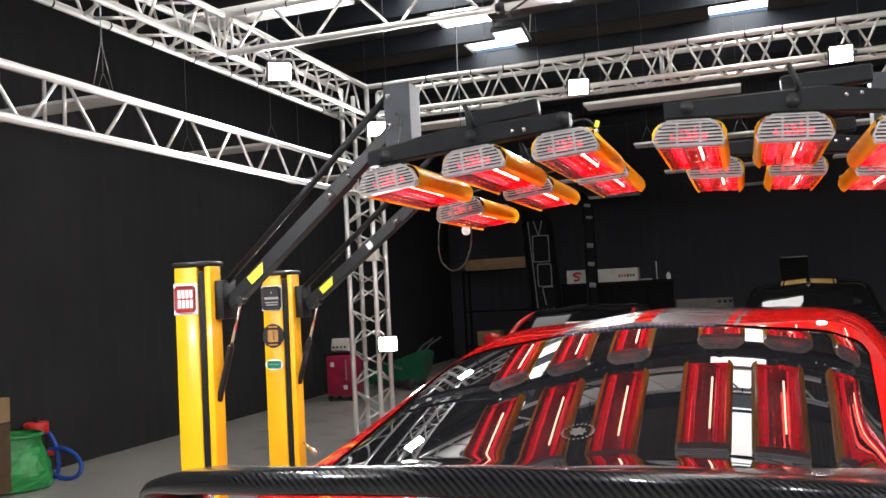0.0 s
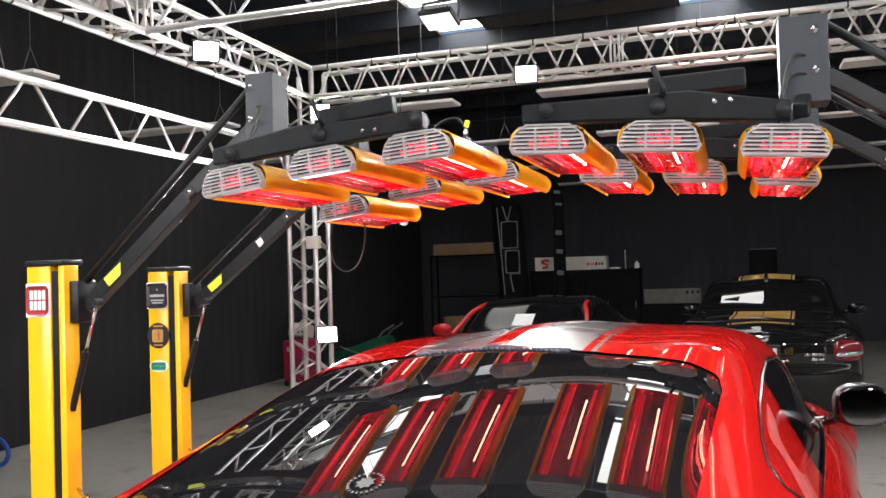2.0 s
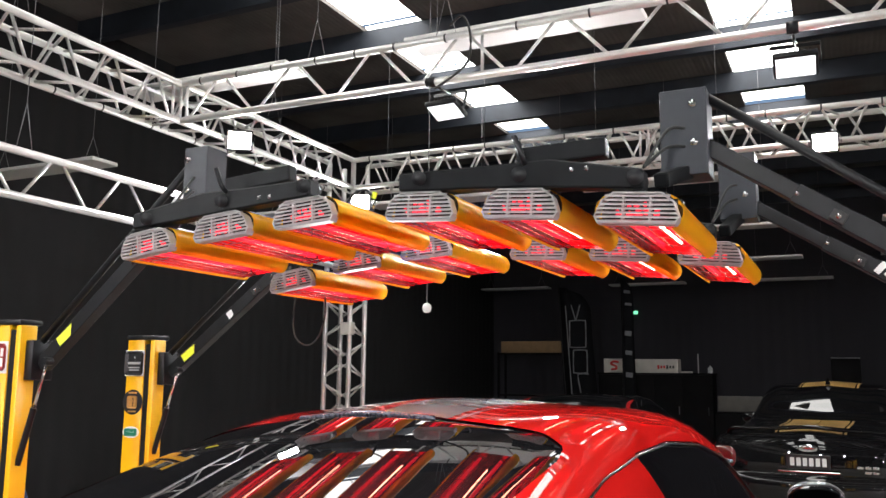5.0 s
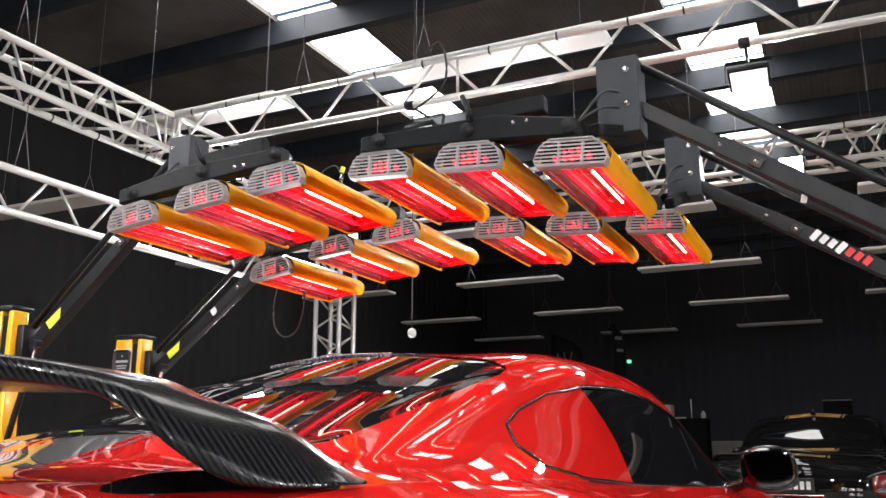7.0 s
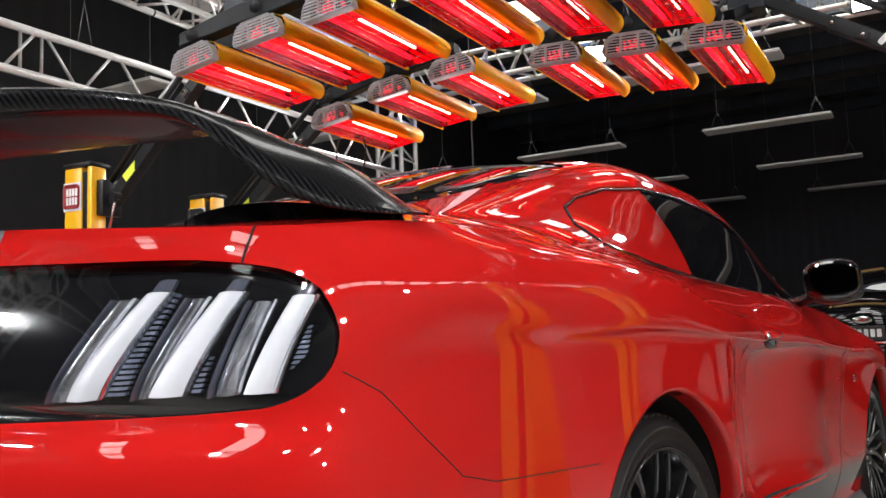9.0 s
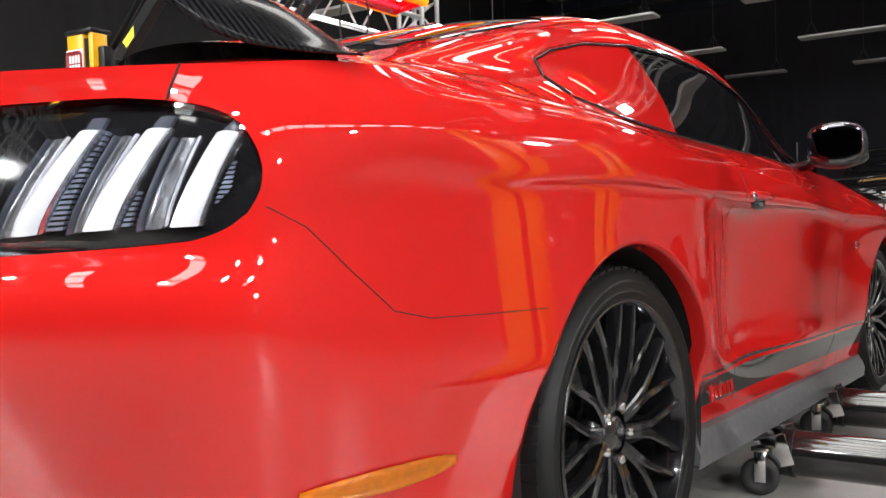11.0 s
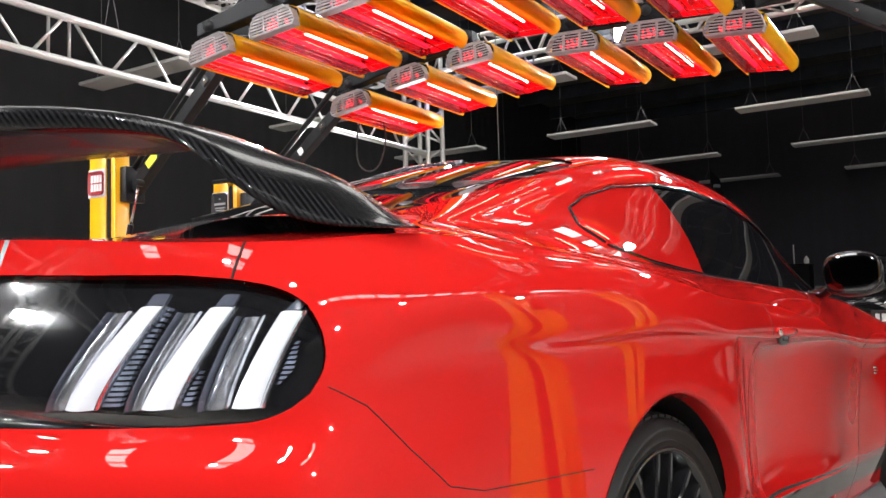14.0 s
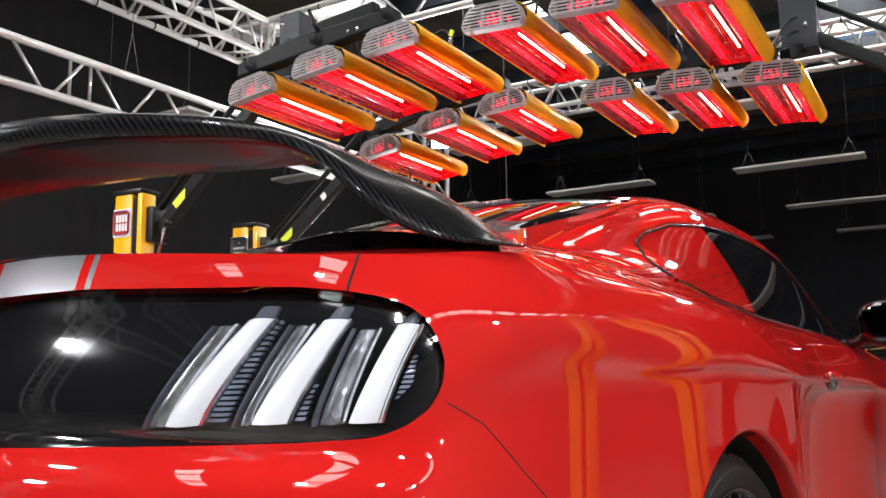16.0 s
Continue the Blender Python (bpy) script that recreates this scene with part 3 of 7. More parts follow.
def arm_and_post(pu, pv, ptop, head, side, sticker=True, base=True):
    """A yellow post on the floor, with its parallel arm up to the lamp head."""
    s = 1 if side == "left" else -1
    root = thing("lamp_post", pose(pu, pv, 0, 0, 0, 4 if side == "left" else -4), "tall yellow steel post with a black stripe and arm", "lamp stand", "lamp arms")
    W = 0.165
    bm = bmesh.new()
    box(bm, W * 0.64, W * 0.6, ptop - 0.03, pose(-s * W * 0.18, -W * 0.2, (ptop - 0.03) / 2 + 0.02), 0.006)
    sharp(part("column", bm, M_YELLOW, root, "yellow painted steel column"))
    bm = bmesh.new()
    box(bm, W * 0.20, W * 0.5, ptop - 0.05, pose(s * W * 0.24, -W * 0.22, (ptop - 0.05) / 2 + 0.02), 0.004)
    part("stripe_channel", bm, M_BLACKMETAL, root, "black slot down the column", smooth=False)
    bm = bmesh.new()
    box(bm, W * 0.18, W * 0.5, ptop - 0.03, pose(s * W * 0.43, -W * 0.25, (ptop - 0.03) / 2 + 0.02), 0.006)
    sharp(part("column_edge", bm, M_YELLOW, root))
    bm = bmesh.new()
    box(bm, W * 1.06, W * 0.72, 0.022, pose(0, -W * 0.2, ptop), 0.008)
    sharp(part("cap", bm, M_BLACKMETAL, root))
    if base:
        bm = bmesh.new()
        box(bm, 0.34, 0.34, 0.02, pose(0, 0, 0.012), 0.004)
        sharp(part("foot_plate", bm, M_BLACKMETAL, root))
        bm = bmesh.new()
        lathe(bm, [(0.0, -0.02), (0.22, -0.02), (0.24, 0.0), (0.22, 0.02), (0.0, 0.02)], 28, pose(-s * 0.10, 0.02, 0.55, 0, 90, 0) @ Matrix.Diagonal((1.0, 0.35, 1, 1)))
        part("hose_reel", bm, M_BLACKMETAL, root)
    inv = root.matrix_world.inverted()
    h = inv @ Vector(head)
    piv = Vector((s * 0.13, 0.0, ptop - 0.17))
    end = Vector((h.x + s * 0.015, h.y, h.z + 0.004))
    bm = bmesh.new()
    beam(bm, piv, piv.lerp(end, 0.75), 0.050, 0.055, 0.003)
    part("lower_arm", bm, M_BLACKMETAL, root, "black steel arm", smooth=False)
    bm = bmesh.new()
    beam(bm, piv.lerp(end, 0.70), end, 0.044, 0.046, 0.003)
    part("inner_arm", bm, M_BLACKMETAL, root, smooth=False)
    # clamp block with its bolt, and a bolt at the mouth of the lower arm
    run = (end - piv).normalized()
    tilt = math.degrees(math.atan2(run.z, run.x))
    turn = Matrix.Rotation(math.radians(-tilt), 4, "Y")
    bm = bmesh.new()
    box(bm, 0.040, 0.012, 0.030, Matrix.Translation(piv.lerp(end, 0.64) + Vector((0, -0.031, -0.004))) @ turn, 0.003)
    clamp = part("clamp_block", bm, M_RUBBER, root, "small black clamp block", smooth=False)
    bm = bmesh.new()
    q = piv.lerp(end, 0.64) + Vector((0, -0.037, -0.004))
    lathe(bm, [(0.0, 0.006), (0.006, 0.006), (0.008, 0.0)], 10, pose(q.x, q.y, q.z, 90))
    part("clamp_bolt", bm, M_CHROME, clamp)
    bm = bmesh.new()
    q = piv.lerp(end, 0.742) + Vector((0, -0.025, 0))
    lathe(bm, [(0.0, 0.006), (0.005, 0.006), (0.007, 0.0)], 10, pose(q.x, q.y, q.z, 90))
    part("bolt", bm, M_CHROME, root, "chrome bolt")
    up2 = Vector((0, 0, 0.10))
    bm = bmesh.new()
    rod(bm, piv + up2 * 0.9 + Vector((-s * 0.02, 0, 0)), end + up2 * 1.5, 0.014, 10)
    part("tie_rod", bm, M_BLACKMETAL, root)
    bm = bmesh.new()
    box(bm, 0.05, 0.11, 0.16, pose(s * 0.10, 0, ptop - 0.15), 0.006)
    sharp(part("arm_bracket", bm, M_BLACKMETAL, root))
    # gas strut from the arm down to the column
    k = piv.lerp(end, 0.10) + Vector((0, -0.05, -0.05))
    f = Vector((s * 0.085, -0.05, ptop - 0.56))
    bm = bmesh.new()
    rod(bm, f, f.lerp(k, 0.55), 0.013, 12)
    sharp(part("strut_body", bm, M_BLACKMETAL, root))
    bm = bmesh.new()
    rod(bm, f.lerp(k, 0.5), k, 0.006, 8)
    part("strut_rod", bm, M_CHROME, root)
    bm = bmesh.new()
    lathe(bm, [(0.0, 0.02), (0.016, 0.02), (0.016, -0.02), (0.0, -0.02)], 12, pose(k.x, k.y, k.z, 90))
    sharp(part("strut_joint", bm, M_BLACKMETAL, root))
    # crank handle
    bm = bmesh.new()
    rod(bm, (s * 0.085, -0.03, ptop - 0.86), (s * 0.15, -0.05, ptop - 0.90), 0.006, 8)
    rod(bm, (s * 0.125, -0.042, ptop - 0.885), (s * 0.165, -0.054, ptop - 0.91), 0.011, 10)
    part("crank_handle", bm, M_CHROME, root)
    if sticker:
        q = piv.lerp(end, 0.19 if ptop > 1.77 else 0.16)
        d = (end - piv).normalized()
        ang = math.degrees(math.atan2(d.z, d.x))
        bm = bmesh.new()
        box(bm, 0.10, 0.002, 0.036, Matrix.Translation(q + Vector((0, -0.0265, 0))) @ pose(0, 0, 0, 0, -ang, 0))
        part("sticker", bm, M_LIME, root, "lime yellow warning sticker", smooth=False)
    return root


HEADS = [
    ("left", (-0.780, -0.473, -0.166), 0.195, (2.012, 2.048, 2.070), -0.845, 0.535, 2.164, 0.249),
    ("right", (0.213, 0.512, 0.822), 0.215, (2.062, 2.046, 2.010), 0.898, 0.552, 2.149, 0.249),
    ("left", (-0.807, -0.497, -0.182), 1.045, (1.980, 2.048, 2.084), -0.905, 1.385, 2.14, 0.249),
    ("right", (0.262, 0.566, 0.876), 1.085, (2.060, 2.040, 2.010), 0.946, 1.407, 2.167, 0.249),
]
for side, us, v, zs, bu, bv, bz, bh in HEADS:
    hanger(us, v, zs, side, bu, bv, bz, bh)
POST_A = arm_and_post(-1.79, 0.56, 1.785, (-0.90, 0.545, 2.25), "left")
POST_B = arm_and_post(-1.891, 1.40, 1.76, (-0.96, 1.39, 2.20), "left")
POST_C = arm_and_post(2.03, 0.58, 1.77, (0.95, 0.56, 2.245), "right", sticker=False)
POST_D = arm_and_post(2.10, 1.42, 1.77, (1.00, 1.42, 2.225), "right", sticker=False)

# ---- the red coupe ----
# The car stands with its nose a little low; its own frame has the rear axle at y = 0, x to its right.
CAR = pose(0.014, 0.010, 0.015, 0, 0, -6) @ pose(0, 2.72, 0, -2.2) @ pose(0, -2.72, 0) @ pose(0.9, 0, 0.65, 0, -2, 0) @ pose(-0.9, 0, -0.65)
LEAN = 0.035  # the car leans a little to its left


def paint(name, base, stripe=True):
    """Glossy red body paint; silver bands run along the middle of the car, a dark decal along the sills."""
    m = mat(name, base, 0.55, vary=0.025, scale=3, coat=1.0, spec=0.0)
    m.node_tree.nodes["Principled BSDF"].inputs["Coat IOR"].default_value = 1.66
    nt = m.node_tree
    b = nt.nodes["Principled BSDF"]
    b.inputs["Coat Roughness"].default_value = 0.015
    if not stripe:
        return m
    co = nt.nodes.new("ShaderNodeTexCoord")
    sep = nt.nodes.new("ShaderNodeSeparateXYZ")
    nt.links.new(co.outputs["Object"], sep.inputs[0])

    def op(kind, a, c):
        n = nt.nodes.new("ShaderNodeMath")
        n.operation = kind
        for i, v in enumerate((a, c)):
            if v is None:
                continue
            if isinstance(v, (int, float)):
                n.inputs[i].default_value = v
            else:
                nt.links.new(v, n.inputs[i])
        return n.outputs[0]

    def within(v, lo, hi):
        return op("MULTIPLY", op("GREATER_THAN", v, lo), op("LESS_THAN", v, hi))

    ax = op("ABSOLUTE", sep.outputs[0], None)
    y, z = sep.outputs[1], sep.outputs[2]
    bands = op("ADD", within(ax, 0.030, 0.262), within(ax, 0.285, 0.298))
    bands = op("MULTIPLY", bands, op("GREATER_THAN", z, 0.9))
    low = op("ADD", within(z, 0.262, 0.338), within(z, 0.348, 0.356))
    low = op("MULTIPLY", op("MULTIPLY", low, within(y, 0.40, 2.33)), op("GREATER_THAN", ax, 0.8))
    src = b.inputs["Base Color"].links[0].from_socket
    for mask, col in ((bands, (0.15, 0.15, 0.158, 1)), (low, (0.055, 0.052, 0.05, 1))):
        mx = nt.nodes.new("ShaderNodeMix")
        mx.data_type = "RGBA"
        nt.links.new(mask, mx.inputs[0])
        nt.links.new(src, mx.inputs[6])
        mx.inputs[7].default_value = col
        src = mx.outputs[2]
    nt.links.new(src, b.inputs["Base Color"])
    metal = op("MULTIPLY", bands, 0.8)
    nt.links.new(metal, b.inputs["Metallic"])
    nt.links.new(op("SUBTRACT", 0.55, op("MULTIPLY", bands, 0.20)), b.inputs["Roughness"])
    return m


def carbon():
    m = mat("carbon_fibre", (0.012, 0.012, 0.013), 0.22, vary=0.1, scale=10, coat=0.28, spec=0.10)
    nt = m.node_tree
    co = nt.nodes.new("ShaderNodeTexCoord")
    w = nt.nodes.new("ShaderNodeTexWave")
    w.bands_direction = "DIAGONAL"
    w.inputs["Scale"].default_value = 46
    w.inputs["Distortion"].default_value = 0.3
    nt.links.new(co.outputs["Object"], w.inputs["Vector"])
    r = nt.nodes.new("ShaderNodeValToRGB")
    r.color_ramp.elements[0].position, r.color_ramp.elements[1].position = 0.25, 0.75
    r.color_ramp.elements[0].color, r.color_ramp.elements[1].color = (0.003, 0.003, 0.0035, 1), (0.0125, 0.0125, 0.0135, 1)
    nt.links.new(w.outputs[1], r.inputs[0])
    b = nt.nodes["Principled BSDF"]
    nt.links.new(r.outputs[0], b.inputs["Base Color"])
    return m


M_RED = paint("red_car_paint", (0.50, 0.011, 0.0095))
M_REDPLAIN = paint("plain_red_car_paint", (0.50, 0.011, 0.0095), False)
M_CARBON = carbon()
M_GLASS = mat("dark_tinted_glass", (0.006, 0.006, 0.007), 0.015, vary=0.0, spec=0.62, rough_vary=0.0)
M_GLOSSBLACK = mat("gloss_black_plastic", (0.008, 0.008, 0.009), 0.06, vary=0.05, coat=1.0)
M_SATINBLACK = mat("satin_black_plastic", (0.009, 0.009, 0.010), 0.34, vary=0.1, coat=0.12)
M_SATIN = mat("satin_grey_side_skirt", (0.10, 0.10, 0.105), 0.42, vary=0.2, scale=40, coat=0.15)
M_SEAM = mat("shut_line_shadow_gap", (0.02, 0.004, 0.004), 0.8)
M_TRIM = mat("dark_bright_trim", (0.06, 0.06, 0.065), 0.22, 0.9, vary=0.05)
M_RIM = mat("gloss_black_alloy", (0.009, 0.009, 0.010), 0.14, vary=0.1, coat=0.8)
M_TYRE = mat("tyre_rubber", (0.0085, 0.0085, 0.0085), 0.5, spec=0.25, vary=0.2, scale=40, bump=0.06, bump_scale=220)
M_LENSWHITE = mat("white_tail_lens", (0.66, 0.67, 0.70), 0.30, vary=0.05, scale=9, coat=1.0)
M_LENSCLEAR = mat("clear_silvered_lens", (0.50, 0.52, 0.56), 0.18, 0.85, vary=0.35, scale=26, bump=0.5, bump_scale=35)
M_LENSEDGE = mat("bright_lens_edge", (0.80, 0.82, 0.86), 0.08, 0.9, vary=0.3, scale=40)
M_LENSDARK = mat("smoked_lens_rib", (0.075, 0.082, 0.105), 0.15, vary=0.2, coat=1.0)
M_LENSRIB = mat("smoked_silver_lens_rib", (0.22, 0.25, 0.33), 0.18, 0.3, vary=0.3, scale=40, coat=1.0)
M_AMBERLENS = mat("amber_reflector", (0.75, 0.22, 0.01), 0.2, vary=0.1, scale=60, coat=1.0)

# level lines of the lower body, from under the sill up to the shoulder: x, y and z at stations from the tail's middle round to the nose
LV = [
    ((0, .40, .66, .80, .86, .89, .89, .88, .88, .88, .88, .88, .88, .86, .70, 0),
     (-1.10, -1.09, -1.04, -.97, -.86, -.55, -.2, .2, .5, .9, 1.5, 2.1, 2.6, 3.1, 3.42, 3.55),
     (.25, .25, .25, .25, .25, .24, .21, .20, .20, .20, .20, .20, .20, .20, .20, .20)),
    ((0, .42, .70, .845, .895, .925, .945, .944, .935, .900, .903, .905, .93, .90, .74, 0),
     (-1.175, -1.16, -1.10, -1.0, -.88, -.55, -.2, .2, .46, .70, 1.5, 2.1, 2.6, 3.1, 3.45, 3.6),
     (.45, .45, .45, .45, .45, .45, .45, .45, .40, .36, .36, .36, .40, .42, .42, .42)),
    ((0, .42, .72, .862, .902, .930, .953, .955, .953, .880, .890, .900, .945, .91, .75, 0),
     (-1.192, -1.177, -1.12, -1.014, -.885, -.55, -.2, .2, .42, .66, 1.5, 2.1, 2.6, 3.1, 3.46, 3.61),
     (.67, .67, .67, .66, .65, .63, .62, .62, .60, .58, .58, .60, .62, .62, .60, .60)),
    ((0, .42, .72, .855, .895, .926, .948, .953, .949, .908, .908, .915, .940, .905, .745, 0),
     (-1.150, -1.135, -1.084, -.993, -.882, -.55, -.2, .2, .40, .60, 1.5, 2.1, 2.6, 3.1, 3.455, 3.605),
     (.715, .715, .715, .73, .775, .800, .822, .825, .820, .810, .803, .775, .765, .71, .67, .67)),
    ((0, .42, .72, .856, .901, .934, .957, .962, .957, .937, .926, .93, .95, .90, .74, 0),
     (-1.158, -1.143, -1.09, -.993, -.88, -.55, -.2, .2, .40, .60, 1.5, 2.1, 2.6, 3.1, 3.45, 3.6),
     (.745, .745, .745, .775, .825, .833, .845, .845, .84, .83, .825, .80, .80, .75, .70, .70)),
    ((0, .42, .715, .848, .892, .925, .941, .936, .919, .907, .898, .89, .90, .85, .70, 0),
     (-1.150, -1.135, -1.082, -.985, -.87, -.55, -.2, .2, .5, .9, 1.5, 2.1, 2.6, 3.1, 3.40, 3.55),
     (.90, .90, .90, .903, .918, .935, .950, .950, .943, .936, .923, .90, .88, .82, .76, .76)),
    ((0, .42, .705, .812, .840, .846, .846, .838, .832, .828, .815, .79, .79, .72, .60, 0),
     (-1.125, -1.108, -1.058, -.965, -.86, -.55, -.2, .2, .5, .9, 1.5, 2.1, 2.6, 3.1, 3.30, 3.42),
     (.985, .985, .98, .985, 1.0, 1.015, 1.022, 1.015, 1.008, 1.005, 1.0, .99, .95, .88, .82, .82)),
]
# level lines of the upper body, from the shoulder up to the middle of deck, glass, roof and bonnet
UP = [
    LV[6],
    ((0, .36, .62, .735, .765, .772, .758, .745, .742, .742, .745, .72, .68, .62, .50, 0),
     (-1.115, -1.085, -1.03, -.945, -.85, -.55, -.2, .2, .5, .9, 1.50, 2.1, 2.6, 3.1, 3.27, 3.40),
     (.992, .995, .995, 1.004, 1.018, 1.050, 1.097, 1.145, 1.157, 1.158, 1.125, 1.005, .985, .90, .83, .826)),
    ((0, .28, .48, .62, .668, .690, .668, .636, .618, .615, .640, .60, .50, .48, .35, 0),
     (-1.11, -1.075, -1.015, -.935, -.84, -.55, -.2, .2, .5, .9, 1.46, 2.1, 2.6, 3.1, 3.25, 3.39),
     (.995, 1.0, 1.005, 1.014, 1.024, 1.076, 1.168, 1.277, 1.330, 1.343, 1.272, 1.025, 1.0, .92, .84, .83)),
    ((0, .14, .24, .33, .36, .37, .36, .35, .34, .34, .36, .34, .28, .25, .18, 0),
     (-1.11, -1.07, -1.0, -.925, -.835, -.55, -.2, .2, .5, .9, 1.42, 2.1, 2.6, 3.1, 3.25, 3.39),
     (.996, 1.003, 1.01, 1.025, 1.045, 1.133, 1.240, 1.348, 1.396, 1.410, 1.335, 1.035, 1.01, .93, .845, .832)),
    ((0, 0, 0, 0, 0, 0, 0, 0, 0, 0, 0, 0, 0, 0, 0, 0),
     (-1.109, -1.065, -.995, -.92, -.83, -.55, -.2, .2, .5, .9, 1.42, 2.1, 2.6, 3.1, 3.25, 3.39),
     (.997, 1.004, 1.012, 1.028, 1.048, 1.143, 1.253, 1.365, 1.415, 1.428, 1.352, 1.04, 1.015, .935, .85, .834)),
]


def slopes(k):
    """The matrix that turns values at knots k into slopes of a smooth cubic spline (natural ends)."""
    n, h = len(k), np.diff(k)
    A, B = np.zeros((n, n)), np.zeros((n, n))
    A[0, :2], B[0, :2] = (2, 1), (-3 / h[0], 3 / h[0])
    A[-1, -2:], B[-1, -2:] = (1, 2), (-3 / h[-1], 3 / h[-1])
    for i in range(1, n - 1):
        A[i, i - 1:i + 2] = h[i], 2 * (h[i - 1] + h[i]), h[i - 1]
        p, q = 3 * h[i] / h[i - 1], 3 * h[i - 1] / h[i]
        B[i, i - 1:i + 2] = -p, p - q, q
    return np.linalg.solve(A, B)


def hermite(k, v, q):
    """Smooth curve through values v (n, ...) at knots k: the cell, place in it, width and slopes for the places q."""
    h = np.diff(k)
    m = np.tensordot(slopes(k), v, 1)
    i = np.clip(np.searchsorted(k, q, side="right") - 1, 0, len(k) - 2)
    return i, (q - k[i]) / h[i], h[i], m


def h_eval(v, m, i, t, h):
    t, h = t[:, None], h[:, None]
    t2, t3 = t * t, t ** 3
    return v[i] * (2 * t3 - 3 * t2 + 1) + m[i] * h * (t3 - 2 * t2 + t) + v[i + 1] * (-2 * t3 + 3 * t2) + m[i + 1] * h * (t3 - t2)


class Skin:
    """A smooth sheet through level lines: s runs along them, w across them."""

    def __init__(self, lines, weights):
        self.lines = [np.array(l, float).T for l in lines]
        ref = self.lines[len(lines) // 2] if len(lines) > 6 else self.lines[0]
        step = np.linalg.norm(np.diff(ref, axis=0), axis=1)
        self.k = np.concatenate([[0], np.cumsum(np.maximum(step, 0.05))])
        self.w = np.array(weights, float)
        # mirrored knots past both ends keep the middle smooth
        a, b = self.k[1], self.k[-1] - self.k[-2]
        self.kk = np.concatenate([[-a], self.k, [self.k[-1] + b]])
        flip = np.array([-1, 1, 1])
        self.vv = [np.vstack([l[1] * flip, l, l[-2] * flip]) for l in self.lines]

    def at(self, s, w):
        s, w = np.asarray(s, float).ravel(), np.asarray(w, float).ravel()
        rows = []
        for v in self.vv:
            i, t, h, m = hermite(self.kk, v, s)
            rows.append(h_eval(v, m, i, t, h))
        C = np.stack(rows)
        k, n = self.w, len(self.w)
        h = np.diff(k)
        M = np.tensordot(slopes(k), C, 1)
        i = np.clip(np.searchsorted(k, w, side="right") - 1, 0, n - 2)
        j = np.arange(len(w))
        t, hh = ((w - k[i]) / h[i])[:, None], h[i][:, None]
        t2, t3 = t * t, t ** 3
        return C[i, j] * (2 * t3 - 3 * t2 + 1) + M[i, j] * hh * (t3 - 2 * t2 + t) + C[i + 1, j] * (-2 * t3 + 3 * t2) + M[i + 1, j] * hh * (t3 - t2)

    def normal(self, s, w, e=0.004):
        a = self.at(s + e, w) - self.at(s - e, w)
        b = self.at(s, np.minimum(w + e, self.w[-1])) - self.at(s, np.maximum(w - e, self.w[0]))
        n = np.cross(a, b)
        return n / np.maximum(np.linalg.norm(n, axis=1, keepdims=True), 1e-9)

    def find(self, axes, targets, near):
        """The places (s, w) whose coordinates on two axes are the targets', sought from near."""
        ax = list(axes)
        q = np.array(targets, float).reshape(-1, 2)
        p = np.array(near, float).reshape(-1, 2) * np.ones((len(q), 1))
        for _ in range(9):
            c = self.at(p[:, 0], p[:, 1])[:, ax]
            e = q - c
            ds = (self.at(p[:, 0] + 1e-3, p[:, 1])[:, ax] - c) / 1e-3
            dw = (self.at(p[:, 0], p[:, 1] - 1e-3)[:, ax] - c) / -1e-3
            det = ds[:, 0] * dw[:, 1] - ds[:, 1] * dw[:, 0]
            det = np.where(np.abs(det) < 1e-6, 1e-6, det)
            step = np.stack([(e[:, 0] * dw[:, 1] - e[:, 1] * dw[:, 0]) / det, (ds[:, 0] * e[:, 1] - ds[:, 1] * e[:, 0]) / det], 1)
            p = np.clip(p + np.clip(step, -0.12, 0.12), [0, self.w[0]], [self.k[-1], self.w[-1]])
        return p


def starts(P, S, W, axes, targets, ok):
    """The grid points nearest to targets, as first places for find()."""
    G = P[ok]
    sw = np.stack([S.ravel()[ok], W.ravel()[ok]], 1)
    q = np.array(targets, float).reshape(-1, 2)
    j = [int(np.argmin((G[:, axes[0]] - a) ** 2 + (G[:, axes[1]] - b) ** 2)) for a, b in q]
    return sw[j]


def poly_dist(px, py, poly, r):
    """Signed distance (inside below 0) to a polygon with corners rounded by r."""
    poly = np.array(poly, float)
    d = np.full(px.shape, 1e9)
    inside = np.zeros(px.shape, bool)
    for (x0, y0), (x1, y1) in zip(poly, np.roll(poly, -1, axis=0)):
        ex, ey = x1 - x0, y1 - y0
        t = np.clip(((px - x0) * ex + (py - y0) * ey) / (ex * ex + ey * ey), 0, 1)
        d = np.minimum(d, np.hypot(px - x0 - t * ex, py - y0 - t * ey))
        cross = (y0 > py) != (y1 > py)
        with np.errstate(divide="ignore", invalid="ignore"):
            inside ^= cross & (px < (x1 - x0) * (py - y0) / (y1 - y0 if y1 != y0 else 1e-9) + x0)
    return np.where(inside, -d, d) - r


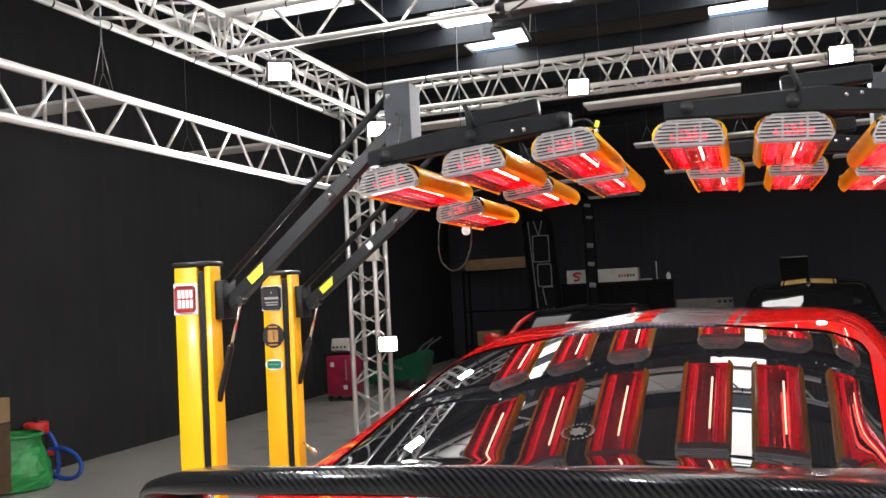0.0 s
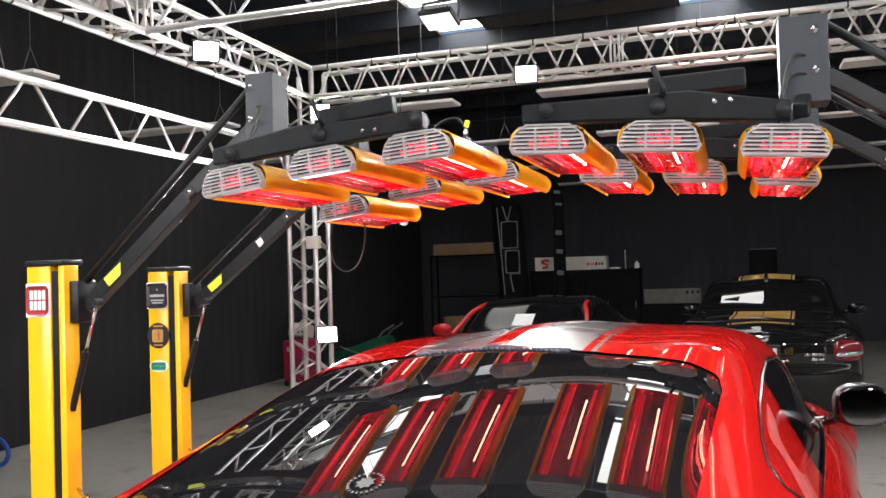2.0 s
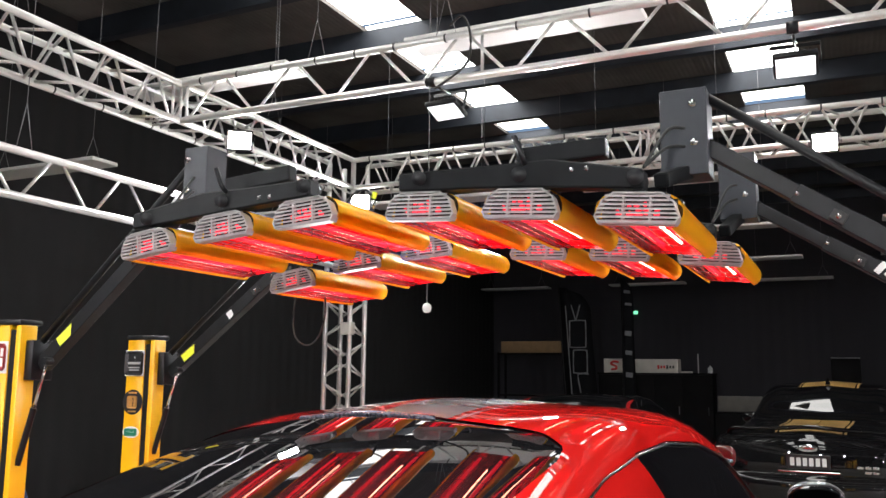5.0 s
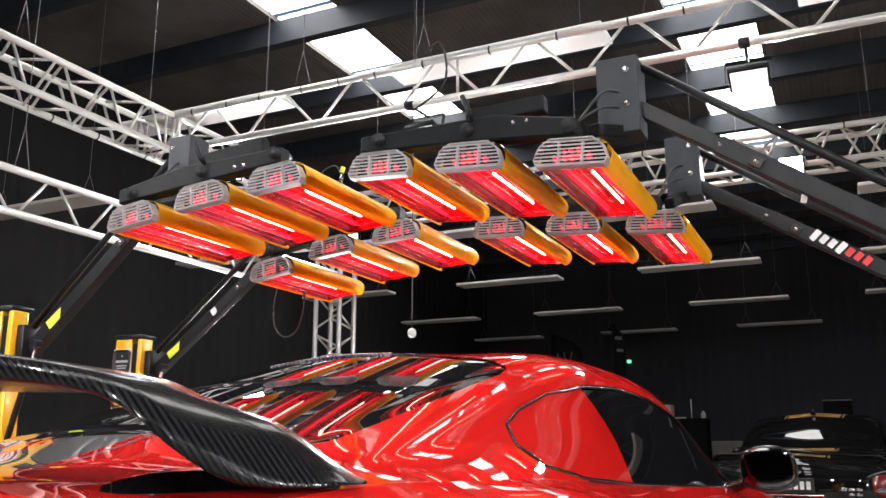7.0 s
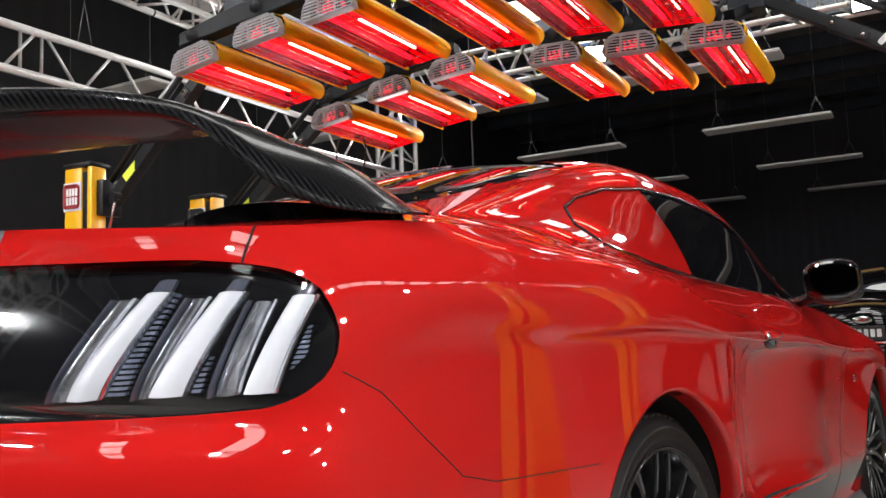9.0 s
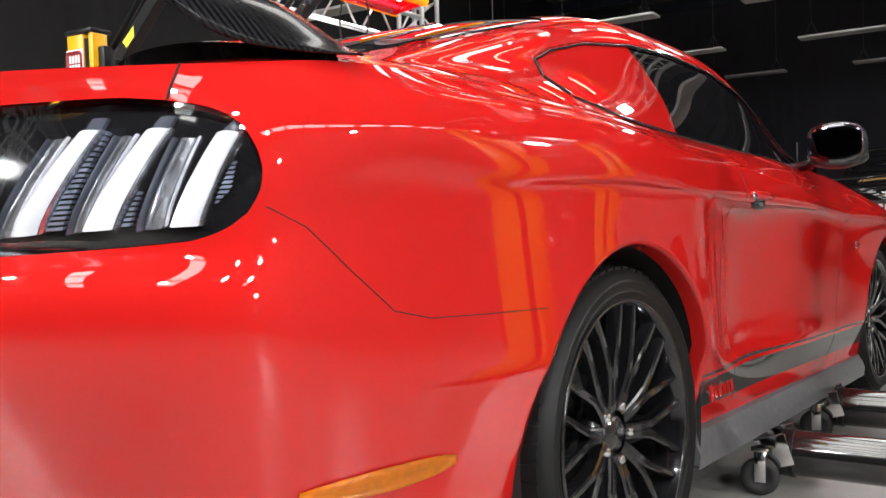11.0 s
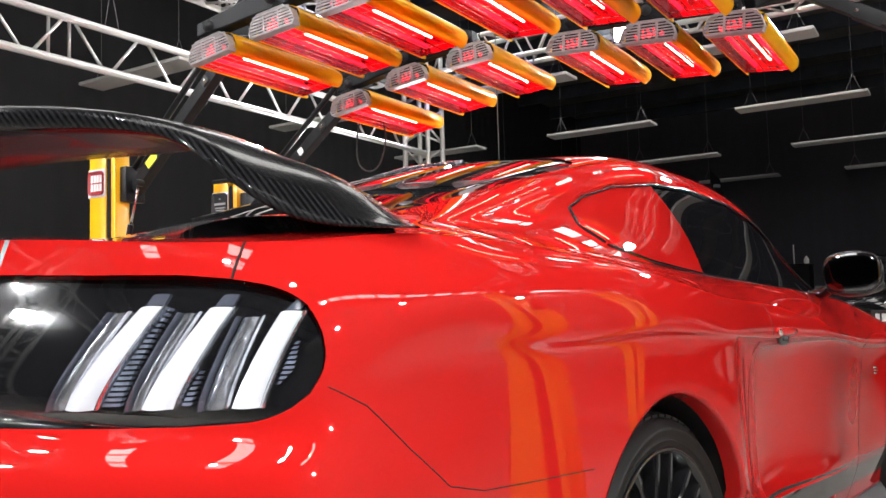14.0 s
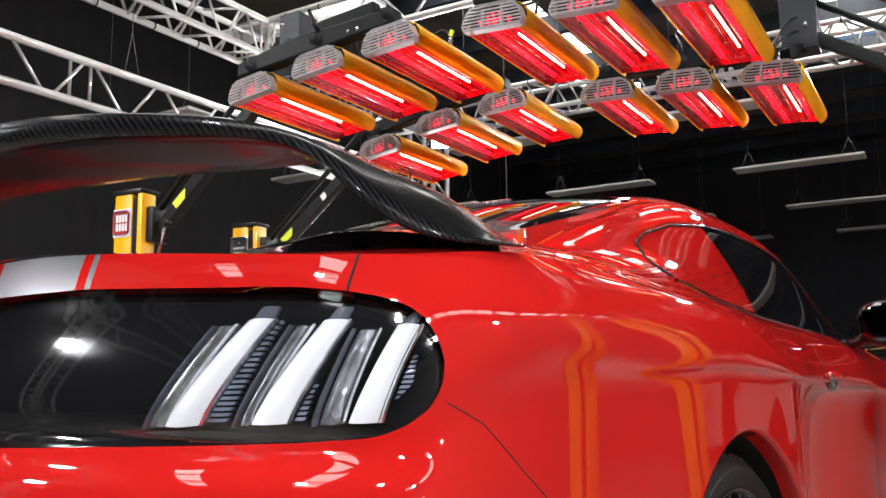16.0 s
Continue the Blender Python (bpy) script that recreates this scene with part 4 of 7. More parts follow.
def cut_sheet(skin, ss, ww, regions):
    """Lays a grid on a skin and splits it along the edges of regions, given as (name, distance function)."""
    S, W = np.meshgrid(ss, ww, indexing="ij")
    shape = S.shape
    fixed = np.zeros(shape, bool)
    values = []
    for name, f in regions:
        P = skin.at(S, W).reshape(*shape, 3)
        v = f(P)
        v[np.abs(v) < 1e-5] = 1e-5
        best = np.full(shape, 9.0)
        NS, NW = S.copy(), W.copy()
        for axis in (0, 1):
            a = [slice(None), slice(None)]
            b = [slice(None), slice(None)]
            a[axis], b[axis] = slice(0, -1), slice(1, None)
            a, b = tuple(a), tuple(b)
            va, vb = v[a], v[b]
            cross = (va * vb) < 0
            t = np.where(cross, va / np.where(cross, va - vb, 1), 9.0)
            for me, other, tt in ((a, b, t), (b, a, 1 - t)):
                ok = cross & (tt <= 0.5001) & (tt < best[me]) & ~fixed[me]
                bs, ns, nw = best[me], NS[me], NW[me]
                ns[ok] = (S[me] + (S[other] - S[me]) * tt)[ok]
                nw[ok] = (W[me] + (W[other] - W[me]) * tt)[ok]
                bs[ok] = tt[ok]
        snapped = best < 1
        S, W = NS, NW
        v = v.copy()
        v[snapped] = 0
        fixed |= snapped
        values.append((name, v))
    return S, W, skin.at(S, W), values


def sheet_mesh(S, W, P, values, pick):
    """Vertices and faces of the cells that pick() accepts; cells are split along a region's edge."""
    ns, nw = S.shape
    idx = np.arange(ns * nw).reshape(ns, nw)
    quads = np.stack([idx[:-1, :-1], idx[1:, :-1], idx[1:, 1:], idx[:-1, 1:]], -1).reshape(-1, 4)
    flat = {n: v.ravel() for n, v in values}
    split = np.zeros(len(quads), bool)
    diag = np.zeros(len(quads), int)
    for v in flat.values():
        q = v[quads]
        mixed = (q.max(1) > 0) & (q.min(1) < 0)
        split |= mixed
        diag[mixed & (q[:, 1] == 0) & (q[:, 3] == 0)] = 1
    q = quads[~split]
    d0, d1 = quads[split & (diag == 0)], quads[split & (diag == 1)]
    tris = np.concatenate([d0[:, [0, 1, 2]], d0[:, [0, 2, 3]], d1[:, [0, 1, 3]], d1[:, [1, 2, 3]]]) if split.any() else np.zeros((0, 3), int)
    out = []
    for group in (q, tris):
        if len(group):
            sign = {n: v[group].sum(1) for n, v in flat.items()}
            out.extend(group[pick(sign)].tolist())
    return out


def skin_part(name, P, faces, material, parent, label="", shift=None, mirror=True, thick=0.0, flip=False):
    """One panel of the car, with its twin on the other side."""
    V = P if shift is None else P + shift
    used = np.unique(np.concatenate([np.array(f) for f in faces])) if faces else np.zeros(0, int)
    remap = {int(u): i for i, u in enumerate(used)}
    pts = V[used]
    fs = [[remap[i] for i in f] for f in faces]
    if flip:
        fs = [f[::-1] for f in fs]
    n = len(pts)
    if mirror == "two":
        skin_part(name, P, faces, material, parent, label, shift, False, thick, flip)
        skin_part(name, P * np.array([-1, 1, 1]), [f[::-1] for f in faces], material, parent, label, None if shift is None else shift * np.array([-1, 1, 1]), False, thick, flip)
        return
    if mirror:
        pts = np.vstack([pts, pts * np.array([-1, 1, 1])])
        fs = fs + [[i + n for i in f[::-1]] for f in fs]
    me = bpy.data.meshes.new(name)
    me.from_pydata(pts.tolist(), [], fs)
    bm = bmesh.new()
    bm.from_mesh(me)
    bmesh.ops.remove_doubles(bm, verts=bm.verts, dist=0.0004)
    bmesh.ops.dissolve_degenerate(bm, edges=bm.edges, dist=0.0002)
    if thick:
        bmesh.ops.solidify(bm, geom=bm.faces[:], thickness=thick)
    bm.to_mesh(me)
    bm.free()
    me.materials.append(material)
    me.shade_smooth()
    ob = new(name, me)
    ob.parent = parent
    if label:
        ob["label"] = label
    return ob




def level(x, z):
    """A spot of the leaning car, in the car's own upright frame."""
    return x + LEAN * (z - 0.65) if x > 0 else 0, z + LEAN * (0.9 - x)


def level_line(line):
    xs, ys, zs = line
    both = [level(x, z) for x, z in zip(xs, zs)]
    return tuple(b[0] for b in both), ys, tuple(b[1] for b in both)


LV = [level_line(l) for l in LV]
UP = [LV[6]] + [level_line(l) for l in UP[1:]]
TAIL_Y = (-0.062, -0.033, -0.006)
for lines in (LV, UP):
    for i in range(len(lines)):
        xs, ys, zs = lines[i]
        high = 1 if lines is UP or i == 6 else 0
        back = TAIL_Y if lines is LV or i == 0 else (-0.062, -0.062 + 0.085 * xs[1], -0.040 + 0.058 * xs[2])
        rise = (0.024, 0.012, 0.0) if lines is LV or i == 0 else (0.024, 0.022 - 0.028 * xs[1], 0.014 - 0.022 * xs[2])
        ys = tuple(y + d for y, d in zip(ys, back)) + tuple(ys[3:])
        zs = tuple(z + high * d for z, d in zip(zs, rise)) + tuple(zs[3:])
        lines[i] = (xs, ys, zs)

RAIL = (0, 0, 0, 0.002, 0.005, 0.013, 0.016, 0.020, 0.026, 0.026, 0.012, 0, 0, 0, 0, 0)
UP[2] = (tuple(x + r for x, r in zip(UP[2][0], RAIL)), UP[2][1], tuple(z + 0.25 * r for z, r in zip(UP[2][2], RAIL)))


def past_middle(lines):
    """The upper lines and the first one of the other side, so that the sheet crosses the middle level."""
    xs, ys, zs = lines[3]
    return lines + [(tuple(-x for x in xs), ys, zs)]


car = thing("car", CAR, "red fastback coupe with silver stripes and a carbon wing", "car")
lower = Skin(LV, (0, 0.20, 0.43, 0.52, 0.57, 0.70, 0.82))
upper = Skin(past_middle(UP), (0, 0.12, 0.30, 0.58, 0.92, 1.26))
ARCH = 0.436


def arch_rear(P):
    return np.where(P[..., 0] > 0.5, np.hypot(P[..., 1] - 0.012, P[..., 2] - 0.282) - ARCH, 1.0)


def arch_front(P):
    return np.where(P[..., 0] > 0.5, np.hypot(P[..., 1] - 2.72, P[..., 2] - 0.335) - 0.40, 1.0)


TAIL = [(-0.2, 0.719), (-0.2, 0.973), (0.0, 0.973), (0.28, 0.966), (0.535, 0.947), (0.69, 0.937), (0.756, 0.928), (0.800, 0.918), (0.826, 0.906), (0.843, 0.891), (0.854, 0.869),
        (0.861, 0.847), (0.864, 0.823), (0.861, 0.796), (0.851, 0.770), (0.833, 0.751), (0.815, 0.740), (0.790, 0.732), (0.70, 0.727), (0.55, 0.724), (0.3, 0.722)]


def tail_panel(P):
    d = poly_dist(np.abs(P[..., 0]), P[..., 2], TAIL, 0.002)
    return np.where(P[..., 1] < -0.7, d, 1.0)


SIDE = [(-0.075, 1.148), (0.02, 1.188), (0.22, 1.243), (0.50, 1.288), (0.80, 1.312), (1.12, 1.302), (1.38, 1.255), (1.57, 1.175), (1.71, 1.09), (1.83, 1.012), (1.80, 1.006), (1.2, 1.012), (0.5, 1.020), (0.15, 1.034), (-0.045, 1.060), (-0.095, 1.098)]


def side_window(P):
    d = poly_dist(P[..., 1], P[..., 2], SIDE, 0.008)
    return np.where(P[..., 0] > 0.45, d, 1.0)


def rear_window(P):
    d = poly_dist(np.abs(P[..., 0]), P[..., 1], [(-0.3, 0.215), (0.54, 0.20), (0.600, 0.165), (0.614, 0.10), (0.620, -0.58), (0.597, -0.645), (-0.3, -0.71)], 0.03)
    return np.where((P[..., 1] < 0.5) & (P[..., 2] > 1.0), d, 1.0)


def front_window(P):
    d = poly_dist(np.abs(P[..., 0]), P[..., 1], [(-0.3, 1.33), (0.50, 1.40), (0.62, 1.62), (0.70, 1.96), (0.66, 2.02), (-0.3, 2.10)], 0.02)
    return np.where((P[..., 1] > 1.1) & (P[..., 1] < 2.3), d, 1.0)


def cover_line(P):
    # runs from the roof rail down and forward to the belt
    y, z = P[..., 1], P[..., 2]
    t = (z - 1.02) / 0.26
    return np.where(P[..., 0] > 0.4, y - (0.515 + 0.075 * np.sin(np.pi * np.clip(t, 0, 1)) - 0.02 * t), 1.0)


# lower body
s_end = lower.k[-1]
fine = np.concatenate([np.linspace(0, s_end * 0.62, 250), np.linspace(s_end * 0.62, s_end, 110)[1:]])
S, W, P, vals = cut_sheet(lower, fine, np.linspace(0, 0.82, 62), [("rear", arch_rear), ("front", arch_front), ("tail", tail_panel)])
body_faces = sheet_mesh(S, W, P, vals, lambda g: (g["rear"] > 0) & (g["front"] > 0) & (g["tail"] > 0))
body = skin_part("body_side", P, body_faces, M_RED, car, "glossy red painted lower body")
tail_faces = sheet_mesh(S, W, P, vals, lambda g: g["tail"] <= 0)
NL = lower.normal(S.ravel(), W.ravel())
if (NL[:, 1][P[:, 1] < -1.1].mean()) > 0:
    NL = -NL


def sunk(z):
    """The tail panel leans back into the body towards its top."""
    return 0.006 + 0.018 * np.clip((np.asarray(z) - 0.745) / 0.19, 0, 1)


tail = skin_part("tail_panel", P, tail_faces, M_GLOSSBLACK, car, "gloss black panel across the tail", shift=-sunk(P[:, 2])[:, None] * NL)
# rolled edges of the arches
for cy, cz, rad, nm in ((0.012, 0.282, ARCH, "rear"), (2.72, 0.335, 0.40, "front")):
    ring = []
    for a in np.linspace(-0.42, math.pi + 0.42, 60):
        y, z = cy + rad * math.cos(a), cz + rad * math.sin(a)
        j = int(np.argmin((P[:, 1] - y) ** 2 + (P[:, 2] - z) ** 2 + (P[:, 0] < 0.5)))
        ring.append((P[j, 0], y, z))
    for sx in (1, -1):
        bm = bmesh.new()
        prev = None
        for k, (x, y, z) in enumerate(ring):
            yy, zz = (y - cy) / rad, (z - cz) / rad
            row = [bm.verts.new((sx * (x - dx), cy + yy * (rad - dr), cz + zz * (rad - dr))) for dx, dr in ((-0.001, 0.0), (0.001, 0.006), (0.012, 0.010), (0.05, 0.010))]
            if prev:
                for q in range(3):
                    bm.faces.new((prev[q], prev[q + 1], row[q + 1], row[q]))
            prev = row
        part("arch_lip", bm, M_REDPLAIN, car)
        # dark liner inside the arch
        bm = bmesh.new()
        n = 40
        rings = []
        for x, rr in ((0.90, rad + 0.004), (0.55, rad + 0.004), (0.55, 0.05)):
            rings.append([bm.verts.new((sx * x, cy + rr * math.cos(math.pi * 1.25 * k / n - math.pi * 0.125), cz + rr * math.sin(math.pi * 1.25 * k / n - math.pi * 0.125))) for k in range(n + 1)])
        for a, b in zip(rings, rings[1:]):
            for k in range(n):
                bm.faces.new((a[k], a[k + 1], b[k + 1], b[k]))
        part("wheel_arch_liner", bm, M_RUBBER, car, "black wheel arch liner")

# upper body
s_end_u = upper.k[-1]
S2, W2, P2, vals2 = cut_sheet(upper, np.linspace(0, s_end_u, 330), np.linspace(0, 0.92, 70), [("side", side_window), ("rear", rear_window), ("front", front_window), ("cover", cover_line)])
top_faces = sheet_mesh(S2, W2, P2, vals2, lambda g: (g["side"] > 0) & (g["rear"] > 0) & (g["front"] > 0))
skin_part("body_top", P2, top_faces, M_RED, car, "red painted deck, pillars and roof with silver stripes")
NU = upper.normal(S2.ravel(), W2.ravel())
if NU[:, 2].mean() < 0:
    NU = -NU
# the rear glass is one even curve, eased into the body at its edge
d_rear = rear_window(P2)
inside = d_rear < 0
bx, by = P2[inside, 0], P2[inside, 1]
basis = np.stack([np.ones_like(bx), by, by ** 2, bx ** 2, bx ** 2 * by], 1)
coef = np.linalg.lstsq(basis, P2[inside, 2], rcond=None)[0]
ax_, ay_ = P2[:, 0], P2[:, 1]
even = np.stack([np.ones_like(ax_), ay_, ay_ ** 2, ax_ ** 2, ax_ ** 2 * ay_], 1) @ coef + 0.010 * (ay_ + 0.25)
ease = np.clip(-d_rear / 0.05, 0, 1)
ease = ease * ease * (3 - 2 * ease)
PG = P2.copy()
PG[:, 2] = np.where(inside, P2[:, 2] * (1 - ease) + even * ease, P2[:, 2])
skin_part("rear_window", PG, sheet_mesh(S2, W2, P2, vals2, lambda g: g["rear"] <= 0), M_GLASS, car, "dark tinted sloping rear window", shift=-0.004 * NU)


def glass_height(x, y):
    return float(np.array([1, y, y * y, x * x, x * x * y]) @ coef + 0.010 * (y + 0.25) - 0.0015)


# round sticker in the rear window: a star in a ring of small marks
# print colours darkened to imitate tinted glass in front of them
M_STICKGREEN = mat("glass_dimmed_green_sticker", (0.005, 0.014, 0.009), 0.5, vary=0.3, scale=60)
M_STICKGREY = mat("glass_dimmed_grey_sticker_print", (0.022, 0.024, 0.022), 0.5, vary=0.2, scale=60)
STICK = (0.016, -0.556)
bm = bmesh.new()
rim = []
for k in range(16):
    r = 0.023 if k % 2 == 0 else 0.016
    x, y = STICK[0] + r * math.cos(math.pi * k / 8), STICK[1] + r * math.sin(math.pi * k / 8)
    rim.append(bm.verts.new((x, y, glass_height(x, y))))
bm.faces.new(rim)
emblem = part("window_sticker", bm, M_STICKGREEN, car, "round sticker with a green star and grey marks", smooth=False)
for k in range(22):
    a = 2 * math.pi * (k + 0.5) / 22
    bm = bmesh.new()
    corner = []
    for du, dr in ((-0.0028, 0.033), (0.0028, 0.033), (0.0028, 0.040), (-0.0028, 0.040)):
        x, y = STICK[0] + dr * math.cos(a) - du * math.sin(a), STICK[1] + dr * math.sin(a) + du * math.cos(a)
        corner.append(bm.verts.new((x, y, glass_height(x, y))))
    bm.faces.new(corner)
    part("sticker_mark", bm, M_STICKGREY, emblem, smooth=False)
skin_part("windscreen", P2, sheet_mesh(S2, W2, P2, vals2, lambda g: g["front"] <= 0), M_GLASS, car, "dark windscreen", shift=-0.004 * NU)
skin_part("side_window", P2, sheet_mesh(S2, W2, P2, vals2, lambda g: (g["side"] <= 0) & (g["cover"] > 0)), M_GLASS, car, "dark tinted side window", shift=-0.006 * NU, mirror="two")
skin_part("quarter_cover", P2, sheet_mesh(S2, W2, P2, vals2, lambda g: (g["side"] <= 0) & (g["cover"] <= 0)), M_REDPLAIN, car, "red painted quarter window cover", shift=-0.003 * NU, mirror="two")


def on_skin(skin, grid, axes, pts, sx=1, steps=8):
    """A line on the body through points given on two axes."""
    dense = []
    for a, b in zip(pts, pts[1:]):
        for k in range(steps):
            dense.append(tuple(a[i] + (b[i] - a[i]) * k / steps for i in range(2)))
    dense.append(pts[-1])
    P, S, W = grid
    p = skin.find(axes, dense, starts(P, S, W, axes, dense, P[:, 0] > 0.3))
    v = skin.at(p[:, 0], p[:, 1])
    return [(sx * x, y, z) for x, y, z in v.tolist()]


LOW, HIGH = (P, S, W), (P2, S2, W2)


def ribbon(name, pts, r, material, label=""):
    bm = bmesh.new()
    sweep(bm, pts, r, 6)
    return part(name, bm, material, car, label)


SEAMS = [
    ("door_seam", [(0.735, 0.93), (0.745, 0.82), (0.750, 0.6), (0.746, 0.4), (0.752, 0.25), (0.85, 0.228), (1.27, 0.210), (1.74, 0.222), (1.85, 0.32), (1.95, 0.52), (2.00, 0.70), (1.99, 0.82), (1.96, 0.93)]),
    ("bumper_seam", [(-0.985, 0.775), (-0.93, 0.745), (-0.86, 0.68), (-0.78, 0.615), (-0.70, 0.598), (-0.55, 0.594), (-0.375, 0.592)]),
]
for nm, line in SEAMS:
    for sx in (1, -1):
        ribbon(nm, on_skin(lower, LOW, (1, 2), line, sx, steps=6), 0.0011, M_SEAM)
# deck lid seam down the tail
line = [(0.755, 0.986), (0.757, 0.965), (0.757, 0.945), (0.757, 0.930)]
for sx in (1, -1):
    ribbon("lid_seam", on_skin(lower, LOW, (0, 2), line, sx, steps=3), 0.0022, M_SEAM)
# window trims
trim = [(y, z) for y, z in SIDE]
loop = on_skin(upper, HIGH, (1, 2), [trim[-2], trim[-1]] + trim[:10], 1, steps=3)
for sx in (1, -1):
    ribbon("window_trim", [(sx * x, y, z) for x, y, z in loop], 0.0038, M_TRIM)
    belt = on_skin(upper, HIGH, (1, 2), [(1.83, 1.003), (1.2, 1.004), (0.5, 1.012), (0.15, 1.026), (-0.045, 1.052)], sx, steps=3)
    ribbon("belt_trim", belt, 0.005, M_GLOSSBLACK)

# brake light bar above the rear window
bm = bmesh.new()


def roof_at(x, y):
    j = int(np.argmin((P2[:, 0] - abs(x)) ** 2 + (P2[:, 1] - y) ** 2))
    return float(P2[j, 2])


def bar_spot(x, back=0.0, lift=0.004):
    y = 0.213 - 0.10 * x * x - back
    return (x, y, roof_at(x, y) + lift)


for k in range(26):
    x0 = -0.215 + k * 0.43 / 26
    rod(bm, bar_spot(x0, 0.012, 0.003), bar_spot(x0 + 0.012, 0.012, 0.003), 0.005, 6)
sweep(bm, [bar_spot(x) for x in (-0.235, -0.15, -0.07, 0, 0.07, 0.15, 0.235)], 0.008, 8)
part("high_brake_light", bm, M_LENSDARK, car, "smoked high-level brake light strip")

# side skirts
for sx in (1, -1):
    bm = bmesh.new()
    prof = [(0.862, 0.218), (0.900, 0.200), (0.920, 0.145), (0.914, 0.108), (0.845, 0.103)]
    rows = []
    for y in np.linspace(0.42, 2.36, 18):
        f = 0.985 - 0.02 * (y - 0.42) / 1.94
        rows.append([bm.verts.new((sx * x * f, y, z)) for x, z in prof])
    for a, b in zip(rows, rows[1:]):
        for i in range(len(prof) - 1):
            bm.faces.new((a[i], a[i + 1], b[i + 1], b[i]))
    bm.faces.new(rows[0])
    bm.faces.new(rows[-1])
    bmesh.ops.recalc_face_normals(bm, faces=bm.faces)
    sharp(part("side_skirt", bm, M_SATIN, car, "satin grey side skirt"), 40)
# floor pan
bm = bmesh.new()
box(bm, 1.62, 3.9, 0.06, pose(0, 1.25, 0.23), 0.02)
box(bm, 1.05, 4.4, 0.25, pose(0, 1.2, 0.40), 0.05)
part("underbody", bm, M_RUBBER, car, "black underbody")


# ---- tail lamps: three slanting bars a side, with ribs between ----
BACK = P[:, 1] < -0.85


def tail_points(xz, lifts):
    """Places on the tail at x, z, lifted off it."""
    p = lower.find((0, 2), xz, starts(P, S, W, (0, 2), xz, BACK))
    v, nn = lower.at(p[:, 0], p[:, 1]), lower.normal(p[:, 0], p[:, 1])
    nn = np.where(nn[:, 1:2] > 0, -nn, nn)
    return v + (np.array(lifts) + 0.008 - sunk(v[:, 2]))[:, None] * nn


def bar(name, b0, b1, t0, t1, zb, zt, lift, depth, material, label="", sx=1, nx=5, nz=9, bulge=0.004):
    """A slanting bar on the tail between bottom corners b0, b1 and top corners t0, t1 (across), zb and zt (height)."""
    bm = bmesh.new()
    xz, lifts = [], []
    for i in range(nz + 1):
        v = i / nz
        for j in range(nx + 1):
            u = j / nx
            xz.append(((b0 + (b1 - b0) * u) * (1 - v) + (t0 + (t1 - t0) * u) * v, zb + (zt - zb) * v))
            lifts.append(lift + bulge * (1 - (2 * u - 1) ** 2))
    F, B = tail_points(xz, lifts), tail_points(xz, [lift - depth] * len(xz))
    front = [[bm.verts.new((sx * F[i * (nx + 1) + j][0], *F[i * (nx + 1) + j][1:])) for j in range(nx + 1)] for i in range(nz + 1)]
    back = [[bm.verts.new((sx * B[i * (nx + 1) + j][0], *B[i * (nx + 1) + j][1:])) for j in range(nx + 1)] for i in range(nz + 1)]
    for i in range(nz):
        for j in range(nx):
            bm.faces.new((front[i][j], front[i][j + 1], front[i + 1][j + 1], front[i + 1][j]))
    for i in range(nz):
        bm.faces.new((front[i][0], front[i + 1][0], back[i + 1][0], back[i][0]))
        bm.faces.new((front[i][nx], back[i][nx], back[i + 1][nx], front[i + 1][nx]))
    for j in range(nx):
        bm.faces.new((front[0][j], back[0][j], back[0][j + 1], front[0][j + 1]))
        bm.faces.new((front[nz][j], front[nz][j + 1], back[nz][j + 1], back[nz][j]))
    bmesh.ops.recalc_face_normals(bm, faces=bm.faces)
    return sharp(part(name, bm, material, tail, label), 50)


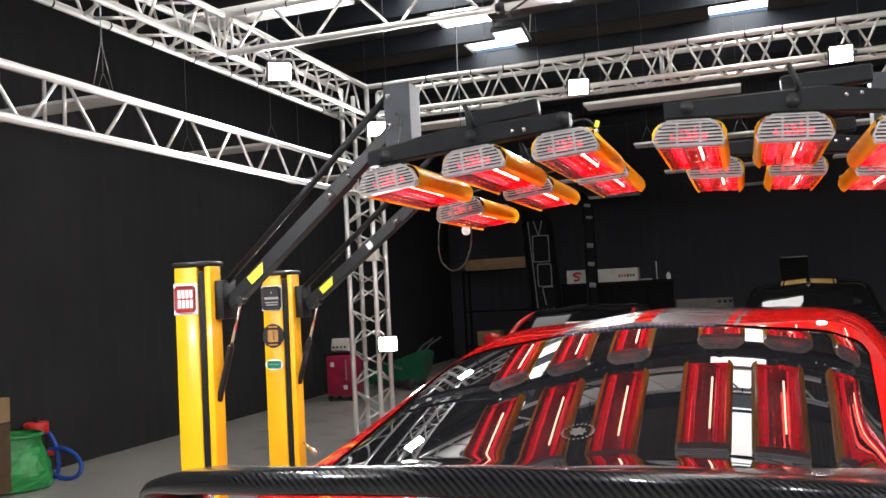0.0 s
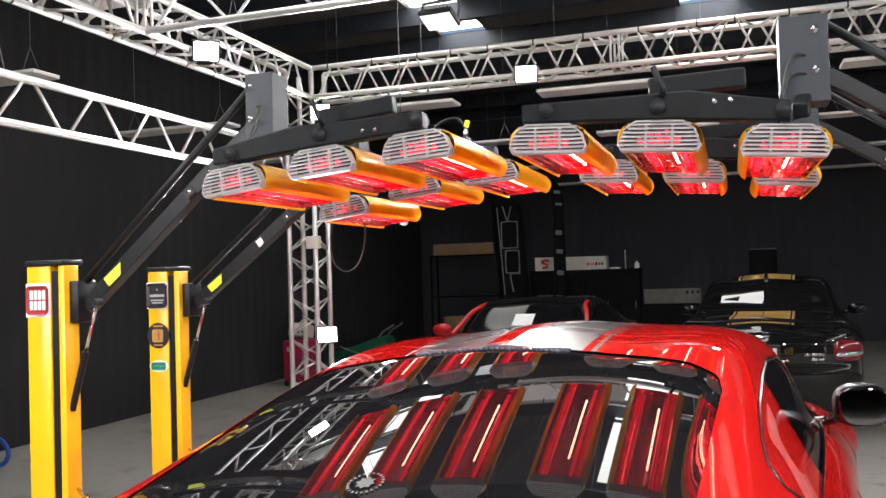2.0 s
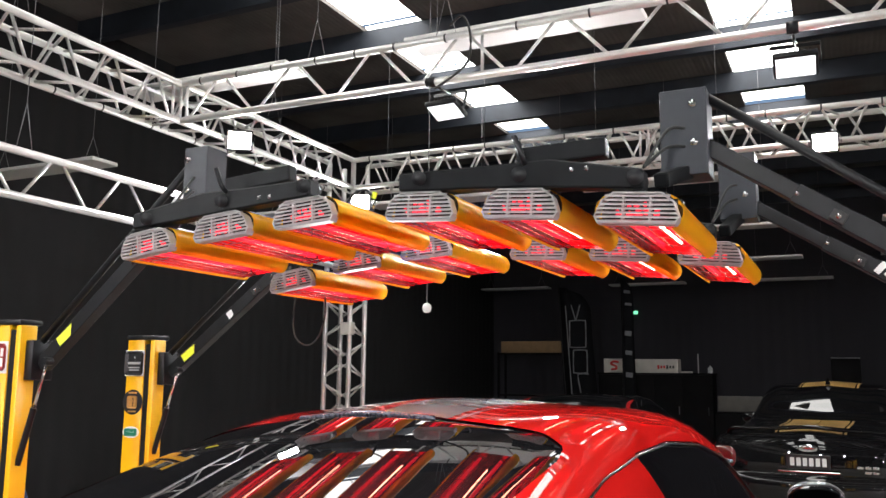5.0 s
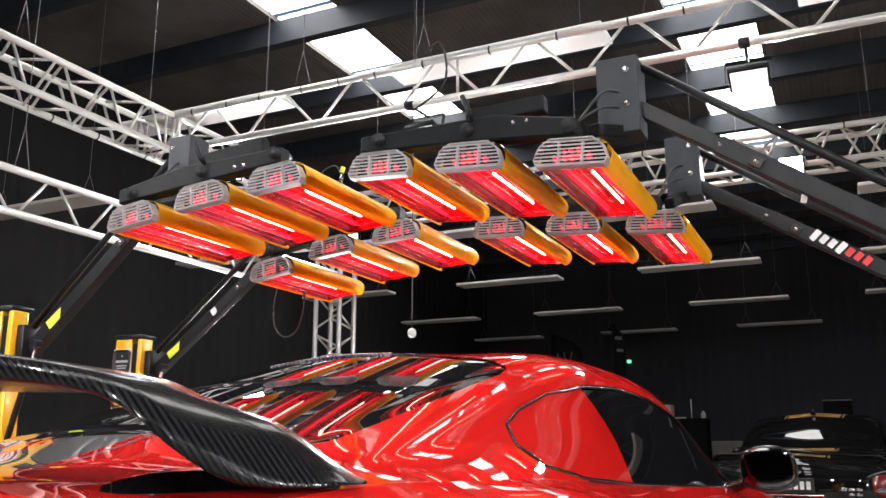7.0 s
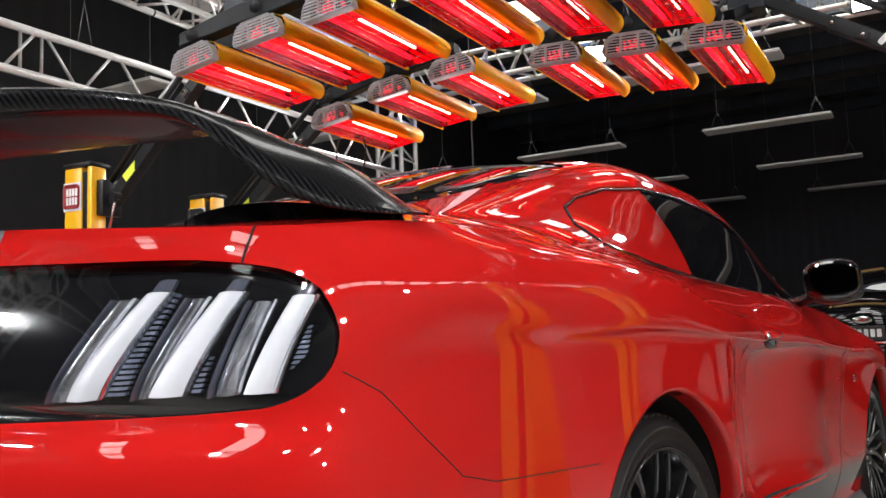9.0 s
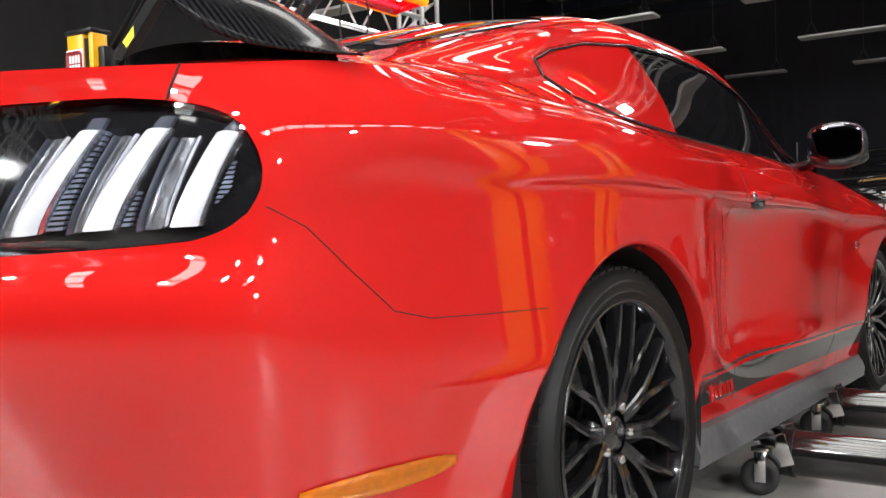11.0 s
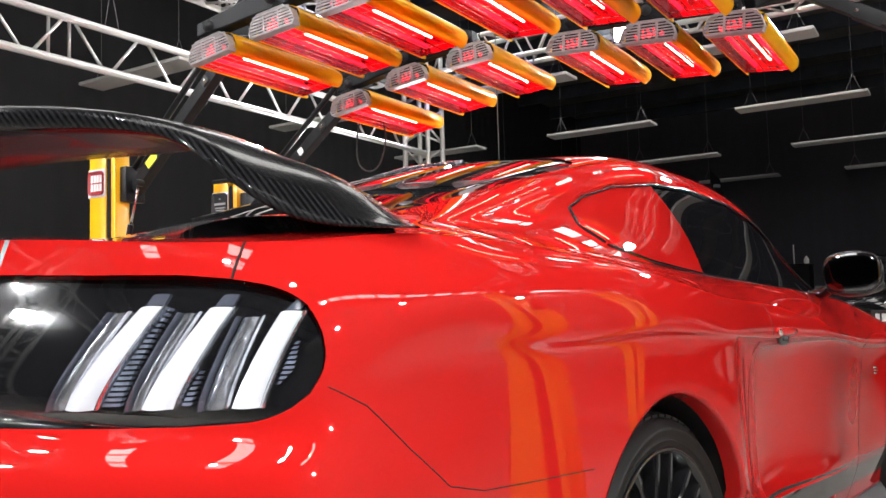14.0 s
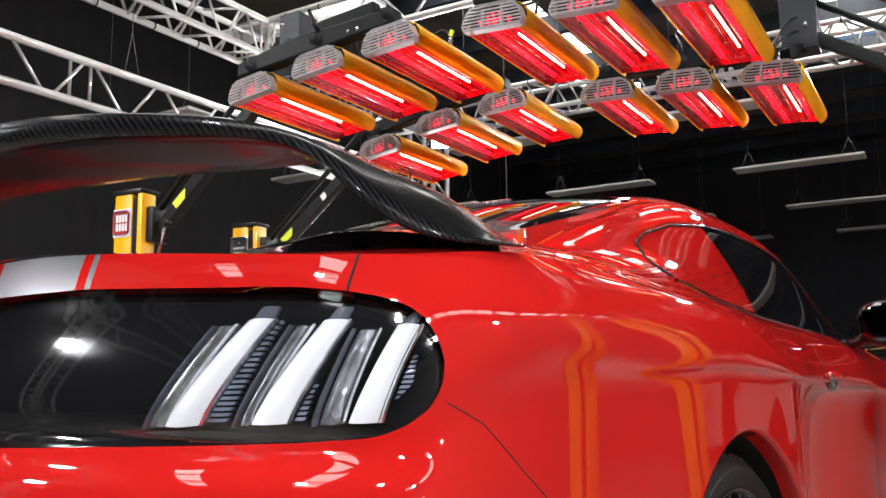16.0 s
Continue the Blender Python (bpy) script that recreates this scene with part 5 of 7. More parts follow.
LIGHTS = (
    # white bar: bottom and top ends across, heights; silvered strip beside it; end of the ribs
    ((0.497, 0.558, 0.622, 0.660, 0.752, 0.897), (0.458, 0.492, 0.570, 0.596), (0.616, 0.688)),
    ((0.642, 0.690, 0.731, 0.762, 0.752, 0.891), (0.620, 0.640, 0.692, 0.712), (0.728, 0.774)),
    ((0.768, 0.800, 0.820, 0.842, 0.751, 0.882), (0.732, 0.756, 0.776, 0.796), (0.846, 0.862)),
)
for sx in (1, -1):
    for (b0, b1, t0, t1, zb, zt), (c0, c1, d0, d1), (r0, r1) in LIGHTS:
        bar("light_bar", b0, b1, t0, t1, zb, zt, 0.004, 0.014, M_LENSWHITE, "milky white slanting tail light bar", sx, nx=7, bulge=0.007)
        bar("bar_cap", t0 + 0.004, t1 - 0.002, t0 + 0.014, t1 + 0.004, zt + 0.003, zt + 0.020, -0.001, 0.010, M_LENSDARK, "smoked cap over the light bar", sx, nx=3, nz=2)
        bar("bar_rim", b1 + 0.001, b1 + 0.006, t1 + 0.001, t1 + 0.005, zb, zt, 0.007, 0.014, M_LENSEDGE, "clear edge of the light bar", sx, nx=2, bulge=0.002)
        # silvered strip beside each bar, with a thin bright fillet and dark flanks
        bar("chrome_strip", c0, c1, d0, d1, zb - 0.002, zt - 0.006, -0.002, 0.012, M_LENSCLEAR, "clear silvered strip", sx, nx=4, bulge=0.006)
        bar("strip_fillet", c1 + 0.003, c1 + 0.007, d1 + 0.003, d1 + 0.007, zb, zt - 0.004, 0.002, 0.012, M_LENSEDGE, "", sx, nx=2, bulge=0.002)
        bar("lens_edge", c0 - 0.012, c0 - 0.004, d0 - 0.010, d0 - 0.004, zb - 0.004, zt - 0.004, 0.001, 0.012, M_LENSDARK, "", sx, nx=2)
        for i in range(19):
            v = 0.02 + i * 0.052
            xa = b1 * (1 - v) + t1 * v + 0.009
            xb = r0 * (1 - v) + r1 * v - 0.016
            z = zb + (zt - zb) * v
            if r0 > 0.84:
                xb = min(xb, 0.852 - abs(z - 0.82) * 0.75)
            if xb > xa + 0.004:
                bar("rib", xa, xb, xa + 0.003, xb + 0.003, z, z + 0.0044, -0.001, 0.008, M_LENSRIB, "", sx, nx=2, nz=1, bulge=0.002)
# clear outer lens over the tail
def clear_lens():
    m = bpy.data.materials.new("clear_outer_lens")
    m.use_nodes = True
    nt = m.node_tree
    nt.nodes.remove(nt.nodes["Principled BSDF"])
    mix = nt.nodes.new("ShaderNodeMixShader")
    fr = nt.nodes.new("ShaderNodeFresnel")
    fr.inputs["IOR"].default_value = 1.55
    gl = nt.nodes.new("ShaderNodeBsdfGlossy")
    gl.inputs["Roughness"].default_value = 0.02
    tr = nt.nodes.new("ShaderNodeBsdfTransparent")
    tr.inputs["Color"].default_value = (0.985, 0.985, 0.99, 1)
    nt.links.new(fr.outputs[0], mix.inputs[0])
    nt.links.new(tr.outputs[0], mix.inputs[1])
    nt.links.new(gl.outputs[0], mix.inputs[2])
    nt.links.new(mix.outputs[0], nt.nodes["Material Output"].inputs[0])
    return m


lens_cover = skin_part("lens_cover", P, tail_faces, clear_lens(), tail, "clear glossy outer lens", shift=(0.020 - sunk(P[:, 2]))[:, None] * NL)
lens_cover.visible_shadow = False
# amber reflectors low on the bumper corners
for sx in (1, -1):
    bm = bmesh.new()
    yz = []
    for y in np.linspace(-0.93, -0.62, 12):
        hgt = 0.020 * math.sqrt(max(0.05, 1 - ((y + 0.775) / 0.17) ** 2))
        yz.extend((y, 0.352 + dz * hgt) for dz in (-1, 0, 1))
    p = lower.find((1, 2), yz, starts(P, S, W, (1, 2), yz, P[:, 0] > 0.3))
    vs = [bm.verts.new((sx * (x + 0.004), y, z)) for x, y, z in lower.at(p[:, 0], p[:, 1]).tolist()]
    rows = [vs[i:i + 3] for i in range(0, len(vs), 3)]
    for a, b in zip(rows, rows[1:]):
        for i in range(2):
            bm.faces.new((a[i], a[i + 1], b[i + 1], b[i]))
    bmesh.ops.solidify(bm, geom=bm.faces[:], thickness=0.006)
    part("side_reflector", bm, M_AMBERLENS, car, "amber side reflector")


# ---- carbon wing ----
WING = [
    # trailing edge, leading edge, thickness
    ((0.000, -1.366, 1.219), (0.000, -1.165, 1.168), 0.022), ((0.300, -1.334, 1.206), (0.320, -1.090, 1.166), 0.022),
    ((0.543, -1.263, 1.181), (0.560, -1.010, 1.158), 0.024), ((0.715, -1.170, 1.140), (0.672, -0.992, 1.154), 0.026),
    ((0.776, -1.112, 1.082), (0.732, -0.955, 1.131), 0.026), ((0.802, -1.060, 1.040), (0.788, -0.874, 1.098), 0.024),
    ((0.834, -0.975, 1.010), (0.836, -0.813, 1.047), 0.018), ((0.885, -0.812, 1.014), (0.876, -0.785, 1.017), 0.004),
]
T = np.array([w[0] for w in WING])
Lw = np.array([w[1] for w in WING])
K = np.arange(len(WING), dtype=float)
q = np.linspace(0, K[-1], 60)


def through_knots(v, q):
    i, t, h, m = hermite(K, v, q)
    return h_eval(v, m, i, t, h)


TT, LL = through_knots(T, q), through_knots(Lw, q)
TH = np.interp(q, K, [w[2] for w in WING])
bm = bmesh.new()
# along the chord, off it, and the drop of the blunt rear face
sect = [(0.0, 0.0, 0), (0.06, 0.35, 0), (0.25, 0.5, 0), (0.55, 0.55, 0), (0.85, 0.42, 0), (1.0, 0.0, 0), (0.85, -0.5, 0.1), (0.5, -0.55, 0.36), (0.2, -0.3, 0.75), (0.05, -0.1, 1.0), (0.015, 0.0, 0.9), (0.0, 0.0, 0.45)]
DROP = np.interp(q, K, [0.036, 0.034, 0.026, 0.010, 0, 0, 0, 0])
rows = []
for sgn in (-1, 1):
    order = range(len(q) - 1, 0, -1) if sgn < 0 else range(len(q))
    for i in order:
        a, b, th = TT[i], LL[i], TH[i]
        nxt = TT[min(i + 1, len(q) - 1)] - TT[max(i - 1, 0)]
        nn = np.cross(nxt, b - a)
        nn /= np.linalg.norm(nn) + 1e-9
        if nn[2] < 0:
            nn = -nn
        row = []
        for c, hgt, drop in sect:
            p = a + (b - a) * c + nn * hgt * th
            row.append(bm.verts.new((sgn * p[0], p[1], p[2] - drop * DROP[i])))
        rows.append(row)
for a, b in zip(rows, rows[1:]):
    for k in range(len(sect)):
        bm.faces.new((a[k], a[(k + 1) % len(sect)], b[(k + 1) % len(sect)], b[k]))
bmesh.ops.remove_doubles(bm, verts=bm.verts, dist=0.0005)
bmesh.ops.recalc_face_normals(bm, faces=bm.faces)
part("rear_wing", bm, M_CARBON, car, "raised carbon fibre rear wing")
# its foot on the deck
for sx in (1, -1):
    bm = bmesh.new()
    rows = []
    for k in range(14):
        t = k / 13
        x = 0.60 + 0.25 * t
        yr, yf = -1.045 + 0.21 * t ** 1.7, -0.88 + 0.07 * t
        zt = 1.018 + 0.020 * math.sin(math.pi * min(1, t)) ** 0.8
        row = [(x, yr, 0.990), (x, yr + 0.004, zt - 0.004), (x, yr + 0.02, zt), (x, yf - 0.02, zt + 0.012), (x, yf, 1.0)]
        rows.append([bm.verts.new((sx * a, b, c)) for a, b, c in row])
    for a, b in zip(rows, rows[1:]):
        for k in range(4):
            bm.faces.new((a[k], a[k + 1], b[k + 1], b[k]))
    bm.faces.new(rows[0])
    bm.faces.new(rows[-1])
    bmesh.ops.recalc_face_normals(bm, faces=bm.faces)
    sharp(part("wing_foot", bm, M_GLOSSBLACK, car, "gloss black foot under the wing"), 50)


# ---- wheels ----
def wheel(parent, cx, cy, cz, sx, width, size):
    hub = part("wheel", lathe(bmesh.new(), [(0.0, 0.0), (0.034, 0.0), (0.036, -0.008), (0.06, -0.012), (0.075, -0.03), (0.075, -0.06)], 28), M_RIM, parent, "gloss black multi-spoke alloy wheel")
    hub.matrix_basis = pose(sx * (cx - 0.045), cy, cz, 0, 90 * sx, 0) @ pose(0, 0, 0, 0, 0, 12) @ Matrix.Diagonal((size, size, 1, 1))
    bm = bmesh.new()
    w = width
    lathe(bm, [(0.266, 0.036), (0.274, 0.034), (0.281, 0.040), (0.284, 0.0395), (0.286, 0.0435), (0.289, 0.0440), (0.291, 0.0415), (0.300, 0.049), (0.306, 0.0478), (0.308, 0.0500), (0.313, 0.0490), (0.315, 0.0455), (0.322, 0.040), (0.330, 0.030), (0.3385, 0.008), (0.342, -0.02), (0.343, -0.06), (0.343, -w + 0.06), (0.338, -w + 0.02), (0.318, -w - 0.01), (0.25, -w)], 72)
    tyre = part("tyre", bm, M_TYRE, hub, "black road tyre")
    bm = bmesh.new()
    for k in range(64):
        a = 2 * math.pi * k / 64
        for h0, h1, r in ((0.026, -0.030, 0.3425), (-0.038, -0.085, 0.3445), (-0.093, -0.150, 0.3445), (-0.158, -0.21, 0.3435)):
            mm = Matrix.Rotation(a + (0.02 if h0 < 0 else 0), 4, "Z") @ pose(r, 0, (h0 + h1) / 2, 0, -14 if h0 > 0 else 0, 0)
            box(bm, 0.006, 0.025, h0 - h1, mm)
    part("tread", bm, M_TYRE, hub, "", smooth=False)
    bm = bmesh.new()
    lathe(bm, [(0.272, 0.030), (0.276, 0.040), (0.271, 0.044), (0.265, 0.037), (0.260, 0.018), (0.250, -0.02), (0.244, -0.10), (0.248, -0.20)], 72)
    part("rim", bm, M_RIM, hub, "gloss black rim with a bright edge")
    # split spokes
    one = None
    for k in range(10):
        if one is None:
            bm = bmesh.new()
            for side in (-1, 1):
                pts = [(0.045, side * 0.005, 0.000), (0.095, side * 0.007, 0.013), (0.135, side * 0.011, 0.020), (0.190, side * 0.029, 0.026), (0.232, side * 0.044, 0.029), (0.266, side * 0.055, 0.030)]
                rows = []
                for i, (r, o, h) in enumerate(pts):
                    half = 0.0105 - 0.0007 * i
                    rows.append([bm.verts.new((r, o + a * half, h - dz)) for a, dz in ((-1, 0.004), (-0.55, 0.0), (0.55, 0.0), (1, 0.004), (1.0, 0.035), (-1.0, 0.035))])
                for a, b in zip(rows, rows[1:]):
                    for j in range(6):
                        bm.faces.new((a[j], a[(j + 1) % 6], b[(j + 1) % 6], b[j]))
            bmesh.ops.recalc_face_normals(bm, faces=bm.faces)
            ob = sharp(part("spoke", bm, M_RIM, hub), 40)
            one = ob.data
        else:
            ob = new("spoke", one)
            ob.parent = hub
        ob.matrix_basis = Matrix.Rotation(2 * math.pi * k / 10, 4, "Z")
    nut = None
    for k in range(5):
        if nut is None:
            ob = part("wheel_nut", lathe(bmesh.new(), [(0.0, 0.016), (0.008, 0.016), (0.0115, 0.010), (0.0115, -0.01)], 8), M_CHROME, hub, "chrome wheel nut")
            nut = ob.data
        else:
            ob = new("wheel_nut", nut)
            ob.parent = hub
        ob.matrix_basis = pose(0.056 * math.cos(k * 1.2566), 0.056 * math.sin(k * 1.2566), -0.004)
    bm = bmesh.new()
    lathe(bm, [(0.06, -0.075), (0.17, -0.075), (0.175, -0.085), (0.175, -0.10), (0.06, -0.10)], 40)
    part("brake_disc", bm, mat("dark_brake_disc", (0.05, 0.05, 0.05), 0.35, 0.9) if "dark_brake_disc" not in bpy.data.materials else bpy.data.materials["dark_brake_disc"], hub, "dark steel brake disc")
    return hub


for sx in (1, -1):
    wheel(car, 0.900, 0.046, 0.270 if sx > 0 else 0.332, sx, 0.26, 1.15)
    wheel(car, 0.883, 2.72, 0.335 if sx > 0 else 0.397, sx, 0.24, 1.03)


# ---- door mirrors, handle, badge ----
def blob(bm, c, r, power=2.6, seg=20, rings=12, m=None):
    """A rounded box-like solid."""
    vs = []
    for i in range(rings + 1):
        th = math.pi * i / rings
        row = []
        for k in range(seg):
            ph = 2 * math.pi * k / seg
            x, y, z = math.sin(th) * math.cos(ph), math.sin(th) * math.sin(ph), math.cos(th)
            f = (abs(x) ** power + abs(y) ** power + abs(z) ** power) ** (-1 / power)
            row.append(bm.verts.new((m or Matrix()) @ Vector((c[0] + r[0] * x * f, c[1] + r[1] * y * f, c[2] + r[2] * z * f))))
        vs.append(row)
    for a, b in zip(vs, vs[1:]):
        for k in range(seg):
            bm.faces.new((a[k], b[k], b[(k + 1) % seg], a[(k + 1) % seg]))
    bmesh.ops.remove_doubles(bm, verts=bm.verts, dist=1e-5)
    return bm


for sx in (1, -1):
    bm = blob(bmesh.new(), (0, 0, 0), (0.104, 0.072, 0.088), 2.6)
    mir = part("door_mirror", bm, M_SATINBLACK, car, "black door mirror")
    mir.matrix_basis = pose(sx * 0.968, 1.72, 1.069, 0, 0, 8 * sx)
    bm = blob(bmesh.new(), (0, 0, 0), (0.104, 0.064, 0.036), 2.4)
    o = part("mirror_shell", bm, M_SATINBLACK, mir)
    o.matrix_basis = pose(0, 0.014, -0.047)
    bm = blob(bmesh.new(), (0, 0, 0), (0.098, 0.006, 0.074), 3.0)
    o = part("mirror_glass", bm, mat("mirror_glass", (0.17, 0.17, 0.18), 0.02, 1.0, vary=0, rough_vary=0) if "mirror_glass" not in bpy.data.materials else bpy.data.materials["mirror_glass"], mir, "mirror glass")
    o.matrix_basis = pose(0, -0.070, 0.002)
    bm = bmesh.new()
    ring = [(0.100 * math.copysign(abs(math.cos(a)) ** 0.66, math.cos(a)), 0, 0.077 * math.copysign(abs(math.sin(a)) ** 0.66, math.sin(a))) for a in np.linspace(0, 2 * math.pi, 41).tolist()]
    sweep(bm, ring, 0.0022, 6)
    o = part("mirror_rim", bm, M_TRIM, mir, "thin bright mirror rim")
    o.matrix_basis = pose(0, -0.071, 0.002)
    bm = bmesh.new()
    sweep(bm, [(-0.075 * sx, 0.02, -0.045), (-0.13 * sx, 0.03, -0.066), (-0.22 * sx, 0.035, -0.075)], 0.022, 10)
    part("mirror_stalk", bm, M_GLOSSBLACK, mir)
    bm = blob(bmesh.new(), (0, 0, 0), (0.020, 0.105, 0.015), 2.4)
    h = part("door_handle", bm, M_REDPLAIN, car, "red painted door handle")
    # raised black blob in place of the shade in the handle's hollow
    q = part("handle_shade", blob(bmesh.new(), (0, 0, 0), (0.008, 0.062, 0.024), 2.4), M_GLOSSBLACK, h, "black patch standing in for the shaded hollow under the handle")
    q.matrix_basis = pose(-sx * 0.009, 0.0, -0.020)
    q = part("lock_cap", blob(bmesh.new(), (0, 0, 0), (0.007, 0.012, 0.011), 2.2), M_CHROME, h, "small bright lock cap")
    q.matrix_basis = pose(sx * 0.010, -0.085, -0.004)
    h.matrix_basis = pose(sx * 0.942, 0.88, 0.850)
    bm = bmesh.new()
    for k, (dy, dz, l) in enumerate(((0, 0.012, 0.05), (0.012, 0.0, 0.07), (0.0, -0.012, 0.05))):
        box(bm, 0.006, l, 0.007, pose(0, dy, dz), 0.002, 1)
    b = part("fender_badge", bm, M_CHROME, car, "small chrome fender badge")
    b.matrix_basis = pose(sx * 0.934, 2.10, 0.690)
    # slanting bars of lettering on the sill decal
    for k in range(6):
        bm = bmesh.new()
        box(bm, 0.003, 0.020, 0.034 if k else 0.046, pose(0, 0, 0, 14, 0, 0))
        o = part("decal_letter", bm, M_REDPLAIN, car, "red slanting mark on the sill decal", smooth=False)
        o.matrix_basis = pose(sx * (0.9105 - 0.0005 * k), 0.50 + k * 0.032, 0.300)

# ---- wheeled bases of the lamp stands ----
def stand_base(pu, pv, reach, side):
    """Two thick legs on castors that run from a post under the car's flank."""
    s = 1 if side == "left" else -1
    root = thing("lamp_stand_base", pose(pu, pv, 0), "glossy black tubular stand leg on castor wheels", "stand base", "lamp arms")
    bm = bmesh.new()
    rod(bm, (0, 0, 0.115), (s * reach, 0, 0.115), 0.072, 28)
    sharp(part("leg_tube", bm, M_GLOSSLEG, root, "glossy black leg tube"))
    for x in (reach, reach - 0.02):
        bm = bmesh.new()
        rod(bm, (s * (x - 0.012), 0, 0.115), (s * (x + 0.002), 0, 0.115), 0.075 if x == reach else 0.077, 28)
        sharp(part("end_ring", bm, M_BLACKMETAL, root))
    for dy in (-0.075, 0.075):
        bm = bmesh.new()
        box(bm, 0.10, 0.012, 0.10, pose(s * (reach + 0.02), dy, 0.13, 0, s * 18, 0), 0.004)
        sharp(part("castor_plate", bm, M_CHROME, root, "bright steel castor plate"))
        w = part("castor_wheel", lathe(bmesh.new(), [(0.0, -0.014), (0.03, -0.014), (0.032, -0.018), (0.052, -0.018), (0.058, -0.010), (0.058, 0.010), (0.052, 0.018), (0.032, 0.018), (0.03, 0.014), (0.0, 0.014)], 28), M_RUBBER, root, "black castor wheel")
        w.matrix_basis = pose(s * (reach + 0.055), dy * 1.5, 0.06, 90, 0, 12)
        bm = bmesh.new()
        for e in (-0.021, 0.021):
            box(bm, 0.034, 0.003, 0.10, pose(0, e, 0.035, 0, 0, 0), 0.001, 1)
        box(bm, 0.05, 0.05, 0.004, pose(0, 0, 0.085))
        f = part("castor_fork", bm, M_CHROME, root, "steel castor fork")
        f.matrix_basis = pose(s * (reach + 0.055), dy * 1.5, 0.06, 0, 0, 12)
    return root


M_GLOSSLEG = mat("glossy_black_tube", (0.012, 0.012, 0.012), 0.12, vary=0.1, coat=0.8)
stand_base(2.03, 0.96, 0.96, "right")
stand_base(2.10, 1.69, 0.98, "right")
stand_base(-1.86, 0.96, 0.80, "left")
stand_base(-1.93, 1.72, 0.80, "left")


# ---- signs on the posts ----
def sign(post, name, material, w, h, z, label, bars, round_off=False):
    """A flat sign on the face of a post, with plain marks on it."""
    bm = bmesh.new()
    if round_off:
        out = [(w / 2 * math.cos(2 * math.pi * k / 32), h / 2 * math.sin(2 * math.pi * k / 32)) for k in range(32)]
        plate(bm, out, 0.003)
    else:
        box(bm, w, 0.003, h)
    o = part(name, bm, material, post, label, smooth=False)
    o.matrix_basis = pose(-0.030, -0.0845, z)
    for bx, bz, bw, bh, bmaterial in bars:
        bm = bmesh.new()
        box(bm, bw, 0.0016, bh, None, min(bw, bh) * 0.12, 1)
        q = part("sign_mark", bm, bmaterial, o, smooth=False)
        q.matrix_basis = pose(bx, -0.0022, bz)
    return o


M_DARKSIGN = mat("black_sign_print", (0.014, 0.014, 0.016), 0.35, vary=0.1)
M_GOLD = mat("tan_gold_print", (0.45, 0.24, 0.07), 0.4, vary=0.12, scale=60)
M_GREENPRINT = mat("dark_green_print", (0.03, 0.22, 0.13), 0.35, vary=0.1)
M_GREYPRINT = mat("grey_print", (0.35, 0.36, 0.37), 0.5, vary=0.1)
white_sq = sign(POST_A, "red_square_sign", M_WHITE, 0.108, 0.128, 1.645, "white-edged dark red square sign",
                [(0, 0, 0.092, 0.108, M_REDPRINT)])
for row, zz, hs in ((0, 0.020, 0.034), (1, -0.020, 0.034)):
    for k in range(4):
        bm = bmesh.new()
        box(bm, 0.0135, 0.0016, hs, None, 0.0015, 1)
        q = part("sign_mark", bm, M_WHITE, white_sq, smooth=False)
        q.matrix_basis = pose(-0.028 + 0.0185 * k, -0.004, zz)
sign(POST_B, "dark_square_sign", M_WHITE, 0.112, 0.126, 1.635, "black square sign with small grey print", [(0, 0, 0.104, 0.118, M_DARKSIGN)])
for bx, bz, bw, bh in ((0, 0.028, 0.008, 0.008), (0, 0.0, 0.078, 0.012), (0, -0.022, 0.07, 0.006), (0, -0.034, 0.06, 0.006)):
    bm = bmesh.new()
    box(bm, bw, 0.0016, bh, None, 0.001, 1)
    q = part("sign_mark", bm, M_GREYPRINT, POST_B, smooth=False)
    q.matrix_basis = pose(-0.030 + bx, -0.0885, 1.635 + bz)
sign(POST_B, "round_sign", M_DARKSIGN, 0.118, 0.122, 1.445, "round black sign with a tan emblem",
     [(0, 0, 0.056, 0.062, M_GOLD), (0, 0.045, 0.05, 0.008, M_GOLD), (0, -0.045, 0.05, 0.008, M_GOLD), (0.004, 0.0, 0.010, 0.044, M_DARKSIGN)], True)
sign(POST_B, "oval_sign", M_WHITE, 0.100, 0.056, 1.300, "green oval sign with a white rim", [(0, 0, 0.074, 0.036, M_GREENPRINT), (0, 0.002, 0.056, 0.010, M_WHITE)], True)


def arm_marks(post, start_t, n_white, n_red, face):
    """Slanting bars of lettering along an arm."""
    arm = [o for o in post.children if o.name.startswith("lower_arm")][0]
    c = [arm.matrix_basis @ Vector(v.co) for v in arm.data.vertices]
    ends = sorted(c, key=lambda p: p.z)
    n = len(ends) // 3
    d = (sum(ends[-n:], Vector()) - sum(ends[:n], Vector())).normalized()
    ang = math.degrees(math.atan2(d.z, d.x))
    mid = sum((Vector(p) for p in c), Vector()) / len(c)
    for k in range(n_white + n_red):
        bm = bmesh.new()
        box(bm, 0.022, 0.0016, 0.046 if k in (0, 3) else 0.034, pose(0, 0, 0, 0, 12, 0), 0.002, 1)
        q = part("arm_mark", bm, M_WHITE if k < n_white else M_REDBRIGHT, post, "white mark on the arm" if k < n_white else "red mark on the arm", smooth=False)
        q.matrix_basis = Matrix.Translation(mid + d * (start_t - 0.033 * k) + Vector((0, face, 0))) @ pose(0, 0, 0, 0, -ang + 180, 0)


M_REDBRIGHT = mat("red_lettering", (0.65, 0.03, 0.03), 0.4)
arm_marks(POST_D, 0.24, 4, 3, -0.0262)
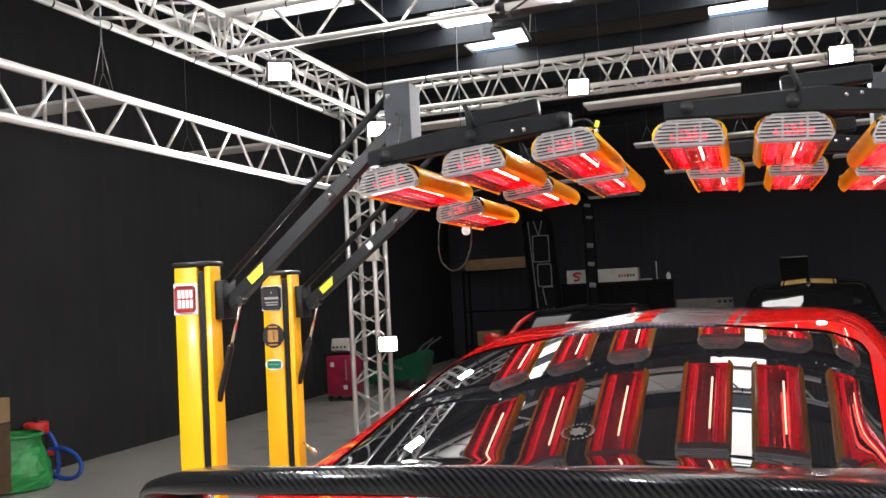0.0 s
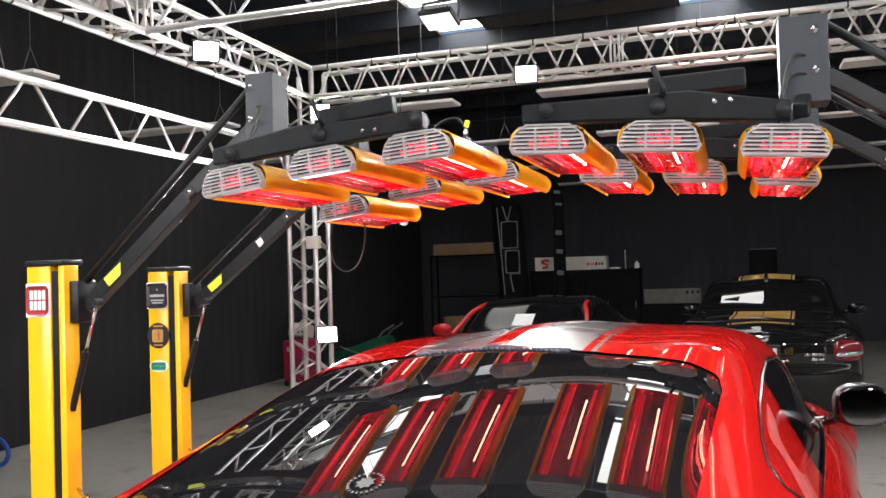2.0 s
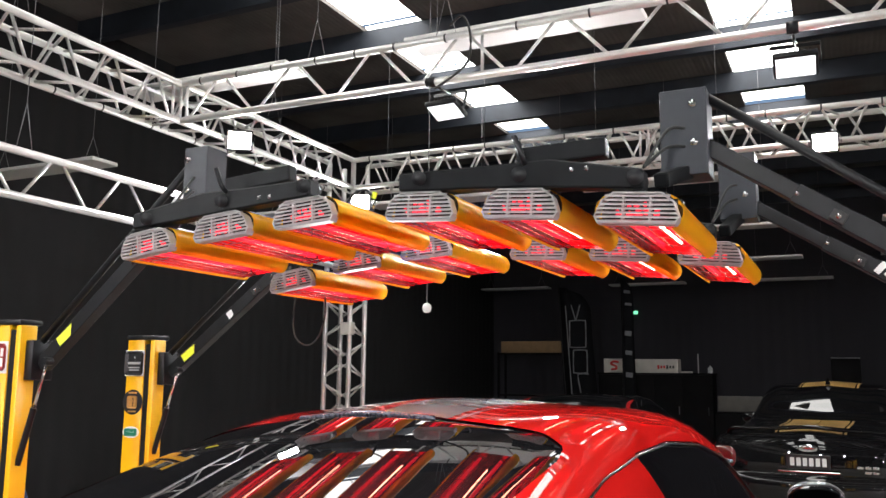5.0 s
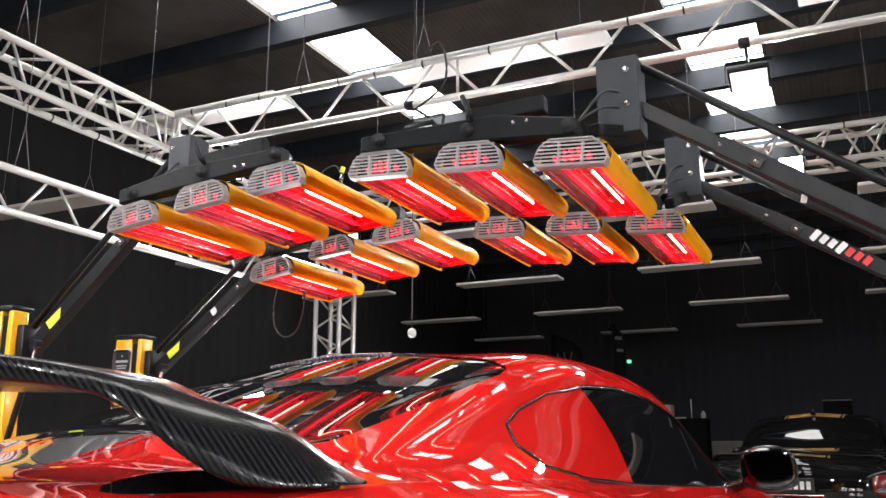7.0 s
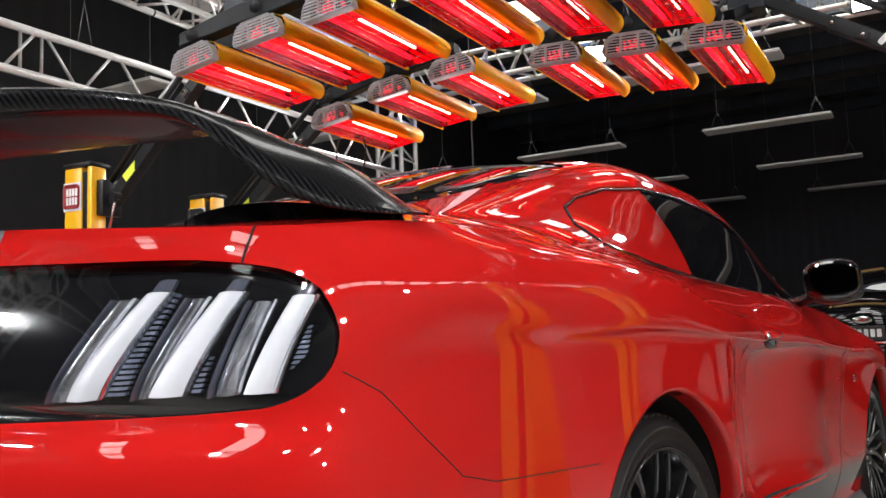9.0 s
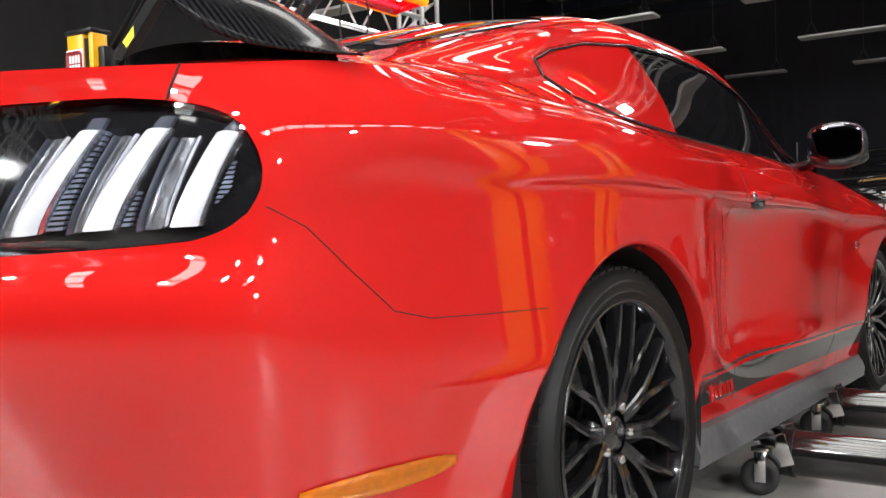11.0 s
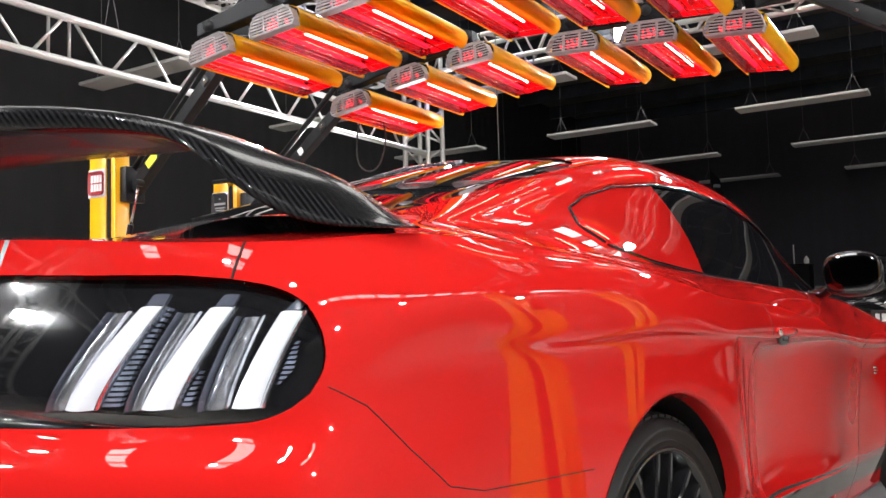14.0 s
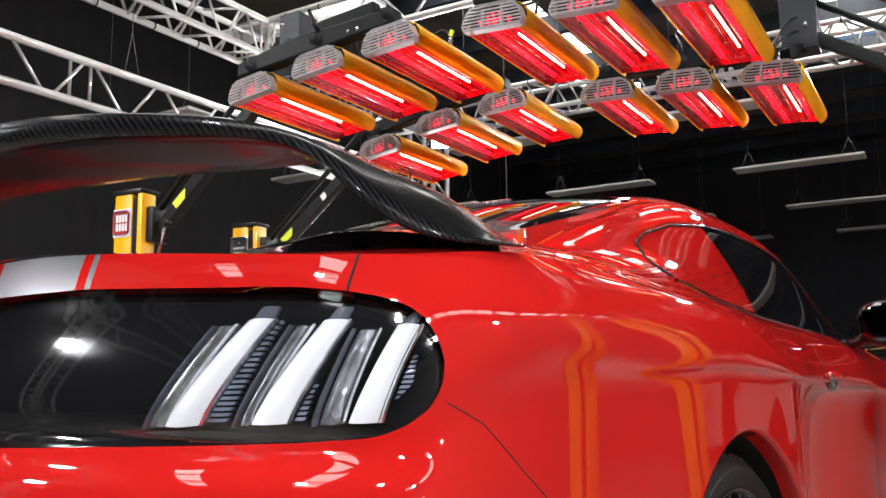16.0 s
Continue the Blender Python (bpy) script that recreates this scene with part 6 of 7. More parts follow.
# square white label on one arm and a small bottle-like tag on another
bm = bmesh.new()
box(bm, 0.034, 0.0016, 0.034, None, 0.001, 1)
q = part("label", bm, M_WHITE, POST_B, "small white square label", smooth=False)
q.matrix_basis = pose(0.50, -0.060, 1.870, 0, -36, 0)
bm = bmesh.new()
lathe(bm, [(0.0, 0.0), (0.009, 0.0), (0.009, 0.04), (0.004, 0.048), (0.007, 0.05), (0.007, 0.062), (0.0, 0.062)], 12)
q = part("white_tag", bm, M_WHITE, POST_C, "small white tag tied to the arm")
q.matrix_basis = pose(-0.635, -0.05, 1.885, 0, 14, 0)

# plug with a yellow tag on a lamp
plug = thing("cable_plug", pose(-0.115, 0.515, 2.125), "chrome cable plug with a bright yellow tag", "plug")
bm = bmesh.new()
rod(bm, (0, 0, 0), (0.006, 0, 0.035), 0.008, 10)
part("plug_body", bm, M_CHROME, plug)
bm = bmesh.new()
box(bm, 0.016, 0.012, 0.024, pose(0.008, 0, 0.052, 0, 20, 0), 0.003)
part("tag", bm, M_LIME, plug, "yellow tag")
bm = bmesh.new()
sweep(bm, [(0.004, 0, 0.04), (-0.03, 0.01, 0.075), (-0.09, 0.03, 0.07), (-0.15, 0.06, 0.03)], 0.004, 6)
part("cable", bm, M_RUBBER, plug)

# dangling cable loop under the far lamps
loop = thing("hanging_cable", pose(-1.0, 1.39, 1.985), "thin black cable hanging in a loop under the lamps", "cable")
bm = bmesh.new()
sweep(bm, [(0, 0, 0.03), (-0.03, 0, -0.10), (-0.02, 0, -0.22), (0.04, 0.01, -0.265), (0.10, 0.02, -0.22), (0.13, 0.02, -0.10), (0.12, 0.0, 0.03)], 0.0045, 6)
part("cable", bm, M_RUBBER, loop)

# pull cord with a white ball
cord = thing("pull_cord", pose(-1.885, 4.50, 2.146), "white ball on a thin pull cord from the roof", "pull cord")
bm = bmesh.new()
rod(bm, (0, 0, 0.02), (0, 0, TOP - 2.146), 0.0045, 6)
part("cord", bm, M_WIRE, cord)
part("ball", blob(bmesh.new(), (0, 0, 0), (0.038, 0.038, 0.042), 2.2, 20, 12), M_WHITE, cord, "white plastic ball")

# frosted plastic dome hung on a cord behind the lamps
dome = thing("pendant_dome", pose(0.202, -0.943, 2.253), "small frosted plastic dome hung on a cord from the roof", "pendant")
M_FROST = mat("frosted_plastic", (0.86, 0.80, 0.81), 0.28, vary=0.06, scale=30, coat=0.5)
M_FROST.node_tree.nodes["Principled BSDF"].inputs["Transmission Weight"].default_value = 0.55
M_CLEAR = mat("clear_plastic", (0.92, 0.92, 0.9), 0.08, vary=0.02, coat=0.5)
M_CLEAR.node_tree.nodes["Principled BSDF"].inputs["Transmission Weight"].default_value = 0.85
prof = [(0.0, 0.0), (0.010, 0.0012), (0.020, 0.0062), (0.029, 0.0150), (0.0345, 0.0270), (0.0365, 0.0400), (0.0370, 0.0480)]
part("bowl", lathe(bmesh.new(), prof + [(0.0350, 0.0480), (0.0345, 0.0400), (0.0325, 0.0280), (0.0270, 0.0170), (0.0185, 0.0085), (0.0, 0.0022)], 40), M_FROST, dome, "frosted white bowl")
part("rim", lathe(bmesh.new(), [(0.0370, 0.0480), (0.0395, 0.0485), (0.0395, 0.0530), (0.0375, 0.0560), (0.0375, 0.0640), (0.0345, 0.0660), (0.0345, 0.0480)], 40), M_CLEAR, dome, "clear ribbed rim")
part("cap", lathe(bmesh.new(), [(0.0345, 0.0640), (0.030, 0.070), (0.012, 0.076), (0.006, 0.084), (0.0, 0.084)], 32), M_CLEAR, dome)
part("fitting", lathe(bmesh.new(), [(0.0, 0.050), (0.008, 0.050), (0.010, 0.060), (0.007, 0.078), (0.0, 0.080)], 16), M_CHROME, dome, "small metal fitting inside")
bm = bmesh.new()
rod(bm, (0, 0, 0.082), (0, 0, TOP - 2.253), 0.0022, 6)
part("cord", bm, M_WIRE, dome)

# white panels laid on top of the ladder truss
for u in (-3.0, -0.50, 2.18):
    root = thing("ceiling_panel", pose(u, 3.02, 3.79), "slim white panel hung above the ladder truss", "ceiling panel", "hanging panels")
    bm = bmesh.new()
    box(bm, 1.55, 0.3, 0.035, None, 0.006, 1)
    part("panel", bm, M_PANEL, root, smooth=False)
    for s in (-0.6, 0.6):
        share("wire", MESH_WIRE, between((s, 0, 0.018), (s, 0, TOP - 3.79)), root)

# black cable ties round the chords
bm = bmesh.new()
rod(bm, (-0.006, 0, 0), (0.006, 0, 0), 0.0275, 14)
o = part("cable_tie", bm, M_RUBBER)
MESH_TIE = o.data
bpy.data.objects.remove(o)
random.seed(4)
for v, z in ((2.78, Z + D), (5.24, Z + D)):
    u = -2.9
    while u < 3.2:
        o = new("cable_tie", MESH_TIE)
        o.matrix_world = pose(u, v, z)
        tagged(o, "black cable tie round a truss chord", "cable tie", "cable ties")
        u += random.uniform(0.28, 0.5)
v = 0.2
while v < 5.2:
    o = new("cable_tie", MESH_TIE)
    o.matrix_world = pose(-3.09 - D, v, Z, 0, 0, 90)
    tagged(o, "black cable tie round a truss chord", "cable tie", "cable ties")
    v += random.uniform(0.28, 0.5)
cable = thing("power_cable", pose(-0.78, 2.74, Z), "black power cable looped over the ladder truss", "cable")
bm = bmesh.new()
sweep(bm, [(-0.1, 0, D + 0.06), (0.0, -0.02, D + 0.10), (0.06, -0.035, D - 0.03), (0.05, -0.035, 0.08), (-0.06, -0.02, 0.0), (-0.2, 0, -0.06)], 0.008, 8)
part("cable", bm, M_RUBBER, cable)


# ---- the two cars behind ----
def far_lines(lines, stretch):
    """Level lines without the near car's lean, stretched."""
    fx, fy, fz = stretch
    return [(tuple(x * fx for x in xs), tuple(y * fy for y in ys), tuple((z - LEAN * (0.9 - x)) * fz for x, z in zip(xs, zs))) for xs, ys, zs in lines]


def far_car(name, label, m, body_mat, top_mat, stretch, glass, top=UP, shapes=(side_window, rear_window, front_window)):
    """A parked car on the same method, coarser, for the dark end of the hall."""
    root = thing(name, m, label, "car")
    fx, fy, fz = stretch
    lv, up = far_lines(LV, stretch), far_lines(top, stretch)
    side, rear, front = shapes
    lo, hi = Skin(lv, lower.w), Skin(past_middle(up), upper.w)

    def un(P):
        return P / np.array([fx, fy, fz])

    a = cut_sheet(lo, np.linspace(0, lo.k[-1], 120), np.linspace(0, 0.82, 24), [("rear", lambda P: arch_rear(un(P))), ("front", lambda P: arch_front(un(P)))])
    skin_part("body_side", a[2], sheet_mesh(*a[:3], a[3], lambda g: (g["rear"] > 0) & (g["front"] > 0)), body_mat, root)
    b = cut_sheet(hi, np.linspace(0, hi.k[-1], 120), np.linspace(0, 0.92, 26), [("side", lambda P: side(un(P))), ("rear", lambda P: rear(un(P))), ("front", lambda P: front(un(P)))])
    skin_part("body_top", b[2], sheet_mesh(*b[:3], b[3], lambda g: (g["side"] > 0) & (g["rear"] > 0) & (g["front"] > 0)), top_mat, root)
    skin_part("rear_window", b[2], sheet_mesh(*b[:3], b[3], lambda g: g["rear"] <= 0), glass, root)
    skin_part("windscreen", b[2], sheet_mesh(*b[:3], b[3], lambda g: g["front"] <= 0), glass, root)
    skin_part("side_window", b[2], sheet_mesh(*b[:3], b[3], lambda g: g["side"] <= 0), glass, root, mirror="two")
    bm = bmesh.new()
    box(bm, 1.5 * fx, 3.9 * fy, 0.3, pose(0, 1.25 * fy, 0.36), 0.05)
    part("underbody", bm, M_RUBBER, root)
    for sx in (1, -1):
        for y in (0.0, 2.72 * fy):
            o = part("wheel", lathe(bmesh.new(), [(0.0, 0.0), (0.05, 0.0), (0.2, -0.02), (0.235, 0.02), (0.25, 0.03), (0.30, 0.04), (0.33, 0.01), (0.335, -0.2), (0.2, -0.21)], 36), M_TYRE, root, "dark alloy wheel and tyre")
            o.matrix_basis = pose(sx * 0.86 * fx, y, 0.336, 0, 90 * sx, 0)
    for sx in (1, -1):
        o = part("door_mirror", blob(bmesh.new(), (0, 0, 0), (0.11, 0.07, 0.07), 2.5, 16, 10), body_mat, root)
        o.matrix_basis = pose(sx * 1.0 * fx, 1.74 * fy, 1.08 * fz)
        bm = bmesh.new()
        rod(bm, (sx * 0.80 * fx, 1.78 * fy, 1.03 * fz), (sx * 0.95 * fx, 1.75 * fy, 1.05 * fz), 0.022, 8)
        part("mirror_stalk", bm, body_mat, root)
    return root


M_BLACKPAINT = mat("black_car_paint", (0.008, 0.008, 0.009), 0.5, vary=0.05, coat=1.0, spec=0.0)
M_DEEPRED = mat("deep_red_car_paint", (0.45, 0.008, 0.010), 0.5, vary=0.05, coat=1.0, spec=0.1)
M_GOLDSTRIPE = mat("gold_stripe_vinyl", (0.55, 0.33, 0.10), 0.35, vary=0.1, scale=20, coat=0.6)
M_TAILRED = mat("red_tail_lens", (0.17, 0.006, 0.010), 0.15, vary=0.15, scale=20, coat=1.0)

# the sedan's own roof: a notched back, its glass further forward, a long flat boot
NOTCH_Y = {4: -0.83, 5: -0.50, 6: 0.02, 7: 0.45, 8: 0.80, 9: 1.20, 10: 1.66, 11: 2.2}
NOTCH_Z = {2: 1.075, 3: 1.095, 4: 1.105, 5: 1.118, 6: 1.150, 7: 1.355, 8: 1.485, 9: 1.530, 10: 1.440, 11: 1.07}


def notched(lines):
    out = []
    for i, (xs, ys, zs) in enumerate(lines):
        y, z = list(ys), list(zs)
        for k in NOTCH_Y:
            y[k] = NOTCH_Y[k] + (ys[k] - lines[4][1][k]) * 0.6 if i else ys[k]
        for k in NOTCH_Z:
            low, high = lines[0][2][k], lines[4][2][k]
            z[k] = low + (zs[k] - low) / (high - low) * (NOTCH_Z[k] + LEAN * 0.9 - low) if i else zs[k]
        out.append((xs, tuple(y), tuple(z)))
    return out


def sedan_side(P):
    return np.where(P[..., 0] > 0.45, poly_dist(P[..., 1], P[..., 2], [(0.30, 1.12), (0.55, 1.29), (0.85, 1.38), (1.20, 1.41), (1.55, 1.345), (1.80, 1.16), (1.95, 1.05), (1.90, 1.03), (0.38, 1.05)], 0.008), 1.0)


def sedan_rear(P):
    d = poly_dist(np.abs(P[..., 0]), P[..., 1], [(-0.3, 0.775), (0.52, 0.745), (0.575, 0.68), (0.63, 0.09), (0.60, 0.045), (-0.3, 0.03)], 0.02)
    return np.where((P[..., 1] < 1.0) & (P[..., 2] > 1.0), d, 1.0)


def sedan_front(P):
    d = poly_dist(np.abs(P[..., 0]), P[..., 1], [(-0.3, 1.50), (0.50, 1.56), (0.62, 1.74), (0.70, 2.06), (0.66, 2.12), (-0.3, 2.18)], 0.02)
    return np.where((P[..., 1] > 1.1) & (P[..., 1] < 2.4), d, 1.0)


SEDAN = (1.0, 1.0, 1.02)
sedan = far_car("black_sedan", "black sedan with gold stripes and a boot spoiler", pose(1.00, 7.90, 0, 0, 0, -4.4), M_BLACKPAINT, M_BLACKPAINT, SEDAN, M_GLASS, notched(UP), (sedan_side, sedan_rear, sedan_front))
hi_sedan = Skin(past_middle(far_lines(notched(UP), SEDAN)), upper.w)
SED_S, SED_W = np.repeat(np.linspace(0, hi_sedan.k[-1], 140), 24), np.tile(np.linspace(0, 0.92, 24), 140)
SED_G = hi_sedan.at(SED_S, SED_W)


def on_sedan(xy):
    p = hi_sedan.find((0, 1), xy, starts(SED_G, SED_S, SED_W, (0, 1), xy, np.ones(len(SED_G), bool)))
    return hi_sedan.at(p[:, 0], p[:, 1]).tolist()


# gold stripes on roof and boot, a wide band and a thin one on each side of the middle
for y0, y1 in ((0.785, 1.46), (-1.0, -0.02)):
    for sx in (1, -1):
        for x0, x1 in ((0.004, 0.272), (0.288, 0.312)):
            bm = bmesh.new()
            rows = []
            for y in np.linspace(y0, y1, 10):
                rows.append([bm.verts.new((sx * a, b, c + 0.004)) for a, b, c in on_sedan([(x, y) for x in np.linspace(x0, x1, 4).tolist()])])
            for a, b in zip(rows, rows[1:]):
                for k in range(3):
                    bm.faces.new((a[k], a[k + 1], b[k + 1], b[k]))
            part("gold_stripe", bm, M_GOLDSTRIPE, sedan, "gold vinyl stripe")
# fin aerial at the roof's rear edge
bm = bmesh.new()
roof_z = on_sedan([(0.001, 0.86)])[0][2]
v = [bm.verts.new(p) for p in ((0.028, 0.79, 0), (-0.028, 0.79, 0), (0.02, 0.95, 0), (-0.02, 0.95, 0), (0.004, 0.80, 0.075), (-0.004, 0.80, 0.075), (0.006, 0.86, 0.035), (-0.006, 0.86, 0.035))]
for f in ((0, 1, 5, 4), (0, 4, 6, 2), (1, 3, 7, 5), (4, 5, 7, 6), (2, 6, 7, 3), (0, 2, 3, 1)):
    bm.faces.new([v[k] for k in f])
o = part("fin_aerial", bm, M_BLACKPAINT, sedan, "black fin aerial", smooth=False)
o.matrix_basis = pose(0, 0, roof_z)
# low spoiler along the boot's rear edge, with two feet
bm = bmesh.new()
lip = [(x, y) for x, y in ((0.70, -0.93), (0.5, -0.985), (0.25, -1.01), (0.004, -1.02))]
top_line = [(a, b, c + 0.045) for a, b, c in on_sedan(lip)]
sweep(bm, [(0.76, -0.86, top_line[0][2] - 0.05)] + top_line + [(-a, b, c) for a, b, c in top_line[-2::-1]] + [(-0.76, -0.86, top_line[0][2] - 0.05)], 0.020, 10)
part("boot_spoiler", bm, M_BLACKPAINT, sedan, "black boot spoiler")
# tail lights, badge, number plate (bars), chrome bits
for sx in (1, -1):
    bm = blob(bmesh.new(), (0, 0, 0), (0.150, 0.07, 0.105), 3.2, 20, 10)
    o = part("tail_light", bm, M_TAILRED, sedan, "red tail light")
    o.matrix_basis = pose(sx * 0.765, -1.035, 0.845, 0, 0, 24 * sx)
    bm = blob(bmesh.new(), (0, 0, 0), (0.128, 0.03, 0.026), 3.0, 16, 8)
    q = part("lens_strip", bm, M_LENSCLEAR, o, "clear strip")
    q.matrix_basis = pose(0.004 * sx, -0.046, -0.030, 0, -4 * sx, 0)
bm = blob(bmesh.new(), (0, 0, 0), (0.085, 0.014, 0.036), 2.0, 24, 10)
o = part("oval_badge", bm, M_CHROME, sedan, "chrome oval badge")
o.matrix_basis = pose(0, -1.222, 0.965)
bm = bmesh.new()
box(bm, 0.37, 0.010, 0.13, None, 0.004, 1)
npl = part("number_plate", bm, M_DARKSIGN, sedan, "black number plate with plain white bars", smooth=False)
npl.matrix_basis = pose(0, -1.232, 0.845)
for k in range(6):
    bm = bmesh.new()
    box(bm, 0.036, 0.003, 0.072, None, 0.004, 1)
    q = part("plate_bar", bm, M_WHITE, npl, smooth=False)
    q.matrix_basis = pose(-0.135 + 0.054 * k, -0.0065, 0)
bm = bmesh.new()
for k in range(3):
    box(bm, 0.05, 0.010, 0.024, pose(0.42 + 0.062 * k, -1.196 + 0.012 * k, 0.815), 0.002, 1)
for k in range(2):
    box(bm, 0.05, 0.010, 0.024, pose(0.48 + 0.062 * k, -1.184 + 0.012 * k, 0.772), 0.002, 1)
part("boot_lettering", bm, M_CHROME, sedan, "small chrome marks")
# bright bar over the plate
bm = bmesh.new()
box(bm, 0.52, 0.014, 0.016, pose(0, -1.232, 0.755), 0.004, 1)
part("boot_chrome_bar", bm, M_CHROME, sedan, "chrome bar under the number plate", smooth=False)

coupe = far_car("red_coupe", "deep red sports coupe parked nose on", pose(-1.42, 8.7, 0, 0, 0, 178), M_DEEPRED, M_BLACKPAINT, (0.97, 0.97, 0.98), mat("dull_dark_glass", (0.006, 0.006, 0.007), 0.08, spec=0.04))
bm = bmesh.new()
box(bm, 0.22, 0.004, 0.24, pose(0.0, 1.76, 1.165, 62), 0.001, 1)
part("paper_sheet", bm, M_WHITE, coupe, "white paper sheet behind the windscreen", smooth=False)
# red pillars beside the windscreen
for sx in (1, -1):
    bm = bmesh.new()
    sweep(bm, [(sx * 0.73, 2.0, 1.03), (sx * 0.70, 1.8, 1.13), (sx * 0.655, 1.58, 1.235), (sx * 0.60, 1.36, 1.30), (sx * 0.585, 1.1, 1.325), (sx * 0.58, 0.7, 1.33)], 0.028, 8)
    part("windscreen_pillar", bm, M_DEEPRED, coupe, "deep red windscreen pillar")

# pale car parked on the open side of the hall
M_PALEPAINT = mat("white_car_paint", (0.72, 0.72, 0.71), 0.5, vary=0.03, coat=1.0, spec=0.1)
far_car("parked_car", "white car parked on the open side of the hall", pose(4.7, 9.2, 0, 0, 0, -60), M_PALEPAINT, M_PALEPAINT, (1.0, 1.02, 1.04), M_GLASS)


# ---- things along the far wall ----
def solid(name, m, size, material, label, category, bevel=0.006):
    bm = bmesh.new()
    box(bm, *size, None, bevel)
    ob = sharp(part(name, bm, material))
    ob.matrix_world = m
    return tagged(ob, label, category)


M_CARD = mat("brown_cardboard", (0.26, 0.165, 0.085), 0.8, vary=0.12, scale=9, bump=0.08, bump_scale=60)
M_DARKCARD = mat("dark_brown_cardboard", (0.09, 0.055, 0.028), 0.85, vary=0.2, scale=9)
M_BANNER = mat("charcoal_banner_cloth", (0.010, 0.0105, 0.014), 0.85, vary=0.2, scale=3, bump=0.15, bump_scale=9)
M_BANNERMARK = mat("pale_banner_print", (0.26, 0.27, 0.29), 0.7, vary=0.12, scale=12)
M_CABINET = mat("dark_cabinet_paint", (0.010, 0.0095, 0.0105), 0.8, vary=0.2, scale=4, spec=0.1)
M_GREYBOARD = mat("dull_grey_board", (0.17, 0.16, 0.145), 0.7, vary=0.15, scale=5)
M_OFFWHITE = mat("off_white_board", (0.62, 0.59, 0.54), 0.6, vary=0.1, scale=5)

WALL_V = 14.75
# tool cabinet that the white boxes stand on
cabinet = thing("tool_cabinet", pose(-2.1, WALL_V + 0.25, 0), "wide dark workshop cabinet against the drape", "cabinet")
bm = bmesh.new()
box(bm, 2.16, 0.5, 1.62, pose(0, 0, 0.83), 0.01)
sharp(part("body", bm, M_CABINET, cabinet))
for k in range(4):
    bm = bmesh.new()
    box(bm, 0.52, 0.016, 1.5, pose(-0.80 + 0.533 * k, -0.258, 0.84), 0.004)
    d = sharp(part("door", bm, M_CABINET, cabinet))
    bm = bmesh.new()
    rod(bm, (-0.80 + 0.533 * k + 0.2, -0.285, 0.9), (-0.80 + 0.533 * k + 0.2, -0.285, 1.05), 0.006, 8)
    part("handle", bm, M_WIRE, d, "thin steel handle")
bm = bmesh.new()
box(bm, 2.2, 0.54, 0.03, pose(0, 0, 1.66), 0.006)
sharp(part("top", bm, M_CABINET, cabinet))

carton = thing("cardboard_carton", pose(-2.87, WALL_V + 0.15, 1.675), "white carton with a red emblem on the cabinet", "carton")
bm = bmesh.new()
box(bm, 0.40, 0.3, 0.27, pose(0, 0, 0.135), 0.004, 1)
part("body", bm, M_OFFWHITE, carton, smooth=False)
bm = bmesh.new()
sweep(bm, [(0.10, -0.155, 0.20), (0.0, -0.155, 0.215), (-0.06, -0.155, 0.17), (0.03, -0.155, 0.13), (0.05, -0.155, 0.08), (-0.05, -0.155, 0.06)], 0.022, 8)
part("emblem", bm, M_REDBRIGHT, carton, "curved red emblem")
carton = thing("cardboard_carton", pose(-2.05, WALL_V + 0.15, 1.675), "long white carton with red and black marks on the cabinet", "carton")
bm = bmesh.new()
box(bm, 0.82, 0.3, 0.26, pose(0, 0, 0.13), 0.004, 1)
part("body", bm, M_OFFWHITE, carton, smooth=False)
for k in range(6):
    bm = bmesh.new()
    box(bm, 0.036, 0.003, 0.07 if k in (0, 3) else 0.05, pose(0.04 + 0.056 * k, -0.152, 0.11))
    part("print_bar", bm, M_REDBRIGHT if k < 3 else M_DARKSIGN, carton, smooth=False)
solid("parts_tray", pose(-1.5, WALL_V + 0.1, 1.69), (0.2, 0.16, 0.03), M_OFFWHITE, "small pale tray on the dark cabinet", "tray")
bottle = thing("spray_bottle", pose(-1.07, WALL_V + 0.1, 1.675), "small white spray bottle on the dark cabinet", "bottle")
part("body", lathe(bmesh.new(), [(0.0, 0.0), (0.042, 0.0), (0.045, 0.01), (0.045, 0.09), (0.02, 0.12), (0.015, 0.14), (0.0, 0.14)], 20), M_WHITE, bottle)
bm = bmesh.new()
box(bm, 0.02, 0.05, 0.022, pose(0, -0.01, 0.15), 0.004)
part("trigger", bm, M_RUBBER, bottle)
rule = thing("steel_rule", pose(-1.30, WALL_V + 0.2, 1.675), "thin white rod standing on the cabinet", "rod")
bm = bmesh.new()
rod(bm, (0, 0, 0), (0, 0, 0.36), 0.011, 8)
part("rod_body", bm, M_WHITE, rule)


